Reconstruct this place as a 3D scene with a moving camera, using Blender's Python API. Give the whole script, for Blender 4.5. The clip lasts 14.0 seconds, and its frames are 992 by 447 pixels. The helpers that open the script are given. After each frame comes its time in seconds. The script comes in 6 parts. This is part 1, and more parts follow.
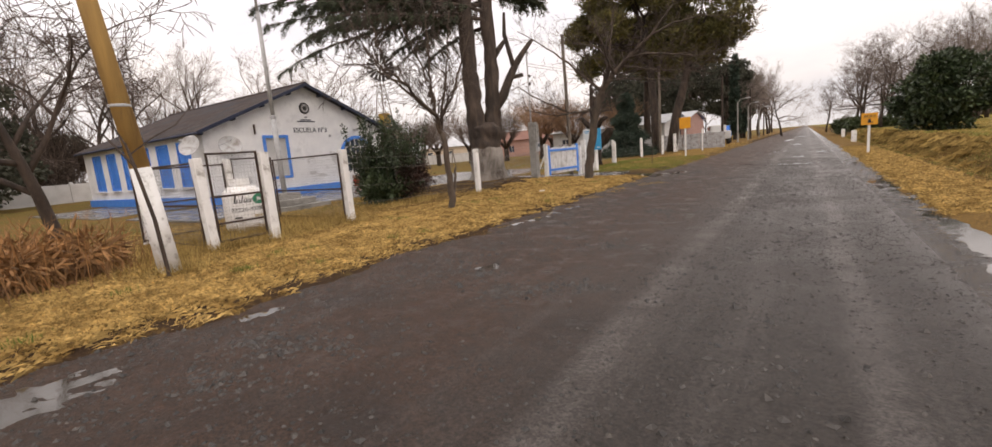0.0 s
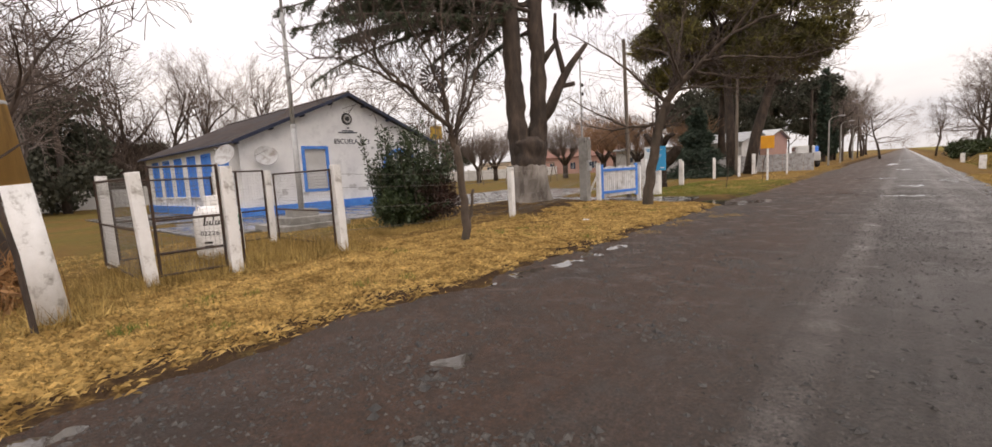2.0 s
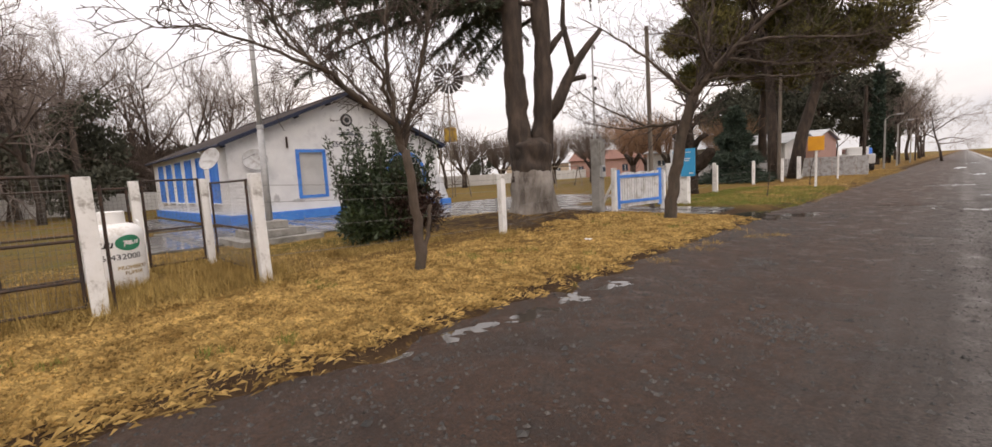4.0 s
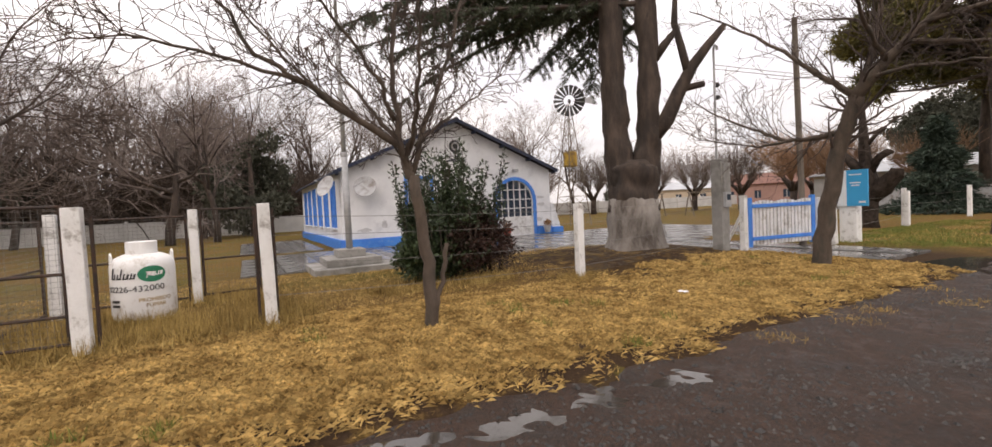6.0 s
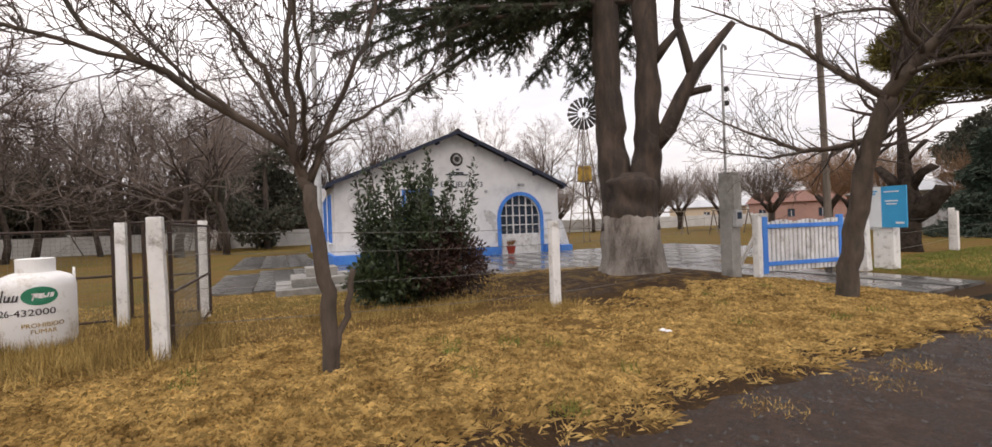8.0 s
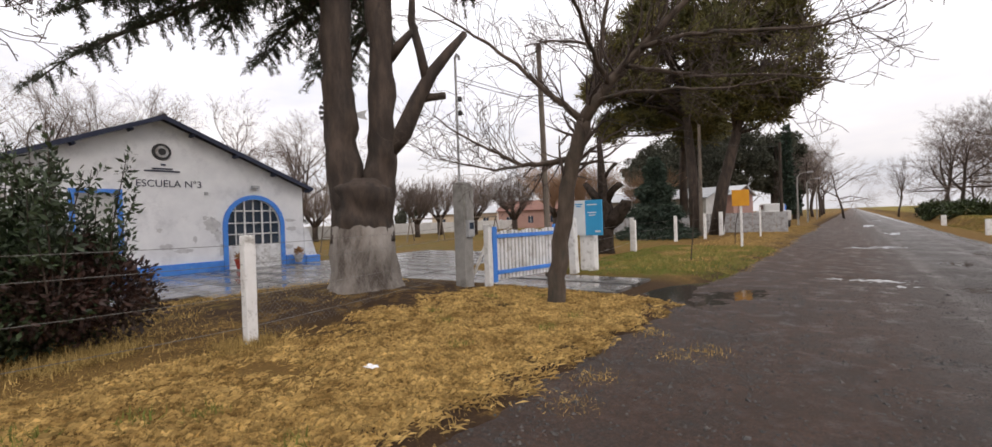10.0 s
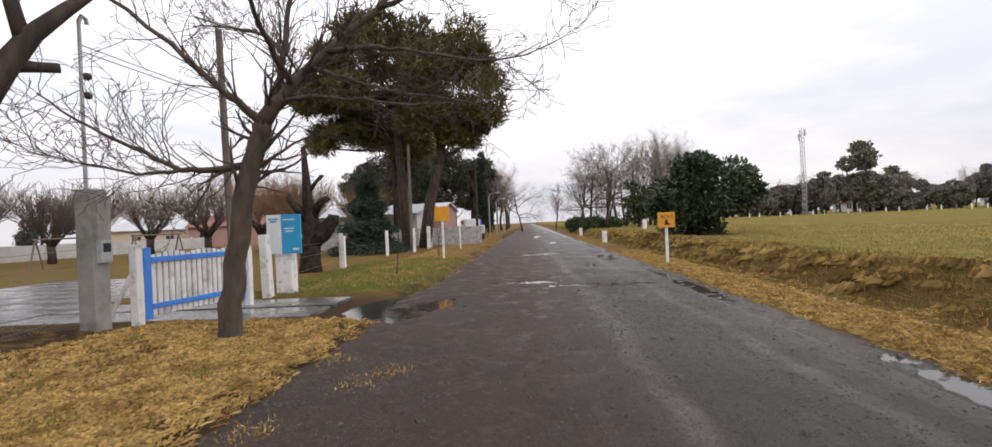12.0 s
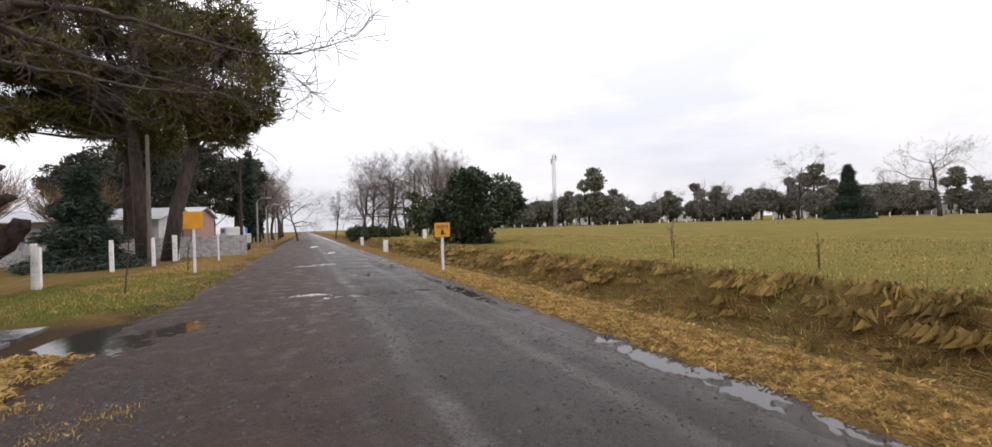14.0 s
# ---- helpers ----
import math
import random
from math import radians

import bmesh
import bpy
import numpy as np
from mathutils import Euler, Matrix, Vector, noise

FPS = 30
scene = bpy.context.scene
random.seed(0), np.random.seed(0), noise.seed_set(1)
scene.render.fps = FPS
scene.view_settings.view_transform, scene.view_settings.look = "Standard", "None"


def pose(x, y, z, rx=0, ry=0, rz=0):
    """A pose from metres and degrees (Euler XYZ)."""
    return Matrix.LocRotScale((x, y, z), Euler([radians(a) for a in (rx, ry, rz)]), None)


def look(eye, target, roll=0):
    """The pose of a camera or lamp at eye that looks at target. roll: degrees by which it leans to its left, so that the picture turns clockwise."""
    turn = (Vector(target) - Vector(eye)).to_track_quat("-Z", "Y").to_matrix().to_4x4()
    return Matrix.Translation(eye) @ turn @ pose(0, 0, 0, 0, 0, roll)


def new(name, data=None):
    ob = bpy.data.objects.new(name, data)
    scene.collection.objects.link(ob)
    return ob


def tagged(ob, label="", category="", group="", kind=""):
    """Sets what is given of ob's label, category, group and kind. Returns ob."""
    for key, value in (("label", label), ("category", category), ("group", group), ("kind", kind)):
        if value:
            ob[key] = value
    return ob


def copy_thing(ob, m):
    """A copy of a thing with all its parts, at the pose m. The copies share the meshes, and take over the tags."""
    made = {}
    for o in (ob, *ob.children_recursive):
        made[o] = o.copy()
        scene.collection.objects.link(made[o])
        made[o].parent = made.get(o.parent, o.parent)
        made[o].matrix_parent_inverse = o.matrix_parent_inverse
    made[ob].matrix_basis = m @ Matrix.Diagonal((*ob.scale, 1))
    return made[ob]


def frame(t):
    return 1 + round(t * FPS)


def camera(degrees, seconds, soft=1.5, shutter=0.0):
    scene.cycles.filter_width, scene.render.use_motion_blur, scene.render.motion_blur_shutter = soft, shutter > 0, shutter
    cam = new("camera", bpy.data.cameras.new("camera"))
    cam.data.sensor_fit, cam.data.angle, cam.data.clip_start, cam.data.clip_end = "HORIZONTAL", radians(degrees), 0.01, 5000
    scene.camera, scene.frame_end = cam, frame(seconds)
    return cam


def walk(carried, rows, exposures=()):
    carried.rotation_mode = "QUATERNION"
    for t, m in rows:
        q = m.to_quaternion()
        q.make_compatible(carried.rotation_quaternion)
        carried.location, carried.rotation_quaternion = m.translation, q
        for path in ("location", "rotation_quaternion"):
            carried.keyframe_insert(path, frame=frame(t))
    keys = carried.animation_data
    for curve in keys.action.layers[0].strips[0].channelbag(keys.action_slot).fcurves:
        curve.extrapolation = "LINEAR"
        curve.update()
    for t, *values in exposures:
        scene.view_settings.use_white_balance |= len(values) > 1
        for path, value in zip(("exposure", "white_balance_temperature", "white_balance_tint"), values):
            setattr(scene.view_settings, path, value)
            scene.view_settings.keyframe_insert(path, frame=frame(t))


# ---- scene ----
cam = camera(93.4, 14.0)

PATH = [
    (0, (0.044, 0.038, 1.416), (-1.057, 1.68, 1.11), -4.7),
    (0.5, (-0.107, 0.649, 1.412), (-1.196, 2.303, 1.129), -4.4),
    (1, (-0.217, 1.26, 1.379), (-1.415, 2.846, 1.162), -4.0),
    (1.5, (-0.375, 1.807, 1.433), (-1.69, 3.296, 1.206), -3.5),
    (2, (-0.621, 2.317, 1.466), (-1.931, 3.811, 1.239), -3.1),
    (4.5, (-1.29, 5.122, 1.531), (-2.788, 6.432, 1.338), -3.0),
    (5, (-1.391, 5.676, 1.504), (-2.995, 6.858, 1.337), -3.3),
    (5.5, (-1.534, 6.18, 1.543), (-3.196, 7.285, 1.402), -3.4),
    (6, (-1.647, 6.689, 1.543), (-3.41, 7.63, 1.469), -2.7),
    (6.5, (-1.756, 7.166, 1.519), (-3.536, 8.076, 1.467), -2.2),
    (7, (-1.88, 7.515, 1.522), (-3.709, 8.323, 1.519), -2.0),
    (9.5, (-2.466, 9.069, 1.577), (-3.993, 10.361, 1.566), -1.9),
    (10, (-2.502, 9.374, 1.606), (-3.715, 10.964, 1.591), -2.0),
    (10.5, (-2.449, 9.691, 1.573), (-3.498, 11.394, 1.568), -2.6),
    (11, (-2.411, 9.924, 1.567), (-3.291, 11.72, 1.567), -2.9),
    (11.5, (-2.312, 9.965, 1.617), (-2.852, 11.891, 1.616), -2.8),
    (12, (-2.258, 9.99, 1.594), (-2.398, 11.985, 1.596), -2.6),
    (12.5, (-2.208, 9.957, 1.592), (-2.108, 11.954, 1.598), -2.3),
    (13, (-2.19, 9.968, 1.58), (-1.924, 11.951, 1.592), -2.0),
    (13.5, (-2.15, 9.933, 1.583), (-1.698, 11.881, 1.595), -1.9),
    (14, (-2.16, 9.872, 1.591), (-1.406, 11.724, 1.596), -2.0),
]
walk(cam, [(t, look(eye, target, roll)) for t, eye, target, roll in PATH],
     [(0, 0.14, 7950, 20), (6, 0.15, 7750, 20), (10, 0.04, 7350, 18), (14, 0.08, 7050, 17)])

# ---- sky and light: a bright overcast winter day ----
SUN_EL, SUN_ROT = radians(43), radians(122)
world = bpy.data.worlds.new("overcast_sky")
scene.world = world
world.use_nodes = True
wt = world.node_tree
wt.nodes.clear()


def wn(kind, **kw):
    n = wt.nodes.new(kind)
    for k, v in kw.items():
        n.inputs[k].default_value = v
    return n


w_out, w_bg = wt.nodes.new("ShaderNodeOutputWorld"), wt.nodes.new("ShaderNodeBackground")
w_sky = wt.nodes.new("ShaderNodeTexSky")
w_sky.sky_type, w_sky.sun_disc = "NISHITA", False
w_sky.sun_elevation, w_sky.sun_rotation, w_sky.dust_density = SUN_EL, SUN_ROT, 4.0
w_tc = wt.nodes.new("ShaderNodeTexCoord")
w_sep = wt.nodes.new("ShaderNodeSeparateXYZ")
w_map = wt.nodes.new("ShaderNodeMapping")
w_map.inputs["Scale"].default_value = (1.0, 1.0, 3.6)
w_noise = wn("ShaderNodeTexNoise", Scale=2.1, Detail=7.0, Roughness=0.55)
w_cloud = wt.nodes.new("ShaderNodeValToRGB")
w_cloud.color_ramp.elements[0].position, w_cloud.color_ramp.elements[0].color = 0.34, (6.3, 7.0, 8.0, 1)
w_cloud.color_ramp.elements[1].position, w_cloud.color_ramp.elements[1].color = 0.66, (8.9, 9.35, 9.9, 1)
w_grad = wt.nodes.new("ShaderNodeMapRange")
w_grad.inputs["From Min"].default_value, w_grad.inputs["From Max"].default_value = 0.0, 1.0
w_grad.inputs["To Min"].default_value, w_grad.inputs["To Max"].default_value = 0.80, 1.75
w_mul = wt.nodes.new("ShaderNodeVectorMath")
w_mul.operation = "SCALE"
w_mix = wt.nodes.new("ShaderNodeMixRGB")
w_mix.inputs["Fac"].default_value = 0.9
wt.links.new(w_tc.outputs["Generated"], w_map.inputs["Vector"])
wt.links.new(w_tc.outputs["Generated"], w_sep.inputs[0])
wt.links.new(w_map.outputs[0], w_noise.inputs["Vector"])
wt.links.new(w_noise.outputs["Fac"], w_cloud.inputs["Fac"])
wt.links.new(w_sep.outputs["Z"], w_grad.inputs["Value"])
wt.links.new(w_cloud.outputs["Color"], w_mul.inputs[0])
wt.links.new(w_grad.outputs["Result"], w_mul.inputs["Scale"])
wt.links.new(w_sky.outputs["Color"], w_mix.inputs["Color1"])
wt.links.new(w_mul.outputs["Vector"], w_mix.inputs["Color2"])
wt.links.new(w_mix.outputs["Color"], w_bg.inputs["Color"])
w_bg.inputs["Strength"].default_value = 0.132
wt.links.new(w_bg.outputs["Background"], w_out.inputs["Surface"])

sun_data = bpy.data.lights.new("sun", "SUN")
sun_data.energy, sun_data.angle, sun_data.color = 0.35, radians(25), (1.0, 0.97, 0.92)
sun = new("sun", sun_data)
sun.matrix_world = look((40, -25, 45), (0, 0, 0))

# ---- materials ----


def material(name, c1, c2=None, scale=3.0, rough=0.7, metal=0.0, bump=0.0, bscale=40.0, stain=None, sscale=0.8,
             samount=0.45, spec=0.5, vary=0.0, grain=(1, 1, 1), rvary=0.0, island=0.0):
    m = bpy.data.materials.new(name)
    m.use_nodes = True
    nt = m.node_tree
    b = nt.nodes["Principled BSDF"]
    b.inputs["Roughness"].default_value, b.inputs["Metallic"].default_value = rough, metal
    b.inputs["Specular IOR Level"].default_value = spec
    c2 = c2 or tuple(min(1, 0.72 * v) for v in c1)
    tc = nt.nodes.new("ShaderNodeTexCoord")
    mp = nt.nodes.new("ShaderNodeMapping")
    mp.inputs["Scale"].default_value = grain
    nt.links.new(tc.outputs["Object"], mp.inputs["Vector"])

    def ns(s, d=6.0, r=0.6):
        n = nt.nodes.new("ShaderNodeTexNoise")
        n.inputs["Scale"].default_value, n.inputs["Detail"].default_value, n.inputs["Roughness"].default_value = s, d, r
        nt.links.new(mp.outputs[0], n.inputs["Vector"])
        return n

    def ramp(src, a, z, ca, cz):
        r = nt.nodes.new("ShaderNodeValToRGB")
        e = r.color_ramp.elements
        e[0].position, e[0].color = a, (*ca, 1) if len(ca) == 3 else ca
        e[1].position, e[1].color = z, (*cz, 1) if len(cz) == 3 else cz
        nt.links.new(src, r.inputs["Fac"])
        return r

    n1 = ns(scale)
    col = ramp(n1.outputs["Fac"], 0.35, 0.66, c1, c2).outputs["Color"]
    if stain:
        n2 = ns(sscale, 8.0, 0.7)
        f = ramp(n2.outputs["Fac"], 0.62 - 0.35 * samount, 0.74 - 0.25 * samount, (0, 0, 0), (1, 1, 1))
        mx = nt.nodes.new("ShaderNodeMixRGB")
        nt.links.new(f.outputs["Color"], mx.inputs["Fac"])
        nt.links.new(col, mx.inputs["Color1"])
        mx.inputs["Color2"].default_value = (*stain, 1)
        col = mx.outputs["Color"]
    if vary or island:
        rnd = nt.nodes.new("ShaderNodeObjectInfo" if vary else "ShaderNodeNewGeometry")
        mr = nt.nodes.new("ShaderNodeMapRange")
        a = vary or island
        mr.inputs["To Min"].default_value, mr.inputs["To Max"].default_value = 1 - a, 1 + a
        nt.links.new(rnd.outputs["Random" if vary else "Random Per Island"], mr.inputs["Value"])
        hs = nt.nodes.new("ShaderNodeHueSaturation")
        nt.links.new(mr.outputs["Result"], hs.inputs["Value"])
        nt.links.new(col, hs.inputs["Color"])
        col = hs.outputs["Color"]
    nt.links.new(col, b.inputs["Base Color"])
    if rvary:
        n4 = ns(scale * 0.35, 5.0)
        rr = nt.nodes.new("ShaderNodeMapRange")
        rr.inputs["From Min"].default_value, rr.inputs["From Max"].default_value = 0.38, 0.62
        rr.inputs["To Min"].default_value, rr.inputs["To Max"].default_value = max(0.02, rough - rvary), min(1, rough + rvary)
        nt.links.new(n4.outputs["Fac"], rr.inputs["Value"])
        nt.links.new(rr.outputs["Result"], b.inputs["Roughness"])
    if bump:
        n3 = ns(bscale, 5.0, 0.65)
        bp = nt.nodes.new("ShaderNodeBump")
        bp.inputs["Strength"].default_value, bp.inputs["Distance"].default_value = bump, 0.02
        nt.links.new(n3.outputs["Fac"], bp.inputs["Height"])
        nt.links.new(bp.outputs["Normal"], b.inputs["Normal"])
    return m


M_WALL = material("white_limewash", (0.82, 0.83, 0.84), (0.72, 0.73, 0.75), 1.4, 0.85, bump=0.25, bscale=25,
                  stain=(0.60, 0.61, 0.63), sscale=0.9, samount=0.25)
M_WHITE = material("white_paint", (0.80, 0.80, 0.80), (0.66, 0.66, 0.65), 5, 0.7, bump=0.3, bscale=30,
                   stain=(0.42, 0.40, 0.37), sscale=3.5, samount=0.3)
M_POST = material("whitewashed_concrete", (0.84, 0.84, 0.83), (0.74, 0.74, 0.72), 6, 0.85, bump=0.5, bscale=35,
                  stain=(0.36, 0.34, 0.31), sscale=6.5, samount=0.26)
M_BLUE = material("blue_paint", (0.035, 0.20, 0.68), (0.05, 0.27, 0.75), 3, 0.55, bump=0.15, bscale=30,
                  stain=(0.25, 0.36, 0.60), sscale=5, samount=0.15)
M_DARKBLUE = material("dark_blue_paint", (0.012, 0.02, 0.05), (0.022, 0.03, 0.06), 4, 0.6, bump=0.2)
M_ROOF = material("weathered_roof_sheet", (0.045, 0.035, 0.033), (0.075, 0.06, 0.056), 1.3, 0.85, spec=0.15, bump=0.3, bscale=18,
                  stain=(0.05, 0.05, 0.055), sscale=0.7, samount=0.4)
M_BARE = material("bare_plaster", (0.48, 0.48, 0.49), (0.62, 0.62, 0.62), 6, 0.95, bump=0.8, bscale=18)
M_GLASS = material("window_glass", (0.035, 0.05, 0.075), (0.05, 0.07, 0.10), 1.0, 0.06, spec=0.9)
M_CONC = material("concrete", (0.34, 0.33, 0.31), (0.25, 0.245, 0.23), 4, 0.85, bump=0.4, bscale=30,
                  stain=(0.17, 0.165, 0.15), sscale=1.7, samount=0.35)
M_WET = material("wet_paving", (0.20, 0.195, 0.19), (0.115, 0.11, 0.105), 1.6, 0.2, bump=0.12, bscale=8,
                 stain=(0.05, 0.05, 0.042), sscale=1.2, samount=0.4, vary=0.25, rvary=0.14, spec=0.6)
M_STEEL = material("galvanised_steel", (0.45, 0.46, 0.47), (0.34, 0.35, 0.36), 8, 0.5, 0.1, bump=0.1)
M_IRON = material("rusty_black_iron", (0.035, 0.028, 0.026), (0.08, 0.045, 0.03), 9, 0.7, 0.3, bump=0.2)
M_WIRE = material("fence_wire", (0.24, 0.24, 0.23), (0.15, 0.14, 0.13), 20, 0.55, 0.6)
M_POLE = material("ochre_weathered_pole", (0.50, 0.31, 0.105), (0.33, 0.20, 0.075), 5, 0.8, bump=0.6, bscale=14,
                  grain=(1, 1, 0.12), stain=(0.10, 0.07, 0.045), sscale=2.0, samount=0.35)
M_TIMBER = material("grey_timber", (0.20, 0.165, 0.13), (0.11, 0.09, 0.075), 8, 0.85, bump=0.6, grain=(1, 1, 0.12))
M_BARK = material("dark_bark", (0.036, 0.026, 0.02), (0.09, 0.064, 0.05), 5, 0.9, bump=1.0, bscale=16,
                  grain=(1, 1, 0.3), stain=(0.03, 0.024, 0.02), sscale=3, samount=0.4)
M_BARK2 = material("grey_brown_bark", (0.06, 0.043, 0.032), (0.12, 0.09, 0.068), 7, 0.9, bump=0.7, bscale=28,
                   grain=(1, 1, 0.35), stain=(0.05, 0.045, 0.035), sscale=3, samount=0.35)
M_OLD = material("old_dead_wood", (0.022, 0.017, 0.014), (0.06, 0.046, 0.038), 5, 0.95, bump=1.0, bscale=14, spec=0.1)
M_TWIG = material("bare_twigs", (0.05, 0.036, 0.03), (0.09, 0.066, 0.055), 2, 0.9)
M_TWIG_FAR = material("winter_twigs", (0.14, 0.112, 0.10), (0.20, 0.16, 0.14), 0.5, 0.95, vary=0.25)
M_TWIG_RED = material("rusty_shoots", (0.24, 0.14, 0.085), (0.33, 0.21, 0.13), 0.8, 0.95, vary=0.2)
M_LIME = material("limewashed_bark", (0.30, 0.275, 0.25), (0.17, 0.145, 0.125), 4, 0.95, bump=1.0, bscale=20,
                  grain=(1, 1, 0.4), stain=(0.07, 0.055, 0.045), sscale=2.2, samount=0.35)
M_CEDAR = material("cedar_needles", (0.030, 0.045, 0.026), (0.055, 0.07, 0.035), 1.5, 0.8, island=0.45)
M_PINE = material("pine_needles", (0.14, 0.118, 0.03), (0.06, 0.062, 0.018), 0.5, 0.8, island=0.5)
M_SHRUB = material("dark_shrub_leaves", (0.022, 0.040, 0.018), (0.042, 0.064, 0.024), 1.0, 0.5, island=0.5)
M_SHRUB_RED = material("reddish_shrub_leaves", (0.055, 0.022, 0.016), (0.035, 0.021, 0.014), 1.0, 0.6, island=0.5)
M_LEAF = material("evergreen_leaves", (0.035, 0.055, 0.02), (0.06, 0.085, 0.028), 0.7, 0.6, island=0.5)
# evergreen leaves lightened towards grey, so the colour holds some haze
M_EUCA = material("hazed_evergreen", (0.09, 0.092, 0.07), (0.055, 0.06, 0.046), 0.2, 0.95, island=0.35, spec=0.1)
# distance haze put into the leaf colour: paler and greyer than M_EUCA
M_HAZED_LEAF = material("hazed_far_leaves", (0.22, 0.215, 0.175), (0.13, 0.13, 0.105), 0.15, 0.95, island=0.35, spec=0.1, vary=0.0)
M_BRUSH = material("brown_brushwood", (0.105, 0.08, 0.066), (0.06, 0.046, 0.038), 0.3, 0.95, island=0.4, spec=0.1)
M_FIR = material("fir_needles", (0.02, 0.04, 0.028), (0.035, 0.055, 0.035), 1.0, 0.8, island=0.4)
M_STRAW = material("straw_grass", (0.56, 0.385, 0.148), (0.25, 0.155, 0.054), 4.0, 0.9, island=0.5, spec=0.15)
M_TALL = material("tall_dry_grass", (0.44, 0.31, 0.115), (0.20, 0.13, 0.045), 1.6, 0.9, island=0.5, spec=0.15)
M_GREEN = material("green_grass", (0.13, 0.17, 0.04), (0.20, 0.19, 0.05), 1.0, 0.85, island=0.4, spec=0.15)
M_REED = material("rust_brown_weeds", (0.33, 0.165, 0.06), (0.17, 0.085, 0.035), 1.5, 0.85, island=0.5)
M_WATER = material("still_rain_water", (0.05, 0.043, 0.036), (0.04, 0.035, 0.03), 0.6, 0.05, spec=0.7, bump=0.07, bscale=9)
M_STONE = material("wet_road_stones", (0.010, 0.009, 0.008), (0.05, 0.043, 0.037), 9, 0.5, island=0.6)
M_YELLOW = material("amber_sign_paint", (0.72, 0.33, 0.02), (0.65, 0.28, 0.02), 4, 0.5)
M_BLACK = material("black_paint", (0.02, 0.02, 0.022), (0.03, 0.03, 0.03), 5, 0.6)
M_CYAN = material("cyan_sign_print", (0.02, 0.33, 0.62), (0.02, 0.36, 0.66), 2, 0.4)
M_SIGNW = material("white_sign_print", (0.74, 0.78, 0.80), (0.68, 0.72, 0.74), 3, 0.45)
M_TANK = material("tank_white_enamel", (0.85, 0.85, 0.84), (0.80, 0.80, 0.79), 3, 0.35, bump=0.1,
                  stain=(0.45, 0.40, 0.33), sscale=2.6, samount=0.22)
M_GREENP = material("green_logo_paint", (0.01, 0.20, 0.11), (0.012, 0.22, 0.12), 3, 0.4)
M_OCHRE = material("ochre_tank_paint", (0.42, 0.26, 0.03), (0.30, 0.18, 0.03), 4, 0.6, stain=(0.12, 0.07, 0.03), sscale=4)
M_TERRA = material("red_plastic_pot", (0.42, 0.05, 0.025), (0.35, 0.04, 0.02), 4, 0.5)
M_SALMON = material("salmon_plaster", (0.42, 0.25, 0.21), (0.36, 0.215, 0.18), 1, 0.85)
M_CREAM = material("cream_plaster", (0.60, 0.50, 0.38), (0.52, 0.43, 0.33), 1, 0.85)
M_HOUSE = material("pale_plaster", (0.60, 0.60, 0.59), (0.48, 0.48, 0.47), 1, 0.85)
M_TIN = material("pale_tin_roof", (0.46, 0.48, 0.50), (0.36, 0.38, 0.40), 1, 0.45, 0.2)
M_BRICKR = material("red_tile_roof", (0.22, 0.10, 0.075), (0.16, 0.08, 0.06), 2, 0.8)
M_DISH = material("dish_grey", (0.50, 0.51, 0.52), (0.42, 0.43, 0.44), 6, 0.5, stain=(0.25, 0.22, 0.2), sscale=4)
M_LEAFBIT = material("scrap_of_paper", (0.8, 0.8, 0.8), (0.7, 0.7, 0.7), 9, 0.8)


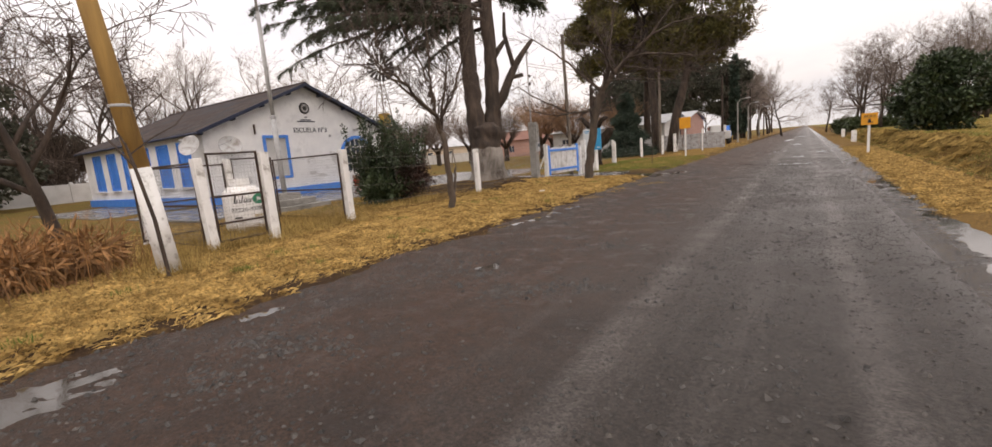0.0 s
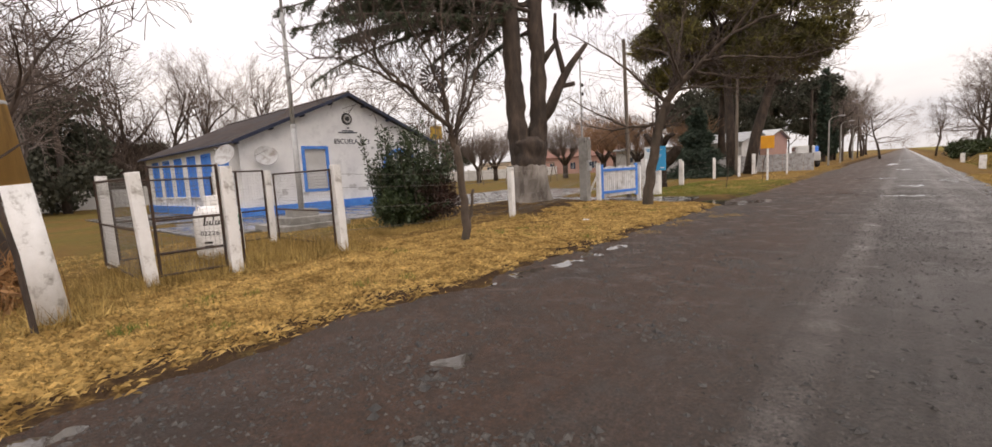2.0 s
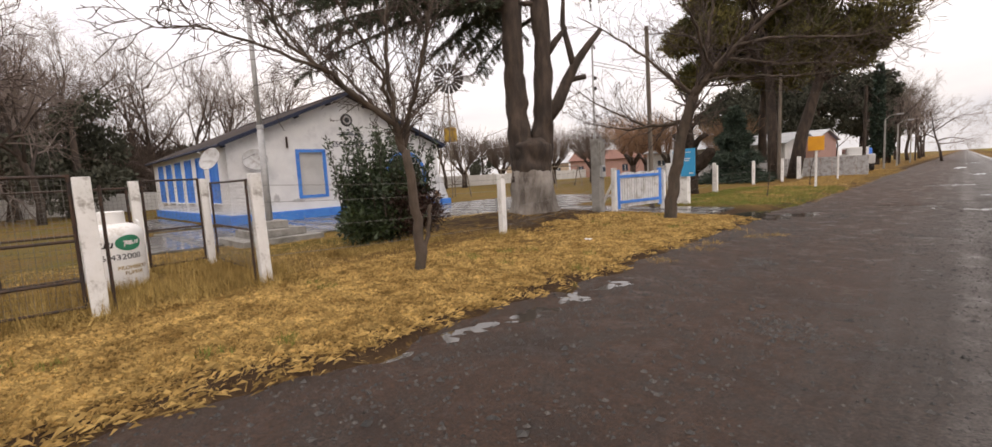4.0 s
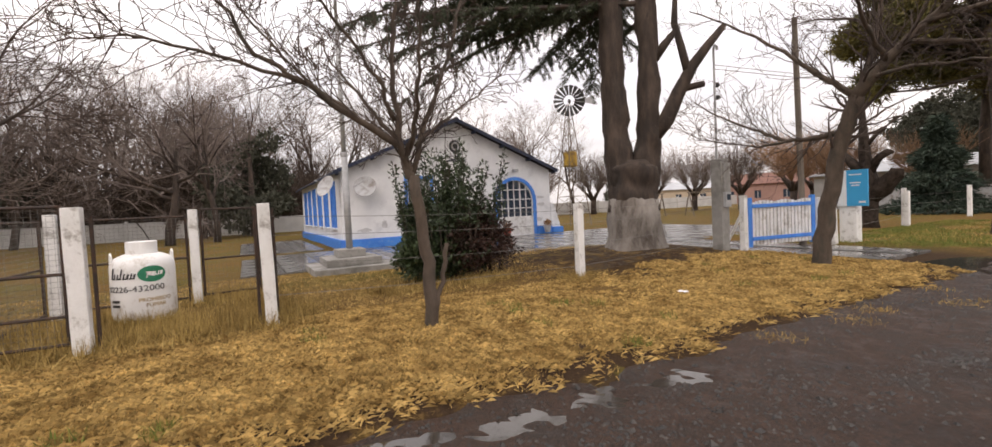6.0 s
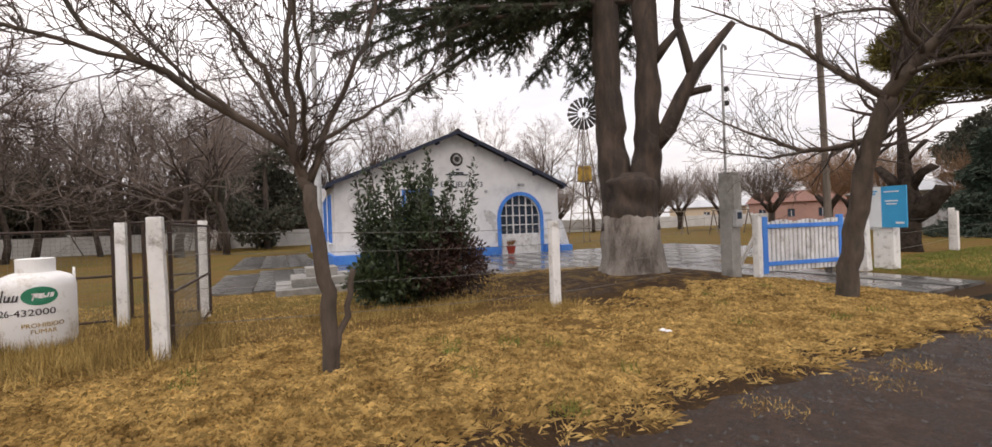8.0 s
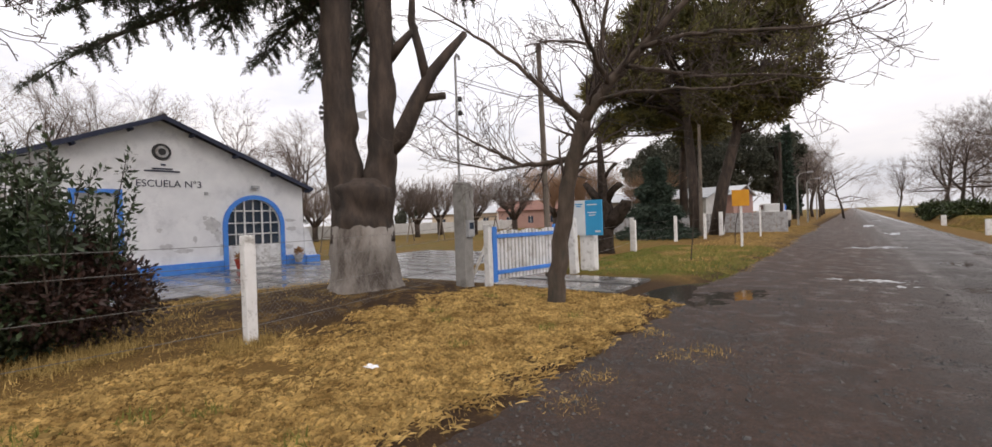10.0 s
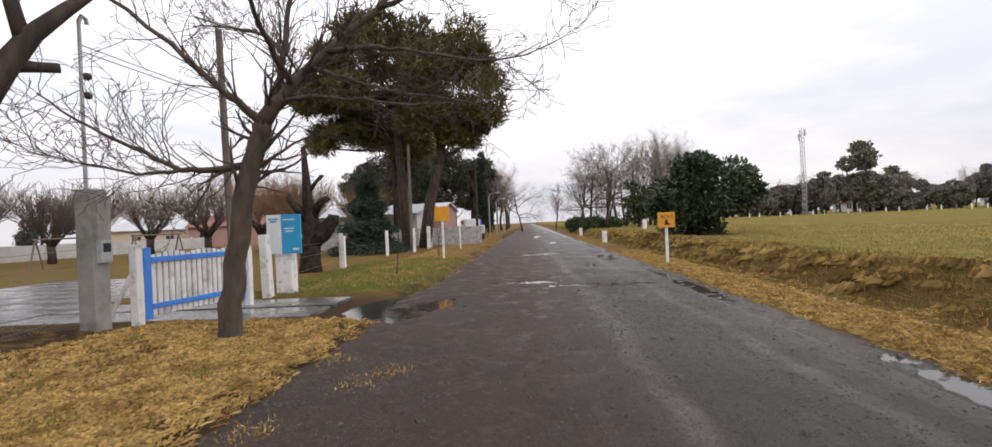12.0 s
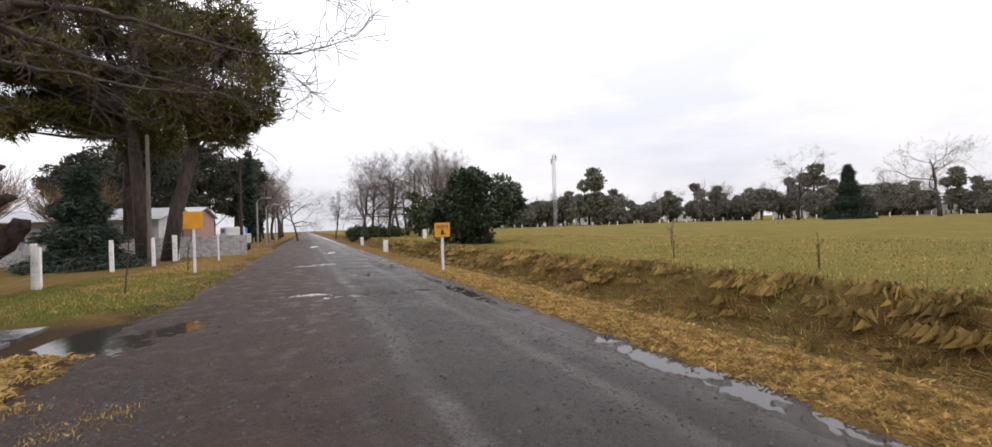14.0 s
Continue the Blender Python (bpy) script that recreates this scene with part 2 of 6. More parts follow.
def position_material(name, build):
    m = bpy.data.materials.new(name)
    m.use_nodes = True
    nt = m.node_tree
    b = nt.nodes["Principled BSDF"]
    geo = nt.nodes.new("ShaderNodeNewGeometry")
    sep = nt.nodes.new("ShaderNodeSeparateXYZ")
    nt.links.new(geo.outputs["Position"], sep.inputs[0])

    class K:
        x, y, z, bsdf = sep.outputs["X"], sep.outputs["Y"], sep.outputs["Z"], b

        @staticmethod
        def noise(s, d=6.0, r=0.6, stretch=(1, 1, 1)):
            mp = nt.nodes.new("ShaderNodeMapping")
            mp.inputs["Scale"].default_value = stretch
            nt.links.new(geo.outputs["Position"], mp.inputs["Vector"])
            n = nt.nodes.new("ShaderNodeTexNoise")
            n.inputs["Scale"].default_value, n.inputs["Detail"].default_value, n.inputs["Roughness"].default_value = s, d, r
            nt.links.new(mp.outputs[0], n.inputs["Vector"])
            return n.outputs["Fac"]

        @staticmethod
        def step(v, a, z, lo=0.0, hi=1.0):
            r = nt.nodes.new("ShaderNodeMapRange")
            for k, q in (("From Min", a), ("From Max", z), ("To Min", lo), ("To Max", hi)):
                r.inputs[k].default_value = q
            nt.links.new(v, r.inputs["Value"])
            return r.outputs["Result"]

        @staticmethod
        def op(kind, a, c):
            n = nt.nodes.new("ShaderNodeMath")
            n.operation = kind
            for i, q in enumerate((a, c)):
                if isinstance(q, (int, float)):
                    n.inputs[i].default_value = q
                else:
                    nt.links.new(q, n.inputs[i])
            return n.outputs[0]

        @staticmethod
        def mix(f, a, c):
            n = nt.nodes.new("ShaderNodeMixRGB")
            for s, q in zip(n.inputs, (f, a, c)):
                if isinstance(q, tuple):
                    s.default_value = (*q, 1)
                elif isinstance(q, (int, float)):
                    s.default_value = q
                else:
                    nt.links.new(q, s)
            return n.outputs["Color"]

        @staticmethod
        def blob(x0, y0, rx, ry):
            dx = K.op("POWER", K.op("ABSOLUTE", K.op("MULTIPLY", K.op("SUBTRACT", K.x, x0), 1 / rx), 0), 2)
            dy = K.op("POWER", K.op("ABSOLUTE", K.op("MULTIPLY", K.op("SUBTRACT", K.y, y0), 1 / ry), 0), 2)
            return K.step(K.op("ADD", dx, dy), 1.4, 0.35)

        @staticmethod
        def link(v, name):
            nt.links.new(v, b.inputs[name])

        @staticmethod
        def bump(v, s, d=0.03):
            n = nt.nodes.new("ShaderNodeBump")
            n.inputs["Strength"].default_value, n.inputs["Distance"].default_value = s, d
            nt.links.new(v, n.inputs["Height"])
            nt.links.new(n.outputs["Normal"], b.inputs["Normal"])

    build(K)
    return m


def ground_nodes(k):
    fine, mid, big = k.noise(38, 5, 0.7), k.noise(3.5), k.noise(0.35, 4)
    straw = k.mix(k.step(fine, 0.35, 0.65), (0.06, 0.035, 0.013), (0.27, 0.165, 0.056))
    straw = k.mix(k.step(mid, 0.42, 0.68), straw, (0.13, 0.075, 0.025))
    green = k.mix(k.step(fine, 0.35, 0.65), (0.045, 0.06, 0.012), (0.13, 0.125, 0.028))
    field = k.mix(k.step(fine, 0.3, 0.7), (0.105, 0.078, 0.018), (0.27, 0.20, 0.052))
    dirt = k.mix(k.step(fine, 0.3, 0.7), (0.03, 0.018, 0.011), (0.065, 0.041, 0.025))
    lawn = k.blob(-7.2, 24.5, 2.6, 4.2)
    yard = k.op("MULTIPLY", k.step(k.x, -9.2, -12.0), 0.55)
    gmask = k.op("MAXIMUM", k.op("MULTIPLY", lawn, k.step(mid, 0.38, 0.55)), k.op("MULTIPLY", yard, k.step(big, 0.40, 0.62)))
    gmask = k.op("MAXIMUM", gmask, k.op("MULTIPLY", k.step(k.noise(0.9, 4), 0.60, 0.72), 0.6))
    col = k.mix(gmask, straw, green)
    fmask = k.step(k.x, 4.0, 4.8)
    fld = k.mix(k.op("MULTIPLY", k.step(big, 0.40, 0.6), 0.45), field, green)
    col = k.mix(fmask, col, fld)
    d1 = k.op("MULTIPLY", k.blob(-10.9, 15.0, 4.2, 3.6), k.step(mid, 0.34, 0.52))
    d2 = k.op("MULTIPLY", k.blob(-6.0, 19.3, 2.2, 1.6), 0.95)
    d3 = k.op("MULTIPLY", k.step(k.op("ABSOLUTE", k.op("ADD", k.x, 5.0), 0), 1.0, 0.2), k.step(mid, 0.32, 0.5))
    d4 = k.op("MULTIPLY", k.blob(-5.2, 15.2, 1.0, 2.6), k.step(mid, 0.42, 0.56))
    col = k.mix(k.op("MAXIMUM", k.op("MAXIMUM", d1, d2), k.op("MAXIMUM", d3, d4)), col, dirt)
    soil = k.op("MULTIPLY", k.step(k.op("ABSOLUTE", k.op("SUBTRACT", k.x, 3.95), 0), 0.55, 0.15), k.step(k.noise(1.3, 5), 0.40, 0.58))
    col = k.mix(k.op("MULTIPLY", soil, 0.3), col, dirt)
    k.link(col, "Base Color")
    k.bsdf.inputs["Roughness"].default_value = 0.95
    k.bsdf.inputs["Specular IOR Level"].default_value = 0.08
    k.bump(fine, 0.8)


TRACKS = ((-1.08, 0.2), (0.42, 0.17))


def road_nodes(k):
    fine, mid, big = k.noise(48, 6, 0.8), k.noise(2.2, 7, 0.65), k.noise(0.45, 5)
    grit = k.step(k.noise(22, 6, 0.75), 0.40, 0.62)
    tar = k.mix(k.step(fine, 0.42, 0.60), (0.022, 0.018, 0.016), (0.082, 0.067, 0.057))
    mud = k.mix(k.step(fine, 0.42, 0.60), (0.028, 0.0145, 0.009), (0.095, 0.046, 0.026))
    tar = k.mix(k.op("MULTIPLY", grit, 0.35), tar, (0.012, 0.010, 0.009))
    mud = k.mix(k.op("MULTIPLY", grit, 0.35), mud, (0.016, 0.011, 0.008))
    dark = k.step(k.noise(1.1, 5, 0.6), 0.52, 0.66)
    mud = k.mix(k.op("MULTIPLY", dark, 0.6), mud, (0.013, 0.009, 0.007))
    tar = k.mix(k.op("MULTIPLY", dark, 0.35), tar, (0.016, 0.013, 0.012))
    left = k.op("MULTIPLY", k.step(k.x, -0.7, -2.3), k.step(mid, 0.28, 0.52))
    col = k.mix(left, tar, mud)
    track = k.noise(1.0, 5, 0.7, (2.6, 0.09, 1))
    pale = k.op("MULTIPLY", k.step(track, 0.50, 0.66), k.step(k.x, -3.0, -1.0, 0.0, 0.45))
    wander = k.op("ADD", k.x, k.op("MULTIPLY", k.op("SUBTRACT", k.noise(0.25, 3, 0.5, (0, 1, 1)), 0.5), 0.5))
    for centre, half in TRACKS:
        line = k.step(k.op("ABSOLUTE", k.op("SUBTRACT", wander, centre), 0), half, half * 0.35)
        pale = k.op("MAXIMUM", pale, k.op("MULTIPLY", line, k.step(mid, 0.34, 0.58, 0.15, 1.0)))
    col = k.mix(k.op("MULTIPLY", pale, 0.75), col, k.mix(k.step(fine, 0.42, 0.6), (0.055, 0.048, 0.044), (0.20, 0.178, 0.165)))
    edge = k.op("MULTIPLY", k.step(k.op("ABSOLUTE", k.op("SUBTRACT", k.x, 1.35), 0), 0.55, 0.15), k.step(mid, 0.36, 0.52))
    # sky sheen on the wet right edge, painted as pale grey base colour
    col = k.mix(k.op("MULTIPLY", edge, 0.5), col, (0.16, 0.15, 0.145))
    k.link(col, "Base Color")
    wet = k.op("MAXIMUM", k.step(mid, 0.48, 0.68), k.op("MULTIPLY", edge, 0.9))
    wet = k.op("MAXIMUM", wet, k.op("MULTIPLY", k.step(k.x, -2.6, 0.2), k.step(k.noise(0.8, 5), 0.30, 0.60, 0.35, 0.95)))
    sheen = k.op("MULTIPLY", k.step(k.op("ABSOLUTE", k.op("SUBTRACT", k.x, 1.42), 0), 0.42, 0.2), k.step(mid, 0.32, 0.46))
    k.link(k.op("MINIMUM", k.step(wet, 0.0, 1.0, 0.75, 0.33), k.step(sheen, 0.0, 1.0, 0.8, 0.16)), "Roughness")
    k.bsdf.inputs["Specular IOR Level"].default_value = 0.4
    k.bump(k.op("ADD", fine, k.op("MULTIPLY", grit, 0.4)), 1.0, 0.02)


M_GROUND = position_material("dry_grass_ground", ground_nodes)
M_ROAD = position_material("worn_wet_asphalt", road_nodes)

# ---- mesh helpers ----


def thing(name, at, label, category, group="", kind="", rz=0.0):
    e = new(name)
    e.matrix_basis = pose(at[0], at[1], at[2], 0, 0, rz)
    e.empty_display_size = 0.2
    return tagged(e, label, category, group, kind)


def smooth(me):
    me.polygons.foreach_set("use_smooth", [True] * len(me.polygons))


def part(name, bm, mat, parent=None, label="", soft=False):
    me = bpy.data.meshes.new(name)
    if isinstance(bm, tuple):
        me.from_pydata(bm[0], [], bm[1])
        me.update()
    else:
        bmesh.ops.recalc_face_normals(bm, faces=bm.faces[:])
        bm.to_mesh(me)
        bm.free()
    if soft:
        smooth(me)
    me.materials.append(mat)
    ob = new(name, me)
    if parent:
        ob.parent = parent
    if label:
        ob["label"] = label
    return ob


def share(name, ob, parent, m):
    """Another piece on the same mesh."""
    o = new(name, ob.data)
    o.parent = parent
    o.matrix_basis = m
    return o


def box(c, s, rz=0.0, bevel=0.0, bm=None, tilt=None):
    bm = bm or bmesh.new()
    m = Matrix.Translation(c) @ (tilt or Matrix.Rotation(radians(rz), 4, "Z")) @ Matrix.Diagonal((*s, 1))
    g = bmesh.ops.create_cube(bm, size=1, matrix=m)
    if bevel:
        es = {e for v in g["verts"] for e in v.link_edges}
        bmesh.ops.bevel(bm, geom=list(es), offset=bevel, segments=2, affect="EDGES", profile=0.6)
    return bm


def tubes(paths):
    """Tapered tubes: each path is (points, radii, sides). Returns verts and faces."""
    vs, fs = [], []
    for pts, rad, n in paths:
        pts = [Vector(p) for p in pts]
        base = len(vs)
        side = None
        for i, p in enumerate(pts):
            d = (pts[min(i + 1, len(pts) - 1)] - pts[max(i - 1, 0)]).normalized()
            if side is None:
                side = d.orthogonal().normalized()
            side = (side - d * side.dot(d)).normalized()
            up = d.cross(side)
            for j in range(n):
                a = 2 * math.pi * j / n
                vs.append(p + (side * math.cos(a) + up * math.sin(a)) * rad[i])
        for i in range(len(pts) - 1):
            for j in range(n):
                k = (j + 1) % n
                fs.append((base + i * n + j, base + i * n + k, base + (i + 1) * n + k, base + (i + 1) * n + j))
        fs.append(tuple(base + j for j in reversed(range(n))))
        fs.append(tuple(base + (len(pts) - 1) * n + j for j in range(n)))
    return [tuple(v) for v in vs], fs


def tube(p0, p1, r0, r1=None, n=10):
    return ([p0, p1], [r0, r0 if r1 is None else r1], n)


def lathe(profile, n=28, base=(0, 0, 0)):
    """A turned body from (radius, height) pairs."""
    vs, fs = [], []
    for r, z in profile:
        for j in range(n):
            a = 2 * math.pi * j / n
            vs.append((base[0] + r * math.cos(a), base[1] + r * math.sin(a), base[2] + z))
    for i in range(len(profile) - 1):
        for j in range(n):
            k = (j + 1) % n
            fs.append((i * n + j, i * n + k, (i + 1) * n + k, (i + 1) * n + j))
    fs.append(tuple(reversed(range(n))))
    fs.append(tuple((len(profile) - 1) * n + j for j in range(n)))
    return vs, fs


def plate_with_holes(outer, holes, to3d, depth):
    """A wall slab of any outline with openings. outline points are (u, v); to3d(u, v, d) places them."""
    bm = bmesh.new()
    loops, edges = [], []
    for loop in [outer] + holes:
        vs = [bm.verts.new(to3d(u, v, 0)) for u, v in loop]
        loops.append(vs)
        edges += [bm.edges.new((vs[i], vs[(i + 1) % len(vs)])) for i in range(len(vs))]
    bmesh.ops.triangle_fill(bm, use_beauty=True, use_dissolve=False, edges=edges)
    front = bm.faces[:]
    back = {}
    for vs, loop in zip(loops, [outer] + holes):
        for v, (a, c) in zip(vs, loop):
            back[v] = bm.verts.new(to3d(a, c, depth))
    for f in front:
        bm.faces.new([back[v] for v in reversed(f.verts)])
    for vs in loops:
        for i in range(len(vs)):
            a, c = vs[i], vs[(i + 1) % len(vs)]
            bm.faces.new((a, c, back[c], back[a]))
    return bm


# ---- trees and plants ----


def grow(rng, p, d, length, r, level, spec, out):
    """One branch and its children; spec rows: (children, angle, length ratio, lift, wiggle)."""
    kids, angle, ratio, lift, wig = spec[level]
    n = 6 if level == 0 else 4 if level < 3 else 3
    pts, rad = [Vector(p)], [r]
    d = Vector(d).normalized()
    for i in range(n):
        d = (d + Vector((rng.gauss(0, wig), rng.gauss(0, wig), rng.gauss(0, wig) + lift))).normalized()
        pts.append(pts[-1] + d * length / n)
        rad.append(max(0.004, r * (1 - 0.8 * (i + 1) / n)))
    out.append((pts, rad, (8, 6, 4, 3, 3, 3)[level], level))
    if level + 1 >= len(spec):
        return
    for c in range(kids):
        f = 0.28 + 0.72 * (c + rng.random()) / kids
        x = min(f * n, n - 0.01)
        i = int(x)
        q = pts[i].lerp(pts[i + 1], x - i)
        axis = Vector((rng.gauss(0, 1), rng.gauss(0, 1), rng.gauss(0, 1))).normalized()
        loc = (pts[i + 1] - pts[i]).normalized()
        nd = Matrix.Rotation(radians(angle * rng.uniform(0.65, 1.3)), 3, loc.cross(axis).normalized()) @ loc
        grow(rng, q, nd, length * ratio * rng.uniform(0.7, 1.2) * (1.15 - 0.5 * f), max(0.004, rad[i] * 0.62), level + 1, spec, out)


def split_levels(out, cut):
    return ([b[:3] for b in out if b[3] < cut], [b[:3] for b in out if b[3] >= cut])


BARE = [(9, 38, 0.62, 0.05, 0.12), (7, 38, 0.62, 0.07, 0.17), (5, 40, 0.6, 0.06, 0.2), (5, 40, 0.6, 0.05, 0.22), (0, 0, 0, 0.05, 0.2)]
SPREAD = [(8, 60, 0.8, 0.03, 0.12), (7, 48, 0.65, 0.02, 0.2), (6, 45, 0.6, 0.02, 0.22), (5, 42, 0.6, 0.0, 0.25), (0, 0, 0, 0, 0.2)]


def bare_tree(seed, at, height, r, label, group="", spec=BARE, lean=(0, 0), twig=None, bark=None, fat=1.0):
    rng = random.Random(seed)
    out = []
    grow(rng, (0, 0, -0.1), (lean[0], lean[1], 1), height, r, 0, spec, out)
    out = [(p, [max(q, 0.004 * fat) for q in rr], n, l) for p, rr, n, l in out]
    t = thing("bare_tree", at, label, "tree", group)
    a, b = split_levels(out, 2)
    part("trunk", tubes(a), bark or M_BARK, t, soft=True)
    part("crown", tubes(b), twig or M_TWIG, t)
    return t


def leaf_cloud(rng, blobs, count, size, up=0.0, hollow=0.55, narrow=0.5):
    """Many small pointed leaves over uneven lumps; blobs are (x, y, z, rx, ry, rz)."""
    vs, fs = [], []
    vol = [b[3] * b[4] + b[4] * b[5] + b[3] * b[5] for b in blobs]
    tot = sum(vol)
    for b, v in zip(blobs, vol):
        for _ in range(int(count * v / tot)):
            d = Vector((rng.gauss(0, 1), rng.gauss(0, 1), rng.gauss(0, 1))).normalized()
            q = (hollow + (1 - hollow) * rng.random()) * (0.82 + 0.36 * noise.noise(d * 2.2 + Vector(b[:3])))
            p = Vector((b[0] + d.x * b[3] * q, b[1] + d.y * b[4] * q, b[2] + d.z * b[5] * q))
            a = (d + Vector((rng.gauss(0, 0.7), rng.gauss(0, 0.7), rng.gauss(0, 0.7) + up))).normalized()
            s = a.orthogonal().normalized()
            s = Matrix.Rotation(rng.uniform(0, 6.28), 3, a) @ s
            l = size * rng.uniform(0.6, 1.4)
            k = len(vs)
            vs += [tuple(p), tuple(p + a * l * 0.5 + s * l * narrow * 0.5), tuple(p + a * l), tuple(p + a * l * 0.5 - s * l * narrow * 0.5)]
            fs.append((k, k + 1, k + 2, k + 3))
    return vs, fs


def tufts(rng, centres, size, needles):
    """Sprays of thin needles about each centre."""
    vs, fs = [], []
    for c, d in centres:
        c, d = Vector(c), Vector(d)
        for _ in range(needles):
            a = (d + Vector((rng.gauss(0, 0.6), rng.gauss(0, 0.6), rng.gauss(0, 0.6)))).normalized()
            s = a.orthogonal().normalized() * size * 0.11
            s = Matrix.Rotation(rng.uniform(0, 6.28), 3, a) @ s
            o = c + Vector((rng.gauss(0, 1), rng.gauss(0, 1), rng.gauss(0, 1))) * size * 0.25
            l = a * size * rng.uniform(0.6, 1.3)
            k = len(vs)
            vs += [tuple(o - s), tuple(o + s), tuple(o + l)]
            fs.append((k, k + 1, k + 2))
    return vs, fs


def blades(rng, count, place, height, width, lean=0.5):
    """Grass blades; place(rng) gives x, y, z."""
    vs, fs = [], []
    for _ in range(count):
        x, y, z = place(rng)
        a = rng.uniform(0, 6.28)
        h = height * rng.uniform(0.5, 1.4)
        w = width * rng.uniform(0.6, 1.4)
        b = rng.uniform(0, 6.28)
        q = lean * h * rng.random() * 1.6
        dx, dy = math.cos(a) * w, math.sin(a) * w
        lx, ly = math.cos(b) * q, math.sin(b) * q
        k = len(vs)
        vs += [(x - dx, y - dy, z - 0.01), (x + dx, y + dy, z - 0.01), (x + lx, y + ly, z + max(0.3 * h, h - 0.5 * q))]
        fs.append((k, k + 1, k + 2))
    return vs, fs

def matted(rng, clumps, per, place, length, width, spread=0.045):
    """Flattened grass: each clump lies over to one side."""
    vs, fs = [], []
    for _ in range(clumps):
        x, y, z = place(rng)
        a0 = rng.gauss(1.2, 1.1)
        lift = rng.uniform(0.012, 0.04)
        for _ in range(per):
            px, py = x + rng.gauss(0, spread), y + rng.gauss(0, spread)
            a = a0 + rng.gauss(0, 0.7)
            l, w = length * rng.uniform(0.5, 1.5), width * rng.uniform(0.6, 1.4)
            c, q = math.cos(a), math.sin(a)
            h = lift * rng.uniform(0.5, 1.3)
            k = len(vs)
            vs += [(px + q * w, py - c * w, z - 0.008), (px - q * w, py + c * w, z - 0.008), (px + c * l * 0.55, py + q * l * 0.55, z + h), (px + c * l, py + q * l, z + h * 0.45)]
            fs += [(k, k + 2, k + 1), (k, k + 3, k + 2)]
    return vs, fs


# ---- ground, road, water ----


def sstep(a, b, v):
    t = min(1.0, max(0.0, (v - a) / (b - a)))
    return t * t * (3 - 2 * t)


def gauss(x, y, x0, y0, rx, ry):
    return math.exp(-((x - x0) / rx) ** 2 - ((y - y0) / ry) ** 2)


PUDDLES = [(-4.3, 0.7, 0.36, 0.65), (-4.5, 2.35, 0.17, 0.36), (-3.25, 4.65, 0.16, 0.3), (-4.65, 6.6, 0.10, 0.25),
           (-4.6, 7.45, 0.16, 0.32), (-4.5, 8.3, 0.2, 0.36), (-4.5, 9.15, 0.24, 0.36), (-4.4, 9.95, 0.22, 0.3), (-4.8, 10.4, 0.12, 0.3),
           (-4.75, 18.5, 0.55, 1.1), (-4.2, 19.6, 0.35, 0.6), (-2.4, 22.6, 1.2, 0.45), (-0.4, 21.6, 1.3, 0.4),
           (1.35, 21.0, 0.22, 3.6), (1.5, 13.6, 0.2, 2.4), (1.66, 8.6, 0.2, 2.2), (1.6, 5.0, 0.2, 1.5), (-1.6, 33.2, 1.1, 0.9), (-0.6, 45, 0.5, 1.6), (-1.4, 60, 0.5, 3.0), (-0.6, 78, 0.6, 3.5),
           (0.9, 30.0, 0.5, 2.5), (-0.2, 27.0, 0.6, 0.9)]


def road_height(x, y):
    z = 0.012 * noise.noise((x * 0.9, y * 0.9, 0)) + 0.006 * noise.noise((x * 5, y * 5, 3)) + 0.012
    z -= 0.05 * sstep(-4.9, -5.6, x) + 0.05 * sstep(1.55, 2.1, x)
    for px, py, rx, ry in PUDDLES:
        if abs(x - px) < 2.6 * rx and abs(y - py) < 2.6 * ry:
            w = 0.95 + 0.9 * noise.noise((x * 2.6, y * 2.6, 7)) + 1.0 * noise.noise((x * 7, y * 7, 9)) + 0.9 * noise.noise((x * 15, y * 15, 4))
            z -= 0.036 * gauss(x, y, px, py, rx, ry) * w
    return z


def ground_height(x, y):
    n = noise.noise((x * 0.7, y * 0.7, 5)) * 0.28 + noise.noise((x * 2.6, y * 2.6, 8)) * 0.16
    e = x + n
    rough = 0.025 * noise.noise((x * 1.3, y * 1.3, 2)) + 0.012 * noise.noise((x * 4, y * 4, 4))
    if x < -1.5:
        drive = math.exp(-((y - 19.4) / 1.5) ** 4)
        s = sstep(-4.35, -5.45 - 1.2 * drive, e)
        z = -0.09 + (0.19 - 0.09 * drive) * s + rough * s * (1 - 0.7 * drive)
        z += 0.30 * gauss(x, y, -10.4, 15.2, 2.3, 2.2) + 0.07 * gauss(x, y, -6.7, 8.6, 0.9, 0.9)
        z -= 0.05 * sstep(-12.5, -14.5, x)
        return z
    s = sstep(1.3, 2.0, e)
    z = -0.09 + 0.12 * s + rough * s
    z -= 0.10 * gauss(x, 0, 3.35 + 0.3 * n, 0, 0.45, 1)
    z += 0.58 * sstep(3.45, 4.55, x + 0.8 * n) + 0.05 * gauss(x, 0, 4.6, 0, 0.7, 1)
    return z


def axis_steps(fine_lo, fine_hi, step, far_lo, far_hi, ratio=1.18):
    a = list(np.arange(fine_lo, fine_hi + 1e-6, step))
    s, v = step, fine_hi
    while v < far_hi:
        s *= ratio
        v = min(far_hi, v + s)
        a.append(v)
    s, v, low = step, fine_lo, []
    while v > far_lo:
        s *= ratio
        v = max(far_lo, v - s)
        low.append(v)
    return low[::-1] + [float(q) for q in a]


def sheet(name, xs, ys, height, mat):
    vs = [(x, y, height(x, y)) for y in ys for x in xs]
    n = len(xs)
    fs = [(j * n + i, j * n + i + 1, (j + 1) * n + i + 1, (j + 1) * n + i) for j in range(len(ys) - 1) for i in range(n - 1)]
    return part(name, (vs, fs), mat, soft=True)


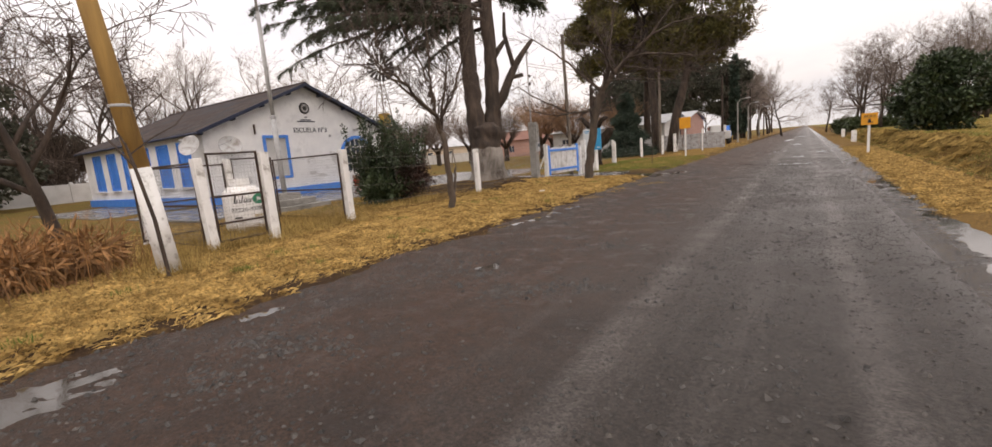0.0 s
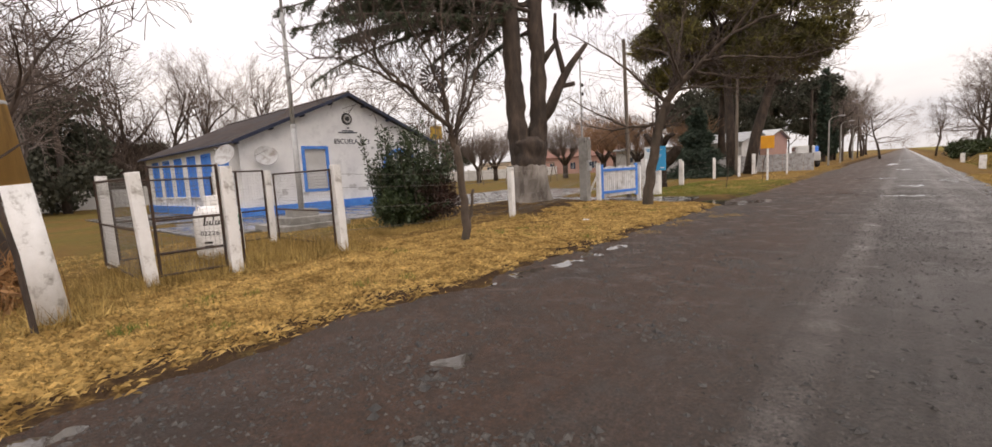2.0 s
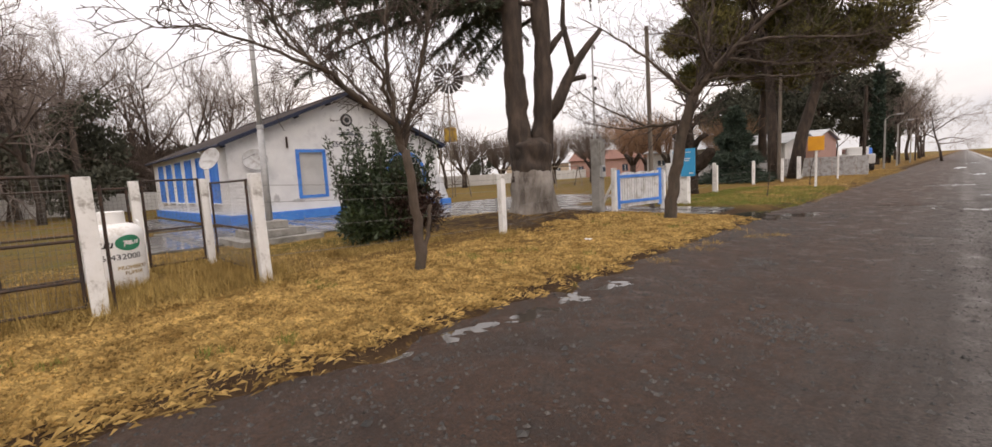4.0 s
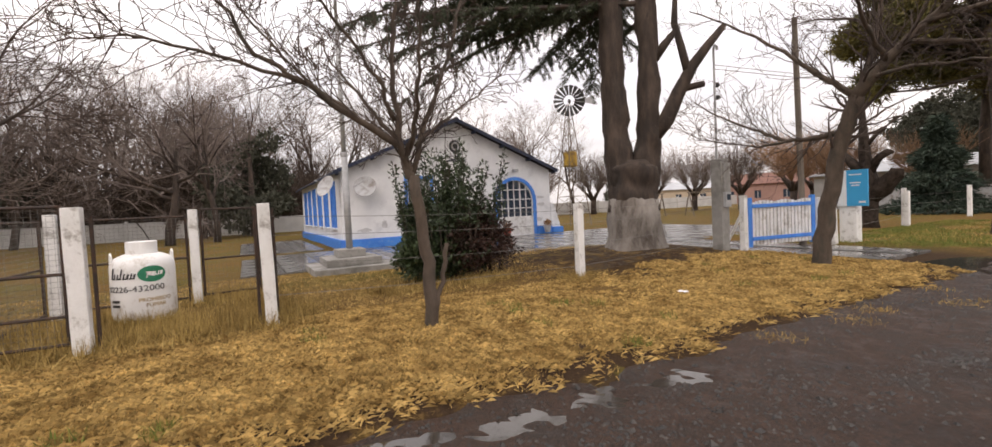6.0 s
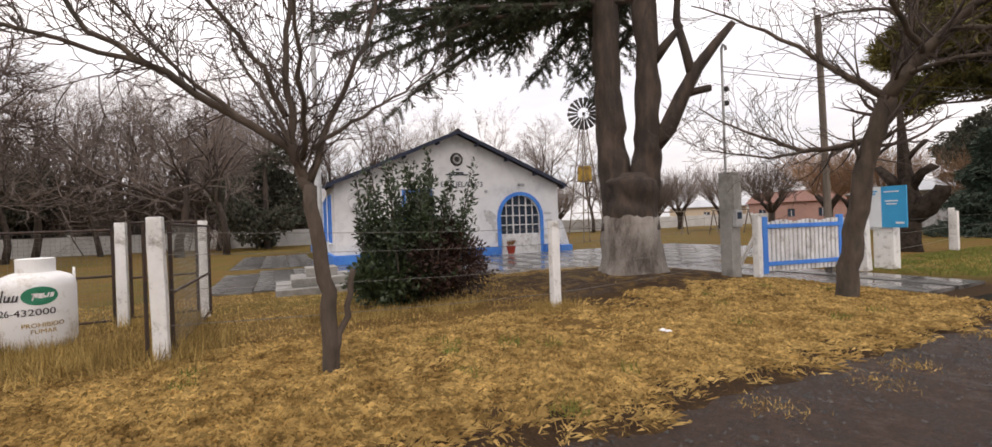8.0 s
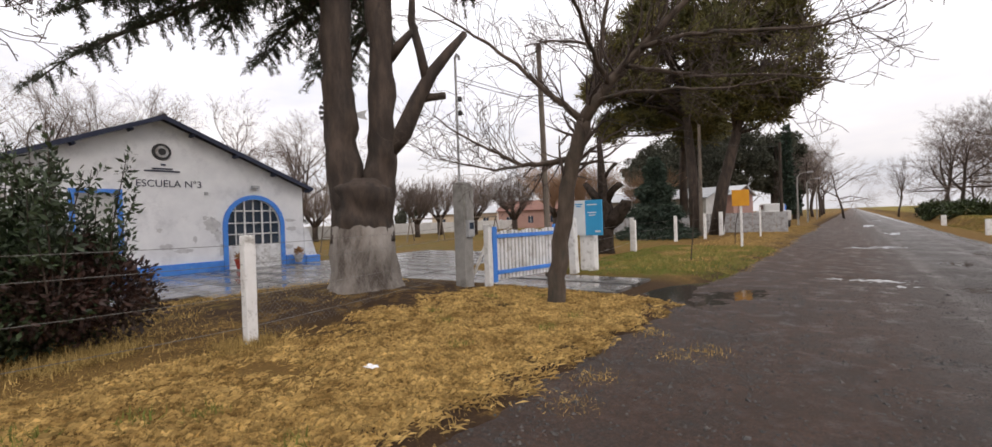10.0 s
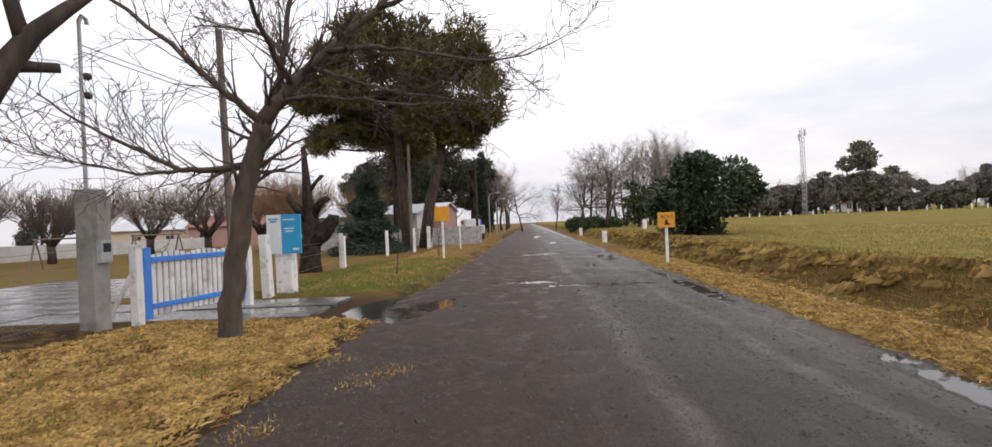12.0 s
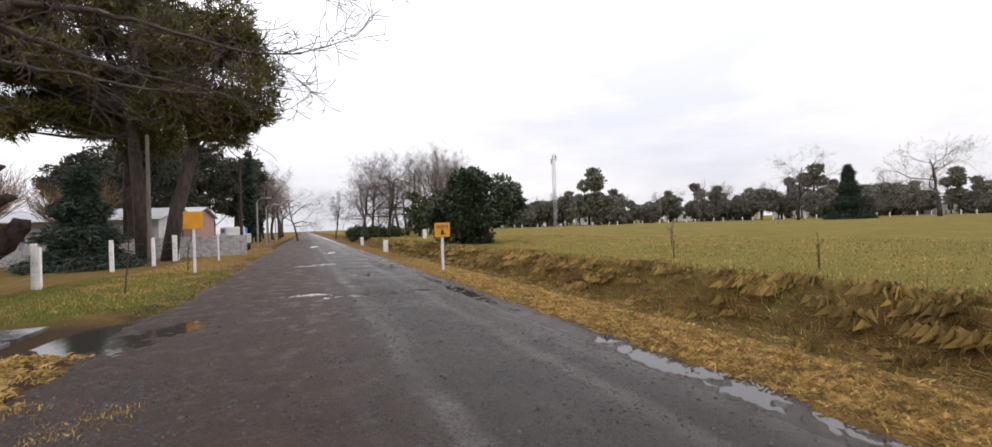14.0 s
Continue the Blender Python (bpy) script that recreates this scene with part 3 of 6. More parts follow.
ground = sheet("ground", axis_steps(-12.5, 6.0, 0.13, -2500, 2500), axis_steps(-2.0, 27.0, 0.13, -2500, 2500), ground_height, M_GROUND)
tagged(ground, "straw-yellow winter grass verge, yard and open field", "ground", kind="structure")
road = sheet("road", [-5.6 + 0.075 * i for i in range(104)], axis_steps(-3, 34, 0.08, -400, 2400, 1.12), road_height, M_ROAD)
tagged(road, "worn wet dark asphalt country road with muddy edge", "road", kind="structure")
for i, (px, py, rx, ry) in enumerate(PUDDLES):
    vs = [(px + rx * 2.3 * math.cos(6.283 * k / 20), py + ry * 2.3 * math.sin(6.283 * k / 20), -0.007 - 0.0016 * (i % 4)) for k in range(20)]
    w = part("puddle", (vs, [tuple(range(20))]), M_WATER)
    tagged(w, "shallow rain puddle lying in the road", "puddle", "puddles on the road", "structure")

# ---- the school ----
FX, Y0, Y1, BX = -21.3, 10.12, 20.34, -35.6
YM, EAVE, APEX = 15.23, 3.25, 5.43
school = thing("school_house", (0, 0, 0), "white gabled school house with blue trim and dark roof", "building")


def arch_outline(y0, y1, z0, spring, n=14):
    r = (y1 - y0) / 2
    c = (y0 + y1) / 2
    return [(y0, z0), (y1, z0)] + [(c + r * math.cos(math.pi * i / n), spring + r * math.sin(math.pi * i / n)) for i in range(n + 1)]


AY0, AY1, ASPR = 17.27, 19.31, 1.73
front_outline = [(Y0, -0.2), (Y1, -0.2), (Y1, EAVE), (YM, APEX), (Y0, EAVE)]
win_hole = [(12.91, 1.05), (13.97, 1.05), (13.97, 2.9), (12.91, 2.9)]
part("front_wall", plate_with_holes(front_outline, [arch_outline(AY0, AY1, 0.1, ASPR), win_hole],
                                    lambda u, v, d: (FX - d, u, v), 0.3), M_WALL, school, "white limewashed gable wall")
SIDE_X = [-33.6, -31.5, -29.4, -27.3, -25.2, -23.1]
side_holes = [[(x - 0.52, 1.0), (x + 0.52, 1.0), (x + 0.52, 2.85), (x - 0.52, 2.85)] for x in SIDE_X]
part("side_wall", plate_with_holes([(BX, -0.2), (FX - 0.305, -0.2), (FX - 0.305, EAVE), (BX, EAVE)], side_holes,
                                   lambda u, v, d: (u, Y0 + d, v), 0.3), M_WALL, school, "white side wall with a row of windows")
part("far_side_wall", box(((BX + FX) / 2 - 0.15, Y1 - 0.15, EAVE / 2 - 0.1), (FX - BX - 0.31, 0.3, EAVE + 0.2)), M_WALL, school)
part("back_wall", plate_with_holes([(Y0 + .31, -0.2), (Y1 - .31, -0.2), (Y1 - .31, EAVE), (YM, APEX - .12), (Y0 + .31, EAVE)], [], lambda u, v, d: (BX + 0.3 - d, u, v), 0.28), M_WALL, school)


def roof_slope(sgn):
    vs, fs = [], []
    over, x0, x1 = 0.28, BX - 0.4, FX + 0.38
    half = (Y1 - Y0) / 2
    slope = (APEX - EAVE) / half
    n = int((x1 - x0) / 0.055)
    for top in (0, 1):
        for i in range(n + 1):
            x = x0 + (x1 - x0) * i / n
            w = 0.018 * math.sin(i * 1.26) if top else 0
            for f in (0.0, half + over):
                vs.append((x, YM + sgn * f, APEX + 0.05 - slope * f + 0.055 * top + w))
    m = 2 * (n + 1)
    for i in range(n):
        a = 2 * i
        fs += [(m + a, m + a + 1, m + a + 3, m + a + 2), (a, a + 2, a + 3, a + 1), (a + 1, a + 3, m + a + 3, m + a + 1)]
    fs += [(0, 1, m + 1, m), (2 * n, m + 2 * n, m + 2 * n + 1, 2 * n + 1)]
    return vs, fs


for s in (-1, 1):
    part("roof_slope", roof_slope(s), M_ROOF, school, "dark weathered corrugated roof slope")
part("ridge_cap", tubes([tube((BX - 0.42, YM, APEX + 0.1), (FX + 0.4, YM, APEX + 0.1), 0.09, n=8)]), M_ROOF, school)
half = (Y1 - Y0) / 2
ang = math.atan2(APEX - EAVE, half)
for s in (-1, 1):
    L = (half + 0.28) / math.cos(ang)
    c = (FX + 0.40, YM + s * (half + 0.28) / 2, APEX + 0.045 - math.tan(ang) * (half + 0.28) / 2)
    part("barge_board", box(c, (0.03, L, 0.15), tilt=Matrix.Rotation(-s * ang, 4, "X")), M_DARKBLUE, school, "dark blue barge board")
    for i in range(4):
        f = 0.9 + i * 1.45
        part("purlin_end", box((FX + 0.19, YM + s * f, APEX - 0.06 - math.tan(ang) * f), (0.37, 0.09, 0.12), tilt=Matrix.Rotation(-s * ang, 4, "X")), M_DARKBLUE, school)
part("gutter", tubes([tube((BX - 0.3, Y0 - 0.31, EAVE - 0.10), (FX + 0.36, Y0 - 0.31, EAVE - 0.10), 0.055, n=8)]), M_DARKBLUE, school)
part("plinth", box((FX + 0.05, (Y0 + AY0 - 0.2) / 2, 0.2), (0.12, AY0 - 0.2 - Y0, 0.5), bevel=0.015), M_BLUE, school, "bright blue painted plinth")
part("plinth", box((FX + 0.05, (AY1 + 0.2 + Y1) / 2, 0.2), (0.12, Y1 - AY1 - 0.2, 0.5), bevel=0.015), M_BLUE, school, "bright blue painted plinth")
part("plinth", box(((BX + FX) / 2, Y0 - 0.05, 0.2), (FX - BX + 0.2, 0.12, 0.5), bevel=0.015), M_BLUE, school, "bright blue painted plinth")
# flared corner buttress with a blue foot
bt = bmesh.new()
prof = [(0.0, 0.35), (0.55, 0.35), (0.42, 0.8), (0.18, 1.5), (0.0, 1.62)]
a = [bt.verts.new((FX + 0.06, Y1 + u, v)) for u, v in prof]
b = [bt.verts.new((FX - 0.34, Y1 + u, v)) for u, v in prof]
bt.faces.new(a)
bt.faces.new(b[::-1])
for i in range(5):
    bt.faces.new((a[i], b[i], b[(i + 1) % 5], a[(i + 1) % 5]))
part("buttress", bt, M_WALL, school)
part("buttress_foot", box((FX - 0.1, Y1 + 0.32, 0.16), (0.6, 0.64, 0.42), bevel=0.04), M_BLUE, school, "bright blue buttress foot")
# arched doorway: blue surround, white frame, panes
ow, inn = arch_outline(AY0 - 0.17, AY1 + 0.17, 0.08, ASPR), arch_outline(AY0 - 0.005, AY1 + 0.005, 0.085, ASPR)
sur = bmesh.new()
oo = [ow[i] for i in range(1, len(ow))] + [ow[0]]
ii = [inn[i] for i in range(1, len(inn))] + [inn[0]]
rows = []
for (u, v), (p, q) in zip(oo, ii):
    rows.append([sur.verts.new((FX + 0.06, u, v)), sur.verts.new((FX + 0.06, p, q)), sur.verts.new((FX - 0.01, p, q)), sur.verts.new((FX - 0.01, u, v))])
for i in range(len(rows) - 1):
    for j in range(4):
        k = (j + 1) % 4
        sur.faces.new((rows[i][j], rows[i][k], rows[i + 1][k], rows[i + 1][j]))
door = part("arched_door", sur, M_BLUE, school, "arched doorway with blue surround and white glazed doors")
AC, AR = (AY0 + AY1) / 2, (AY1 - AY0) / 2
for i in range(1, 6):
    y = AY0 + (AY1 - AY0) * i / 6
    top = ASPR + math.sqrt(max(0, AR * AR - (y - AC) ** 2))
    w = 0.055 if i in (2, 4) else 0.032
    part("mullion", box((FX - 0.1, y, (0.95 + top) / 2), (0.06, w, top - 0.95)), M_WHITE, door)
for z in (0.97, 1.4, 1.83, 2.3):
    hw = AR if z < ASPR else math.sqrt(AR * AR - (z - ASPR) ** 2)
    part("transom", box((FX - 0.1, AC, z), (0.055, 2 * hw, 0.045)), M_WHITE, door)
part("door_panel", box((FX - 0.1, AC, 0.53), (0.06, 2 * AR, 0.86)), M_WHITE, door, "white lower door panel")
for i in range(4):
    part("door_stile", box((FX - 0.06, AY0 + 0.26 + i * 0.5, 0.53), (0.03, 0.36, 0.66), bevel=0.01), M_WHITE, door)
part("pane", plate_with_holes(arch_outline(AY0, AY1, 0.1, ASPR), [], lambda u, v, d: (FX - 0.14 - d, u, v), 0.012), M_GLASS, door, "dark window glass")
# front window with blue surround and pale shutter
wf = part("window", plate_with_holes([(12.78, 0.93), (14.1, 0.93), (14.1, 3.02), (12.78, 3.02)], [[(12.92, 1.06), (13.96, 1.06), (13.96, 2.89), (12.92, 2.89)]], lambda u, v, d: (FX + 0.04 - d, u, v), 0.05), M_BLUE, school, "tall window with blue surround")
part("shutter", box((FX - 0.1, 13.44, 1.975), (0.05, 1.06, 1.85)), M_HOUSE, wf, "closed pale roller shutter")
for i in range(11):
    part("slat", box((FX - 0.073, 13.44, 1.15 + i * 0.165), (0.012, 1.04, 0.13), bevel=0.004), M_HOUSE, wf)
for x in SIDE_X:
    w = part("window", plate_with_holes([(x - 0.6, 0.92), (x + 0.6, 0.92), (x + 0.6, 2.93), (x - 0.6, 2.93)], [[(x - 0.51, 1.01), (x + 0.51, 1.01), (x + 0.51, 2.84), (x - 0.51, 2.84)]], lambda u, v, d: (u, Y0 - 0.04 + d, v), 0.05), M_BLUE, school, "tall side window with closed blue shutters")
    for q in (-1, 1):
        sh = part("shutter", box((x + q * 0.255, Y0 + 0.03, 1.925), (0.5, 0.04, 1.82), bevel=0.008), M_BLUE, w, "blue painted shutter")
        for k in range(9):
            part("slat", box((x + q * 0.255, Y0 + 0.006, 1.14 + k * 0.196), (0.4, 0.02, 0.13), bevel=0.005), M_BLUE, sh)
    part("window_sill", box((x, Y0 - 0.06, 0.9), (1.3, 0.16, 0.06), bevel=0.008), M_WALL, w)


def lettering(body, size, mat, parent, m, name="lettering", deep=0.006, bend=None, label="", width=0):
    cu = bpy.data.curves.new(name, "FONT")
    cu.body, cu.size, cu.extrude, cu.align_x, cu.align_y = body, size, deep, "CENTER", "CENTER"
    tmp = new("lettering_curve", cu)
    me = bpy.data.meshes.new_from_object(tmp)
    bpy.data.objects.remove(tmp)
    wide = max(v.co.x for v in me.vertices) - min(v.co.x for v in me.vertices)
    k = width / wide if width else 1
    for v in me.vertices:
        c = Vector((v.co.x * k, v.co.y, v.co.z))
        v.co = bend(c) if bend else m @ c
    me.materials.append(mat)
    ob = new(name, me)
    ob.parent = parent
    if label:
        ob["label"] = label
    return ob


ROAD_FACING = Matrix(((0, 0, 1, 0), (1, 0, 0, 0), (0, 1, 0, 0), (0, 0, 0, 1)))
lettering("ESCUELA", 0.335, M_DARKBLUE, school, Matrix.Translation((FX + 0.01, 15.12, 3.24)) @ ROAD_FACING @ Matrix.Diagonal((0.98, 1, 1, 1)), label="dark raised letters reading ESCUELA")
lettering("N°3", 0.335, M_DARKBLUE, school, Matrix.Translation((FX + 0.01, 16.17, 3.24)) @ ROAD_FACING, label="dark raised letters reading N°3")
part("emblem", tubes([([(FX + 0.005, 15.24, 4.34), (FX + 0.05, 15.24, 4.34)], [0.29, 0.27], 24)]), M_BLACK, school, "round dark emblem")
part("emblem_ring", tubes([([(FX + 0.05, 15.24, 4.34), (FX + 0.06, 15.24, 4.34)], [0.20, 0.19], 24)]), M_DISH, school)
part("emblem_core", tubes([([(FX + 0.06, 15.24, 4.34), (FX + 0.07, 15.24, 4.34)], [0.12, 0.11], 20)]), M_BLACK, school)
part("plaque_line", box((FX + 0.012, 15.24, 3.68), (0.02, 1.05, 0.05)), M_DARKBLUE, school, "line of small dark lettering")
part("plaque_line", box((FX + 0.012, 15.24, 3.76), (0.02, 0.6, 0.05)), M_DARKBLUE, school)
part("plaque_line", box((FX + 0.012, 15.27, 3.90), (0.02, 0.14, 0.06)), M_DARKBLUE, school)
part("wall_lamp", box((FX + 0.1, 18.32, 3.23), (0.2, 0.26, 0.12), bevel=0.02), M_STEEL, school, "small grey floodlight over the arch")
part("wall_vent", box((FX + 0.02, 16.58, 2.94), (0.05, 0.12, 0.12), bevel=0.01), M_STEEL, school)
part("wall_bracket", box((FX + 0.04, 12.45, 3.3), (0.08, 0.06, 0.45), bevel=0.01), M_IRON, school)


def patch(seed, y, z, ry, rz):
    rng = random.Random(seed)
    n = 22
    loop = []
    for i in range(n):
        a = 6.283 * i / n
        k = 0.6 + 0.55 * rng.random()
        loop.append((y + ry * k * math.cos(a), z + rz * k * math.sin(a)))
    part("flaked_patch", plate_with_holes(loop, [], lambda u, v, d: (FX + 0.004 - d, u, v), 0.003), M_BARE, school, "flaked patch of bare grey plaster")


for i, (y, z, ry, rz) in enumerate([(17.55, 1.75, 0.28, 0.3), (17.75, 1.35, 0.12, 0.25), (17.3, 2.0, 0.1, 0.08), (20.95, 1.5, 0.25, 0.1),
                                    (20.9, 1.85, 0.3, 0.06), (15.9, 1.0, 0.22, 0.12), (16.5, 0.85, 0.3, 0.1), (16.9, 1.25, 0.09, 0.14),
                                    (13.1, 0.8, 0.3, 0.1), (12.1, 0.95, 0.14, 0.2), (11.2, 0.75, 0.3, 0.09), (15.7, 1.6, 0.1, 0.08),
                                    (20.8, 0.75, 0.2, 0.12), (17.9, 0.8, 0.12, 0.3)]):
    patch(i, 9.5 + (y - 9.5) * 0.90, z + 0.05, ry, rz)

# ---- wet paving of the yard: separate slabs ----
yard = thing("yard_paving", (0, 0, 0), "wet grey concrete slab paving before the school", "paving", kind="structure")
slab = part("slab", box((0, 0, -0.06), (1.03, 1.03, 0.16), bevel=0.012), M_WET, yard)
slab.matrix_basis = pose(-20.5, 8.0, 0.068)
rng = random.Random(4)
for i in range(8):
    for j in range(20):
        x, y = -20.5 + 1.045 * i, 7.0 + 1.045 * j
        if x > -15.0 + 0.09 * (y - 9) + (1.2 if 14 < y < 24 else 0) or (i == 0 and j == 0):
            continue
        share("slab", slab, yard, pose(x, y, 0.072 + rng.uniform(-0.006, 0.006), rng.uniform(-.12, .12), rng.uniform(-.12, .12), 0))
for i in range(9):
    for j in range(3):
        share("slab", slab, yard, pose(-31.1 + 1.045 * i, 6.9 + 1.045 * j, 0.068 + rng.uniform(-0.006, 0.006), rng.uniform(-.12, .12), rng.uniform(-.12, .12), 0))
walkway = thing("entrance_walkway", (0, 0, 0), "wet concrete slab walkway through the gate", "paving", kind="structure")
for i in range(8):
    for j in range(2):
        share("slab", slab, walkway, pose(-14.2 + 1.045 * i, 18.75 + 1.2 * j, 0.06 + rng.uniform(-0.005, 0.005), rng.uniform(-.12, .12), rng.uniform(-.12, .12), 0))

# ---- posts, fences and the gas enclosure ----


def G(x, y):
    return ground_height(x, y)


def concrete_post(x, y, h, w=0.15, mat=None, lean=(0, 0), label="whitewashed square concrete fence post, chipped at the foot"):
    t = thing("fence_post", (x, y, G(x, y)), label, "post", "whitewashed fence posts")
    t.rotation_euler = (radians(lean[0]), radians(lean[1]), 0)
    bm = box((0, 0, h / 2 - 0.15), (w, w, h + 0.3), bevel=0.014)
    bmesh.ops.subdivide_edges(bm, edges=[e for e in bm.edges if e.calc_length() > 0.8], cuts=5)
    for v in bm.verts:
        v.co += Vector((noise.noise(v.co * 7 + Vector((x, y, 0))), noise.noise(v.co * 7 + Vector((y, x, 3))), 0)) * 0.008
    part("shaft", bm, mat or M_POST, t)
    return t


concrete_post(-8.45, 3.95, 1.6, lean=(2, -1))
concrete_post(-8.38, 5.02, 1.65, 0.17, lean=(0.5, 0))
concrete_post(-8.47, 6.92, 1.62, lean=(1, 0))
concrete_post(-8.66, 12.19, 1.4, 0.14)
concrete_post(-11.3, 4.01, 1.64, lean=(0, 0))
concrete_post(-11.51, 6.96, 1.64, 0.13)
concrete_post(-11.36, 5.87, 1.64, 0.14)
for x, y, h in [(-9.9, 28.5, 1.4), (-10.2, 35.6, 1.4), (-9.3, 38.2, 1.45), (-9.75, 28.35, 1.3), (-10.1, 35.3, 1.35), (-9.5, 44, 1.4), (-9.3, 50, 1.4), (-9.2, 57, 1.3), (-9.0, 66, 1.3), (-9, 76, 1.3)]:
    concrete_post(x, y, h, 0.14)
concrete_post(-6.8, 40.5, 1.75, 0.09, label="slim white roadside marker post")
for x, y in [(2.93, 42.8), (7.6, 50.7), (3.2, 60)]:
    concrete_post(x, y, 0.82, 0.3, label="squat white concrete post beside the field entrance")


def wire_run(name, pts, r=0.004, mat=None, sag=0.03, parent=None, n=6):
    segs = []
    for a, b in zip(pts[:-1], pts[1:]):
        a, b = Vector(a), Vector(b)
        ps = [a.lerp(b, i / n) - Vector((0, 0, sag * 4 * (i / n) * (1 - i / n))) for i in range(n + 1)]
        segs.append((ps, [r] * (n + 1), 4))
    return part(name, tubes(segs), mat or M_WIRE, parent)


def chain_link(a, b, z0, z1, cell=0.075, r=0.0016):
    a, b = Vector(a), Vector(b)
    L = (b - a).length
    u = (b - a) / L
    segs = []
    rows = int((z1 - z0) / cell)
    for i in range(int(L / cell)):
        for s in (0, 1):
            ps = []
            for k in range(rows + 1):
                q = (i + ((k + s) % 2)) * cell
                ps.append(a + u * min(q, L) + Vector((0, 0, z0 + k * cell)))
            segs.append((ps, [r] * len(ps), 3))
    return tubes(segs)


front_fence = thing("wire_fence", (-8.5, 6.9, 0.1), "sagging wire and chain-link fence between white posts", "fence")
fm = Matrix.Translation((8.5, -6.9, -0.1))
for z in (0.35, 0.75, 1.15, 1.4):
    o = wire_run("strand", [(-8.49, 6.92, z + 0.15), (-8.66, 12.19, z), (-9.5, 17.3, z + 0.1)], 0.0045)
    o.data.transform(fm)
    o.parent = front_fence
o = part("chain_link", chain_link((-8.67, 12.22, 0), (-9.5, 17.2, 0), 0.2, 1.25), M_WIRE, None)
o.data.transform(fm)
o.parent = front_fence
side_fence = thing("wire_fence", (-9.9, 24, 0.1), "thin wire fence along the roadside gardens", "fence")
for z in (0.5, 0.9, 1.25):
    o = wire_run("strand", [(-8.6, 21.8, z), (-9.9, 28.5, z), (-10.2, 35.6, z), (-9.3, 38.2, z), (-9.5, 44, z), (-9.2, 57, z)], 0.005)
    o.data.transform(Matrix.Translation((9.9, -24, -0.1)))
    o.parent = side_fence


def frame_gate(a, b, z0, z1, bars, label):
    a, b = Vector(a), Vector(b)
    t = thing("mesh_gate", (a.x, a.y, G(a.x, a.y)), label, "gate", "black framed mesh gates")
    o = -Vector(t.location)
    up = Vector((0, 0, 1))
    part("gate_frame", tubes([tube(a + up * z0 + o, a + up * z1 + o, 0.022, n=6), tube(b + up * z0 + o, b + up * z1 + o, 0.022, n=6)] +
                             [tube(a + up * z + o, b + up * z + o, 0.018, n=6) for z in bars]), M_IRON, t)
    segs = []
    L = (b - a).length
    for i in range(1, int(L / 0.06)):
        p = a + (b - a) * (i * 0.06 / L)
        segs.append(tube(p + up * z0 + o, p + up * z1 + o, 0.0018, n=3))
    for i in range(1, int((z1 - z0) / 0.06)):
        segs.append(tube(a + up * (z0 + i * 0.06) + o, b + up * (z0 + i * 0.06) + o, 0.0018, n=3))
    part("mesh", tubes(segs), M_WIRE, t)
    return t


frame_gate((-8.45, 4.06, 0), (-8.4, 4.9, 0), 0.22, 1.78, (0.24, 0.55, 1.02, 1.76), "black iron framed mesh gate between two posts")
frame_gate((-11.37, 5.98, 0), (-11.49, 6.86, 0), 0.2, 1.75, (0.22, 0.85, 1.73), "black iron framed mesh panel behind the gas tank")
frame_gate((-8.6, 7.0, 0), (-11.4, 7.05, 0), 0.15, 1.66, (0.2, 0.85, 1.64), "rusty mesh panel beside the gas tank")
frame_gate((-8.6, 3.88, 0), (-11.2, 3.9, 0), 0.15, 1.65, (0.2, 0.9, 1.62), "rusty mesh panel beside the gas tank")
frame_gate((-11.31, 4.12, 0), (-11.35, 5.76, 0), 0.15, 1.65, (0.2, 0.9, 1.62), "rusty mesh panel beside the gas tank")
for x, y in ((-8.4, 5.16), (-8.49, 6.78)):
    t = thing("iron_upright", (x, y, G(x, y)), "rusty iron upright fixed beside a white post", "post", "iron uprights of the enclosure")
    part("rod", tubes([tube((0, 0, -0.15), (0.01, 0, 1.55), 0.02, n=6)]), M_IRON, t)

# gas tank
tank = thing("gas_tank", (-9.93, 5.35, G(-9.93, 5.35) + 0.04), "white upright gas tank with painted phone number", "gas tank")
TR = 0.43
tank.scale = (0.89, 0.89, 0.89)
part("body", lathe([(0.28, 0.02), (0.36, 0.03), (0.41, 0.08), (TR, 0.15), (TR, 0.88), (0.415, 0.96), (0.36, 1.03), (0.25, 1.08), (0.05, 1.10)], 40), M_TANK, tank, soft=True)
part("collar", lathe([(0.20, 1.05), (0.21, 1.06), (0.21, 1.27), (0.195, 1.28), (0.185, 1.27), (0.185, 1.06)], 28), M_TANK, tank, "white valve collar")
part("foot_ring", lathe([(0.34, -0.08), (0.34, 0.06), (0.32, 0.07), (0.3, 0.06)], 28), M_IRON, tank)
for a in (-70, 110):
    c, s = math.cos(radians(a)), math.sin(radians(a))
    part("lifting_lug", tubes([([(0.4 * c + s * q, 0.4 * s - c * q, 0.95 + h) for q, h in ((-0.06, 0), (-0.05, 0.12), (0, 0.16), (0.05, 0.12), (0.06, 0))], [0.016] * 5, 6)]), M_TANK, tank)


def round_tank(z0, turn, sc=1.0):
    def f(c):
        a = c.x * sc / (TR + 0.004) + radians(turn)
        r = TR + 0.004 + c.z
        return Vector((r * math.cos(a), r * math.sin(a), z0 + c.y))
    return f


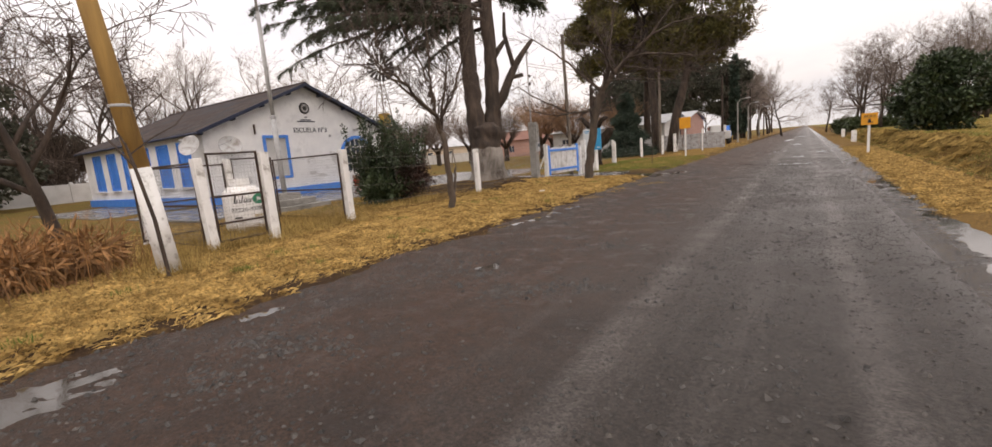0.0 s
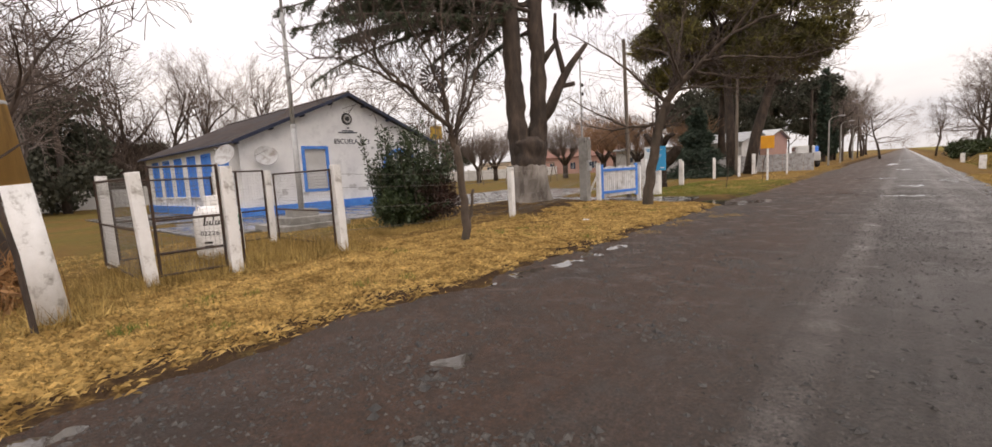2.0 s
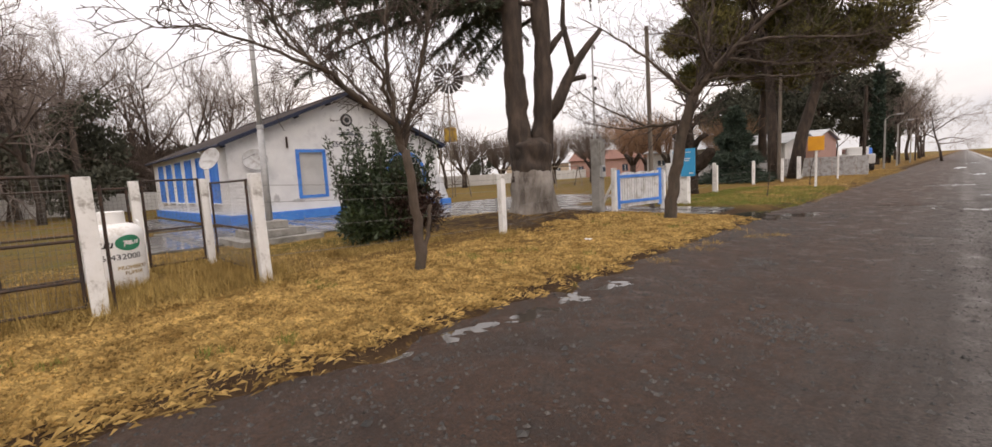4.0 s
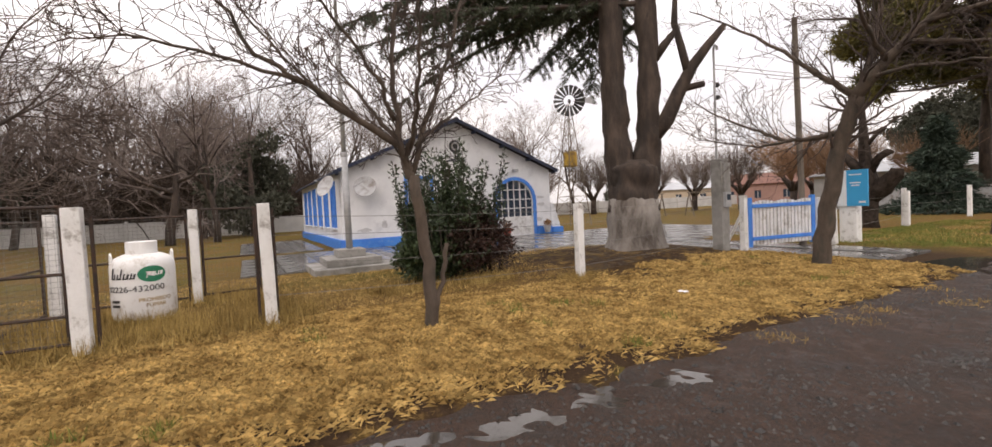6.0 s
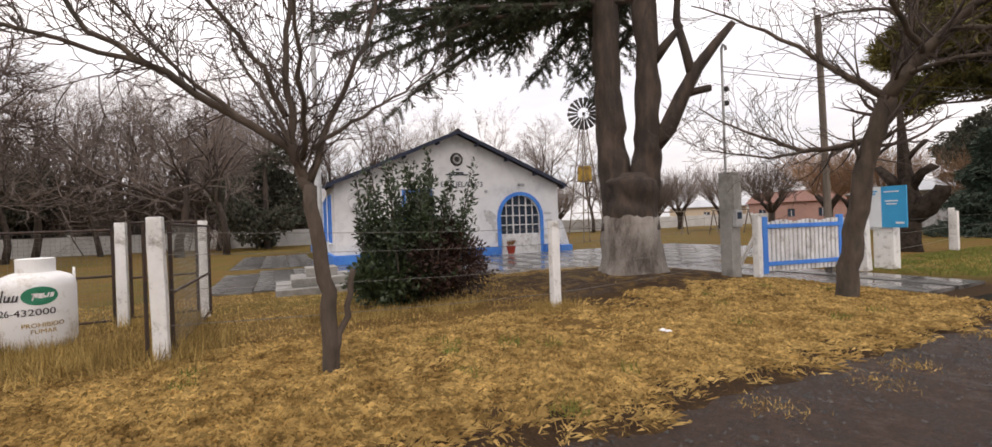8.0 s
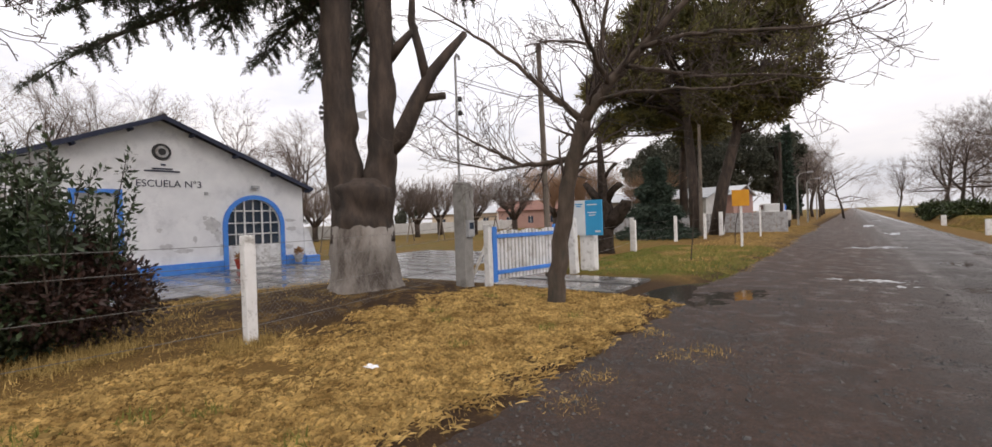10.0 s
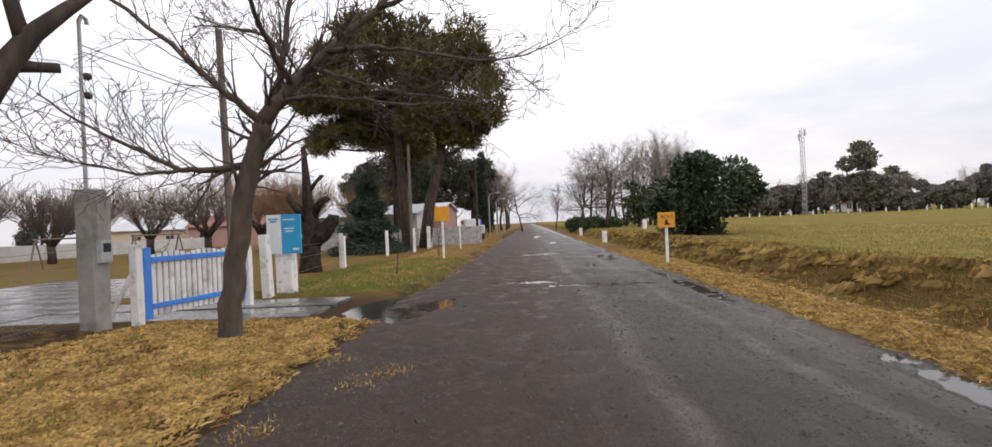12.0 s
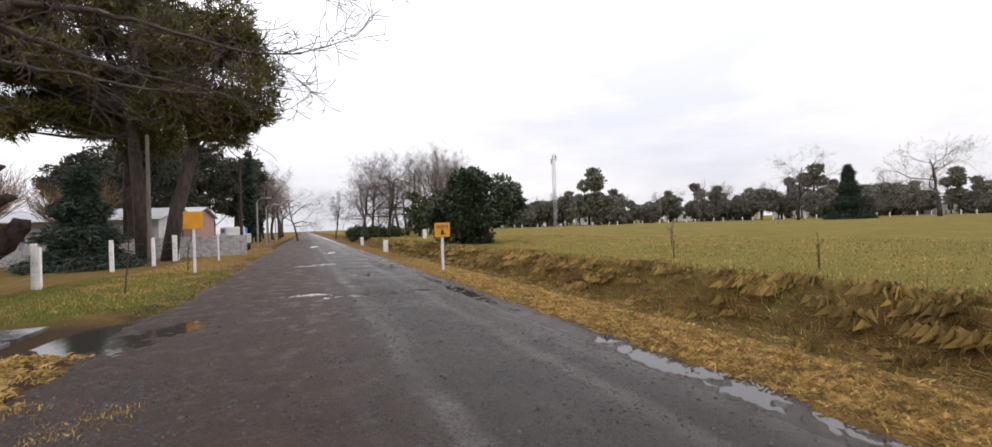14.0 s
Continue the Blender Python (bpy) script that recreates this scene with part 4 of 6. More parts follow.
lettering("02226-432000", 0.125, M_BLACK, tank, None, "number", 0.002, round_tank(0.56, -10), width=0.83)
lettering("PROHIBIDO\nFUMAR", 0.085, M_OCHRE, tank, None, "notice", 0.002, round_tank(0.34, 28), "ochre painted notice reading PROHIBIDO FUMAR")
logo = bmesh.new()
on_tank = round_tank(0.78, 24)
rim = [logo.verts.new(on_tank(Vector((0.19 * math.cos(6.283 * i / 32), 0.125 * math.sin(6.283 * i / 32), 0.001)))) for i in range(32)]
inner = [logo.verts.new(on_tank(Vector((0.10 * math.cos(6.283 * i / 32), 0.07 * math.sin(6.283 * i / 32), 0.001)))) for i in range(32)]
for i in range(32):
    logo.faces.new((rim[i], rim[(i + 1) % 32], inner[(i + 1) % 32], inner[i]))
logo.faces.new(inner)
part("logo_oval", logo, M_GREENP, tank, "green oval of the gas logo")


def curved_bar(u0, u1, v0, v1, turn, z0, mat, name):
    bm = bmesh.new()
    n = 6
    f = round_tank(z0, turn)
    lo = [bm.verts.new(f(Vector((u0 + (u1 - u0) * i / n, v0, 0.003)))) for i in range(n + 1)]
    hi = [bm.verts.new(f(Vector((u0 + (u1 - u0) * i / n + 0.25 * (v1 - v0), v1, 0.003)))) for i in range(n + 1)]
    for i in range(n):
        bm.faces.new((lo[i], lo[i + 1], hi[i + 1], hi[i]))
    part(name, bm, mat, tank)


for u, w, h in ((-0.66, 0.035, 0.11), (-0.60, 0.02, 0.03), (-0.55, 0.025, 0.02), (-0.50, 0.022, 0.10), (-0.45, 0.022, 0.03), (-0.40, 0.03, 0.02), (-0.35, 0.02, 0.03), (-0.31, 0.025, 0.02)):
    curved_bar(u, u + w, -0.06, h, 32, 0.78, M_BLACK, "logo_bar")
for u in (-0.64, -0.54, -0.44, -0.36):
    curved_bar(u, u + 0.07, -0.06, -0.04, 32, 0.78, M_BLACK, "logo_bar")
for u, w, a, b in ((-0.10, 0.02, -0.06, 0.03), (-0.05, 0.02, -0.03, 0.03), (0.0, 0.02, -0.03, 0.03), (0.05, 0.02, -0.03, 0.03), (-0.1, 0.06, 0.02, 0.035), (0.0, 0.06, -0.035, -0.02), (0.08, 0.04, -0.03, 0.03)):
    curved_bar(u, u + w, a, b, 26, 0.785, M_WHITE, "logo_bar")
for z in (0.4, 0.33):
    curved_bar(-0.62, -0.46, 0, 0.04, 24, z - 0.04, M_BLACK, "small_print")

# ---- poles ----
pole = thing("utility_pole", (-7.42, 2.72, G(-7.42, 2.72)), "leaning ochre utility pole with a whitewashed foot", "pole")
part("shaft", tubes([([(0, 0, 1.48), (-0.05, -0.24, 4.0), (-0.14, -0.68, 8.5)], [0.118, 0.108, 0.085], 16)]), M_POLE, pole, soft=True)
part("white_foot", tubes([([(0.0, 0.14, -0.2), (0, 0, 1.49)], [0.145, 0.122], 16)]), M_POST, pole, "whitewashed lower part", soft=True)
part("steel_band", lathe([(0.115, 2.28), (0.121, 2.29), (0.121, 2.31), (0.115, 2.32)], 16, (-0.015, -0.08, 0)), M_STEEL, pole)

flag = thing("flagpole", (-14.22, 9.03, 0.05), "tall grey steel flagpole on a stepped concrete base", "flagpole")
for i, (w, z, h) in enumerate(((2.0, 0.0, 0.2), (1.35, 0.2, 0.19), (0.7, 0.39, 0.2))):
    part("step", box((0, 0, z + h / 2 - 0.02), (w, w, h), bevel=0.02), M_CONC, flag, "worn grey concrete step")
part("shaft", tubes([([(0, 0, 0.55), (0, 0, 3.0)], [0.085, 0.08], 14), ([(0, 0, 3.0), (0, 0, 6.2)], [0.062, 0.058], 14), ([(0, 0, 6.2), (0, 0, 9.5)], [0.042, 0.035], 12)]), M_STEEL, flag, soft=True)
part("joint_ring", lathe([(0.08, 2.95), (0.09, 2.97), (0.09, 3.05), (0.06, 3.07)], 14), M_STEEL, flag)


def dish(x, y, z, r, turn):
    t = thing("satellite_dish", (x, y, z), "grey round satellite dish on a wall bracket", "satellite dish", "satellite dishes")
    vs, fs = lathe([(0.02 + r * i / 6, 0.28 * r * (i / 6) ** 2) for i in range(7)] + [(r + 0.035, 0.28 * r - 0.0), (r * 0.7, 0.1 * r), (0.05, -0.03)], 24)
    o = part("reflector", (vs, fs), M_DISH, t, soft=True)
    m = Matrix.Rotation(radians(turn), 4, "Z") @ Matrix.Rotation(radians(65), 4, "Y")
    o.data.transform(m)
    d = m @ Vector((0, 0, 1))
    part("feed_arm", tubes([tube(m @ Vector((0, -r, 0.1)), d * 0.55, 0.012, n=5), tube(d * 0.5, d * 0.62, 0.03, n=8)]), M_STEEL, t)
    part("bracket", tubes([tube((0, 0, 0), (-0.3, 0, -0.15), 0.02, n=6), tube((-0.3, 0, -0.15), (-0.3, 0, 0.1), 0.02, n=6)]), M_STEEL, t)


dish(-20.95, 11.05, 2.55, 0.42, -20)
dish(-21.3, 9.62, 2.62, 0.42, -60)

# ---- gate, pillar, boards and signs ----
gate = thing("picket_gate", (-8.82, 17.48, G(-8.82, 17.48)), "closed white picket gate with blue rails and scalloped top", "gate", rz=-10)
GL = 2.2
part("stile", box((0, 0.06, 0.70), (0.08, 0.13, 1.22), bevel=0.008), M_BLUE, gate, "blue gate stile")
part("stile", box((0, GL - 0.06, 0.70), (0.08, 0.13, 1.22), bevel=0.008), M_BLUE, gate, "blue gate stile")
for z in (0.3, 1.1):
    part("rail", box((-0.035, GL / 2, z), (0.05, GL - 0.24, 0.09), bevel=0.008), M_BLUE, gate, "blue gate rail")
    part("rail", box((0.045, GL / 2, z), (0.02, GL - 0.24, 0.09), bevel=0.006), M_BLUE, gate, "blue gate rail")
for i in range(17):
    y = 0.17 + i * (GL - 0.34) / 16
    top = 1.22 + 0.05 * abs(math.sin(i * math.pi / 6))
    bm = box((0.012, y, (0.14 + top) / 2), (0.03, 0.075, top - 0.14))
    for v in bm.verts:
        if v.co.z > 1 and abs(v.co.y - y) > 0.02:
            v.co.z -= 0.03
    part("picket", bm, M_WHITE, gate)
for x, y, h, w in ((-8.84, 17.37, 1.36, 0.14), (-8.4, 19.76, 1.36, 0.14)):
    concrete_post(x, y, h, w, label="whitewashed concrete gate post")
brace = thing("timber_brace", (-9.2, 17.28, G(-9.2, 17.28)), "pale slanting timber brace against the gate post", "brace")
part("strut", tubes([tube((-0.1, -0.05, -0.05), (0.38, 0.08, 1.0), 0.035, n=6)]), M_POST, brace)
brace = thing("timber_brace", (-8.85, 20.1, G(-8.85, 20.1)), "grey slanting timber brace beside the gate", "brace")
part("strut", tubes([tube((-0.3, 0.1, -0.05), (0.3, -0.3, 1.05), 0.035, n=6)]), M_TIMBER, brace)

pillar = thing("meter_pillar", (-9.1, 16.87, G(-9.1, 16.87)), "grey concrete electricity pillar with meter box and mast", "pillar")
part("shaft", box((0, 0, 1.0), (0.28, 0.28, 2.4), bevel=0.015), M_CONC, pillar)
part("upper_box", box((0.16, 0.02, 1.75), (0.06, 0.24, 0.7), bevel=0.012), M_CONC, pillar)
mb = part("meter_box", box((0.17, 0.02, 1.22), (0.1, 0.2, 0.36), bevel=0.015), M_STEEL, pillar, "grey metal meter box")
part("meter_glass", box((0.222, 0.02, 1.28), (0.01, 0.13, 0.14), bevel=0.003), M_GLASS, mb)
part("mast", tubes([([(-0.05, -0.02, 2.15), (-0.05, -0.02, 4.2), (-0.05, -0.02, 4.85)], [0.028, 0.026, 0.026], 8),
                    ([(-0.05, -0.02, 4.85), (-0.05, 0.03, 4.95), (-0.05, 0.1, 4.93), (-0.05, 0.12, 4.85)], [0.03, 0.03, 0.03, 0.03], 8)]), M_STEEL, pillar, "thin steel service mast")
for z in (3.7, 4.0):
    part("insulator", lathe([(0.03, z - 0.05), (0.06, z - 0.02), (0.06, z + 0.03), (0.03, z + 0.06)], 10, (-0.05, 0.08, 0)), M_BLACK, pillar)

concrete_post(-8.62, 20.9, 1.52, 0.2, label="leaning whitewashed post under the information board", lean=(0, -2))
plinth = thing("board_pillar", (-8.44, 21.46, G(-8.44, 21.46)), "broad white pillar beneath the information board", "pillar")
part("shaft", box((0, 0, 0.6), (0.42, 0.3, 1.35), bevel=0.02), M_POST, plinth)
board = thing("information_board", (-8.4, 21.28, 1.1), "white and cyan printed information board", "sign")
part("white_panel", box((-0.22, 0, 0.48), (0.38, 0.05, 0.98), bevel=0.006), M_SIGNW, board, "white printed panel")
part("cyan_panel", box((0.22, 0, 0.48), (0.5, 0.052, 0.98), bevel=0.006), M_CYAN, board, "cyan printed panel")
for z, w in ((0.86, 0.24), (0.8, 0.16)):
    part("print_bar", box((-0.22, -0.029, z), (w, 0.006, 0.035)), M_CYAN, board)
for z, w in ((0.84, 0.3), (0.62, 0.26), (0.55, 0.2)):
    part("print_bar", box((0.18, -0.03, z), (w, 0.006, 0.03)), M_SIGNW, board)
part("print_bar", box((0.34, -0.03, 0.1), (0.16, 0.006, 0.05)), M_SIGNW, board)

sgn = thing("road_sign", (-6.25, 31.4, G(-6.25, 31.4)), "plain amber square road sign on a white post", "sign")
part("post", box((0, 0.03, 0.95), (0.09, 0.09, 2.1), bevel=0.01), M_WHITE, sgn)
part("plate", box((0, -0.03, 2.08), (0.66, 0.02, 0.68), bevel=0.008), M_YELLOW, sgn, "amber square plate")
sgn = thing("road_sign", (2.3, 25.9, G(2.3, 25.9)), "amber square school road sign with black print", "sign")
part("post", box((0, 0.03, 0.6), (0.09, 0.07, 1.4), bevel=0.01), M_WHITE, sgn)
part("plate", box((0, -0.02, 1.44), (0.56, 0.02, 0.5), bevel=0.006), M_YELLOW, sgn, "amber square plate")
lettering("AQUI", 0.17, M_BLACK, sgn, Matrix.Translation((0, -0.034, 1.55)) @ Matrix.Rotation(radians(90), 4, "X"), label="black letters reading AQUI")
part("pictogram", box((0, -0.034, 1.36), (0.09, 0.008, 0.15), bevel=0.003), M_BLACK, sgn)
part("pictogram", box((0.02, -0.034, 1.3), (0.2, 0.008, 0.04), bevel=0.003), M_BLACK, sgn)

# ---- windmill ----
mill = thing("windmill_pump", (-26.4, 25.65, 0.05), "steel lattice windmill pump with ochre tank", "windmill")
legs = [(sx * 0.85, sy * 0.85) for sx, sy in ((-1, -1), (1, -1), (1, 1), (-1, 1))]
for lx, ly in legs:
    part("tower_leg", tubes([tube((lx, ly, -0.1), (lx * 0.1, ly * 0.1, 7.9), 0.035, 0.03, 6)]), M_TIMBER, mill)
for k in range(7):
    z, f = 0.9 + k, 1 - 0.9 * (0.9 + k) / 7.9
    seg = []
    for i in range(4):
        a, b = legs[i], legs[(i + 1) % 4]
        seg.append(tube((a[0] * f, a[1] * f, z), (b[0] * f, b[1] * f, z), 0.02, n=4))
        f2 = 1 - 0.9 * (1.9 + k) / 7.9
        if k < 6:
            seg.append(tube((a[0] * f, a[1] * f, z), (b[0] * f2, b[1] * f2, z + 1), 0.014, n=4))
    for s in seg:
        part("tower_brace", tubes([s]), M_TIMBER, mill)
part("tank", lathe([(0.36, 3.85), (0.44, 3.87), (0.44, 4.75), (0.40, 4.8), (0.05, 4.84)], 20), M_OCHRE, mill, "small ochre water tank")
mz = Matrix.Translation((0.12, 0, 8.05)) @ Matrix.Rotation(radians(-38), 4, "Z")
part("hub", tubes([tube(mz @ Vector((-0.2, 0, 0)), mz @ Vector((0.35, 0, 0)), 0.09, n=10)]), M_BLACK, mill)
for i in range(18):
    a = 6.283 * i / 18
    c, s = math.cos(a), math.sin(a)
    bl = [(0.30 + 0.04, c * 0.36 - s * 0.05, s * 0.36 + c * 0.05), (0.30 - 0.03, c * 0.36 + s * 0.05, s * 0.36 - c * 0.05),
          (0.30 - 0.06, c * 1.0 + s * 0.125, s * 1.0 - c * 0.125), (0.30 + 0.06, c * 1.0 - s * 0.125, s * 1.0 + c * 0.125)]
    vs = [tuple(mz @ Vector(v)) for v in bl] + [tuple(mz @ (Vector(v) + Vector((0.012, 0, 0)))) for v in bl]
    part("blade", (vs, [(0, 1, 2, 3), (7, 6, 5, 4), (0, 4, 5, 1), (1, 5, 6, 2), (2, 6, 7, 3), (3, 7, 4, 0)]), M_BLACK, mill)
for r in (0.4, 0.92):
    ring = [mz @ Vector((0.3, r * math.cos(6.283 * i / 24), r * math.sin(6.283 * i / 24))) for i in range(25)]
    part("wheel_rim", tubes([(ring, [0.014] * 25, 4)]), M_BLACK, mill)
mt = Matrix.Translation((0.0, 0, 8.05)) @ Matrix.Rotation(radians(52), 4, "Z")
tv = [(0.2, 0, 0), (1.0, 0, 0.12), (1.75, 0, 0.32), (1.6, 0, 0.02), (1.75, 0, -0.28), (1.0, 0, -0.1)]
part("tail_vane", ([tuple(mt @ (Vector(v) + Vector((0, d, 0)))) for d in (0, 0.015) for v in tv],
                   [(0, 1, 2, 3, 4, 5), (11, 10, 9, 8, 7, 6)] + [(i, (i + 1) % 6, 6 + (i + 1) % 6, 6 + i) for i in range(6)]), M_STEEL, mill)

# ---- pots and yard furniture ----


def pot(x, y, s, mat, label):
    t = thing("flower_pot", (x, y, 0.14), label, "flower pot")
    part("pot", lathe([(0.14 * s, 0), (0.2 * s, 0.3 * s), (0.23 * s, 0.31 * s), (0.23 * s, 0.37 * s), (0.19 * s, 0.36 * s)], 18), mat, t)
    part("plant", leaf_cloud(random.Random(int(x * 7)), [(0, 0, 0.45 * s, 0.13, 0.13, 0.16)], 60, 0.14, 0.6), M_REED, t)


pot(-20.5, 17.35, 0.95, M_TERRA, "red flower pot with a withered plant")
pot(-20.9, 19.85, 0.9, M_DISH, "grey flower pot with a small plant")
for x, y, rz in ((-30.5, 36.5, 20), (-27.0, 39.5, 70)):
    t = thing("swing_frame", (x, y, 0.0), "bare dark A-frame of a playground swing", "swing", "playground frames", rz=rz)
    for s in (-1, 1):
        for q in (-0.7, 0.7):
            part("leg", tubes([tube((s * 1.4, q, -0.05), (s * 1.4, 0, 1.9), 0.05, n=6)]), M_TIMBER, t)
    part("crossbar", tubes([tube((-1.55, 0, 1.9), (1.55, 0, 1.9), 0.05, n=6)]), M_TIMBER, t)

# ---- the old cedar by the fence ----
CR = Vector((0.586, 0.81, 0))
cedar = thing("cedar_tree", (-10.28, 15.2, 0.36), "old twin-trunked cedar with limewashed foot and drooping boughs", "tree")


def off(r, d, z):
    """r along the fence, d away from the road."""
    return Vector((CR.x * r - CR.y * d, CR.y * r + CR.x * d, z))


def gnarl(vs, amp, f):
    out = []
    for v in vs:
        v = Vector(v)
        q = Vector((v.x * 8, v.y * 8, v.z * 1.3))
        d = Vector((noise.noise(v * f), noise.noise(v * f + Vector((9, 0, 0))), 0)) * amp
        out.append(tuple(v + d + Vector((noise.noise(q), noise.noise(q + Vector((5, 5, 0))), 0)) * amp * 0.45))
    return out


def dense(pts, rad, k=5):
    """The same limb with more rings."""
    p, r = [], []
    for i in range(len(pts) - 1):
        for j in range(k):
            p.append(pts[i].lerp(pts[i + 1], j / k))
            r.append(rad[i] + (rad[i + 1] - rad[i]) * j / k)
    return p + [pts[-1]], r + [rad[-1]]


v, f = tubes([([off(0, 0, -0.4), off(0, 0, -0.1), off(0, 0, 0.1), off(0, 0, 0.35), off(0, 0, 0.7), off(0, 0, 1.18)], [0.92, 0.84, 0.74, 0.67, 0.63, 0.605], 36)])
v = [(x, y, z + (0.16 * noise.noise((x * 5, y * 5, 3)) + 0.1 * noise.noise((x * 17, y * 17, 5)) if z > 1.1 else 0)) for x, y, z in v]
part("limewashed_foot", (gnarl(v, 0.14, 2.2), f), M_LIME, cedar, "peeling limewashed trunk foot", soft=True)
v, f = tubes([(*dense([off(0, 0, 0.9), off(0, 0, 1.3), off(0.02, 0, 1.6), off(0.02, 0, 1.95), off(0.02, 0, 2.15)], [0.60, 0.585, 0.585, 0.55, 0.3]), 40)])
part("trunk", (gnarl(v, 0.14, 2.2), f), M_BARK, cedar, soft=True)
v, f = tubes([(*dense([off(-0.16, 0, 1.2), off(-0.28, 0, 1.9), off(-0.36, 0.02, 2.7), off(-0.38, 0.05, 4.5), off(-0.42, 0.1, 8.0), off(-0.5, 0.2, 12.5)], [0.40, 0.37, 0.32, 0.285, 0.25, 0.14], 8), 26)])
part("stem", (gnarl(v, 0.09, 2.6), f), M_BARK, cedar, soft=True)
v, f = tubes([(*dense([off(0.18, 0, 1.2), off(0.32, 0, 1.9), off(0.42, 0, 2.7), off(0.46, 0, 4.5), off(0.48, 0.05, 8.0), off(0.55, 0.1, 12.0)], [0.37, 0.34, 0.28, 0.245, 0.22, 0.12], 8), 26)])
part("stem", (gnarl(v, 0.08, 2.6), f), M_BARK, cedar, soft=True)
part("dead_limb", tubes([([off(0.5, 0, 2.7), off(0.85, 0, 3.1), off(1.15, -0.05, 3.75), off(1.45, -0.1, 4.3), off(1.85, -0.1, 4.8), off(2.2, -0.1, 5.2)], [0.2, 0.19, 0.16, 0.13, 0.1, 0.07], 10),
                         ([off(1.2, -0.05, 3.8), off(1.45, 0, 3.85), off(1.75, 0, 3.9)], [0.1, 0.08, 0.075], 8),
                         ([off(1.35, -0.1, 4.2), off(1.25, 0, 4.8), off(1.1, 0, 5.4), off(1.15, 0, 6.2)], [0.1, 0.09, 0.08, 0.05], 8),
                         ([off(0.6, 0, 4.6), off(0.85, 0, 4.9), off(1.2, 0, 5.3)], [0.13, 0.1, 0.06], 8)]), M_BARK, cedar, "lopped dead limb", soft=True)
rng = random.Random(21)
bough_paths, centres = [], []


def bough(start, az, length, rise, droop):
    d = Vector((math.cos(az), math.sin(az), rise))
    pts, p = [start], Vector(start)
    n = 9
    for i in range(n):
        d = (d + Vector((rng.gauss(0, 0.1), rng.gauss(0, 0.1), -droop))).normalized()
        p = p + d * length / n
        pts.append(p.copy())
    bough_paths.append((pts, [0.075 * (1 - 0.9 * i / n) + 0.006 for i in range(n + 1)], 6))
    for i in range(2, n + 1):
        for s in (-1, 1):
            for _ in range(3):
                dirn = (pts[i] - pts[i - 1]).normalized()
                sd = Vector((-dirn.y, dirn.x, 0)) * s * rng.uniform(0.5, 1.1) + dirn * 0.6
                q = pts[i - 1].lerp(pts[i], rng.random())
                tw, l = [q], rng.uniform(0.4, 1.1) * (1.15 - 0.45 * i / n)
                e = sd.normalized()
                for k in range(4):
                    e = (e + Vector((rng.gauss(0, 0.12), rng.gauss(0, 0.12), -0.22))).normalized()
                    tw.append(tw[-1] + e * l / 4)
                bough_paths.append((tw, [0.014, 0.011, 0.009, 0.006, 0.004], 3))
                for k in range(11):
                    x = 0.3 + 3.69 * k / 11
                    centres.append((tw[int(x)].lerp(tw[int(x) + 1], x % 1), (e.x * 0.4, e.y * 0.4, -0.35)))


left_az = math.atan2(-CR.y, -CR.x)
for i in range(62):
    st = off(-0.4 if i % 3 else 0.45, 0.0, 5.7 + 5.0 * i / 61)
    bough(st, radians(-160) + rng.uniform(-1.05, 0.75), rng.uniform(4.0, 8.2), rng.uniform(0.05, 0.25), rng.uniform(0.03, 0.058))
for i in range(7):
    bough(off(0.45, 0, rng.uniform(6.5, 10)), left_az + math.pi + rng.uniform(-1.2, 1.2), rng.uniform(2, 3.6), 0.2, 0.1)
part("bough_frame", tubes(bough_paths), M_BARK, cedar)
part("needles", tufts(rng, centres, 0.11, 7), M_CEDAR, cedar, "dark green hanging cedar needles")


def limbed_tree(name, at, label, mains, spec, seed, bark, twig, every=5, twig_len=0.9, z_from=1.8):
    """A tree with given main limbs and grown twigs; mains: (points, r0, r1)."""
    rng = random.Random(seed)
    t = thing(name, at, label, "tree")
    big, out = [], []
    for pts, r0, r1 in mains:
        pts = [Vector(p) for p in pts]
        fine = []
        for a, b in zip(pts[:-1], pts[1:]):
            for k in range(4):
                fine.append(a.lerp(b, k / 4) + Vector((rng.gauss(0, 1), rng.gauss(0, 1), rng.gauss(0, 0.5))) * 0.018 * (a != pts[0] or k > 0))
        fine.append(pts[-1])
        n = len(fine)
        rad = [r0 + (r1 - r0) * (i / (n - 1)) ** 0.8 for i in range(n)]
        big.append((fine, rad, 12 if r0 > 0.07 else 7))
        for i in range(2, n):
            if fine[i].z < z_from:
                continue
            for _ in range(every):
                loc = (fine[i] - fine[i - 1]).normalized()
                ax = Vector((rng.gauss(0, 1), rng.gauss(0, 1), rng.gauss(0, 1) + 0.2)).normalized()
                nd = (loc * 0.9 + ax * 0.9 + Vector((0, 0, 0.15))).normalized()
                grow(rng, fine[i - 1].lerp(fine[i], rng.random()), nd, twig_len * rng.uniform(0.5, 1.5), max(0.007, rad[i] * 0.3), 0, spec, out)
    part("trunk", tubes(big), bark, t, soft=True)
    part("crown", tubes([(p, [max(q, 0.0035) for q in r], 3 if n < 5 else 4) for p, r, n, l in out]), twig, t)
    return t


TWIGS = [(3, 46, 0.6, 0.04, 0.16), (2, 44, 0.6, 0.04, 0.2), (0, 0, 0, 0.02, 0.2)]
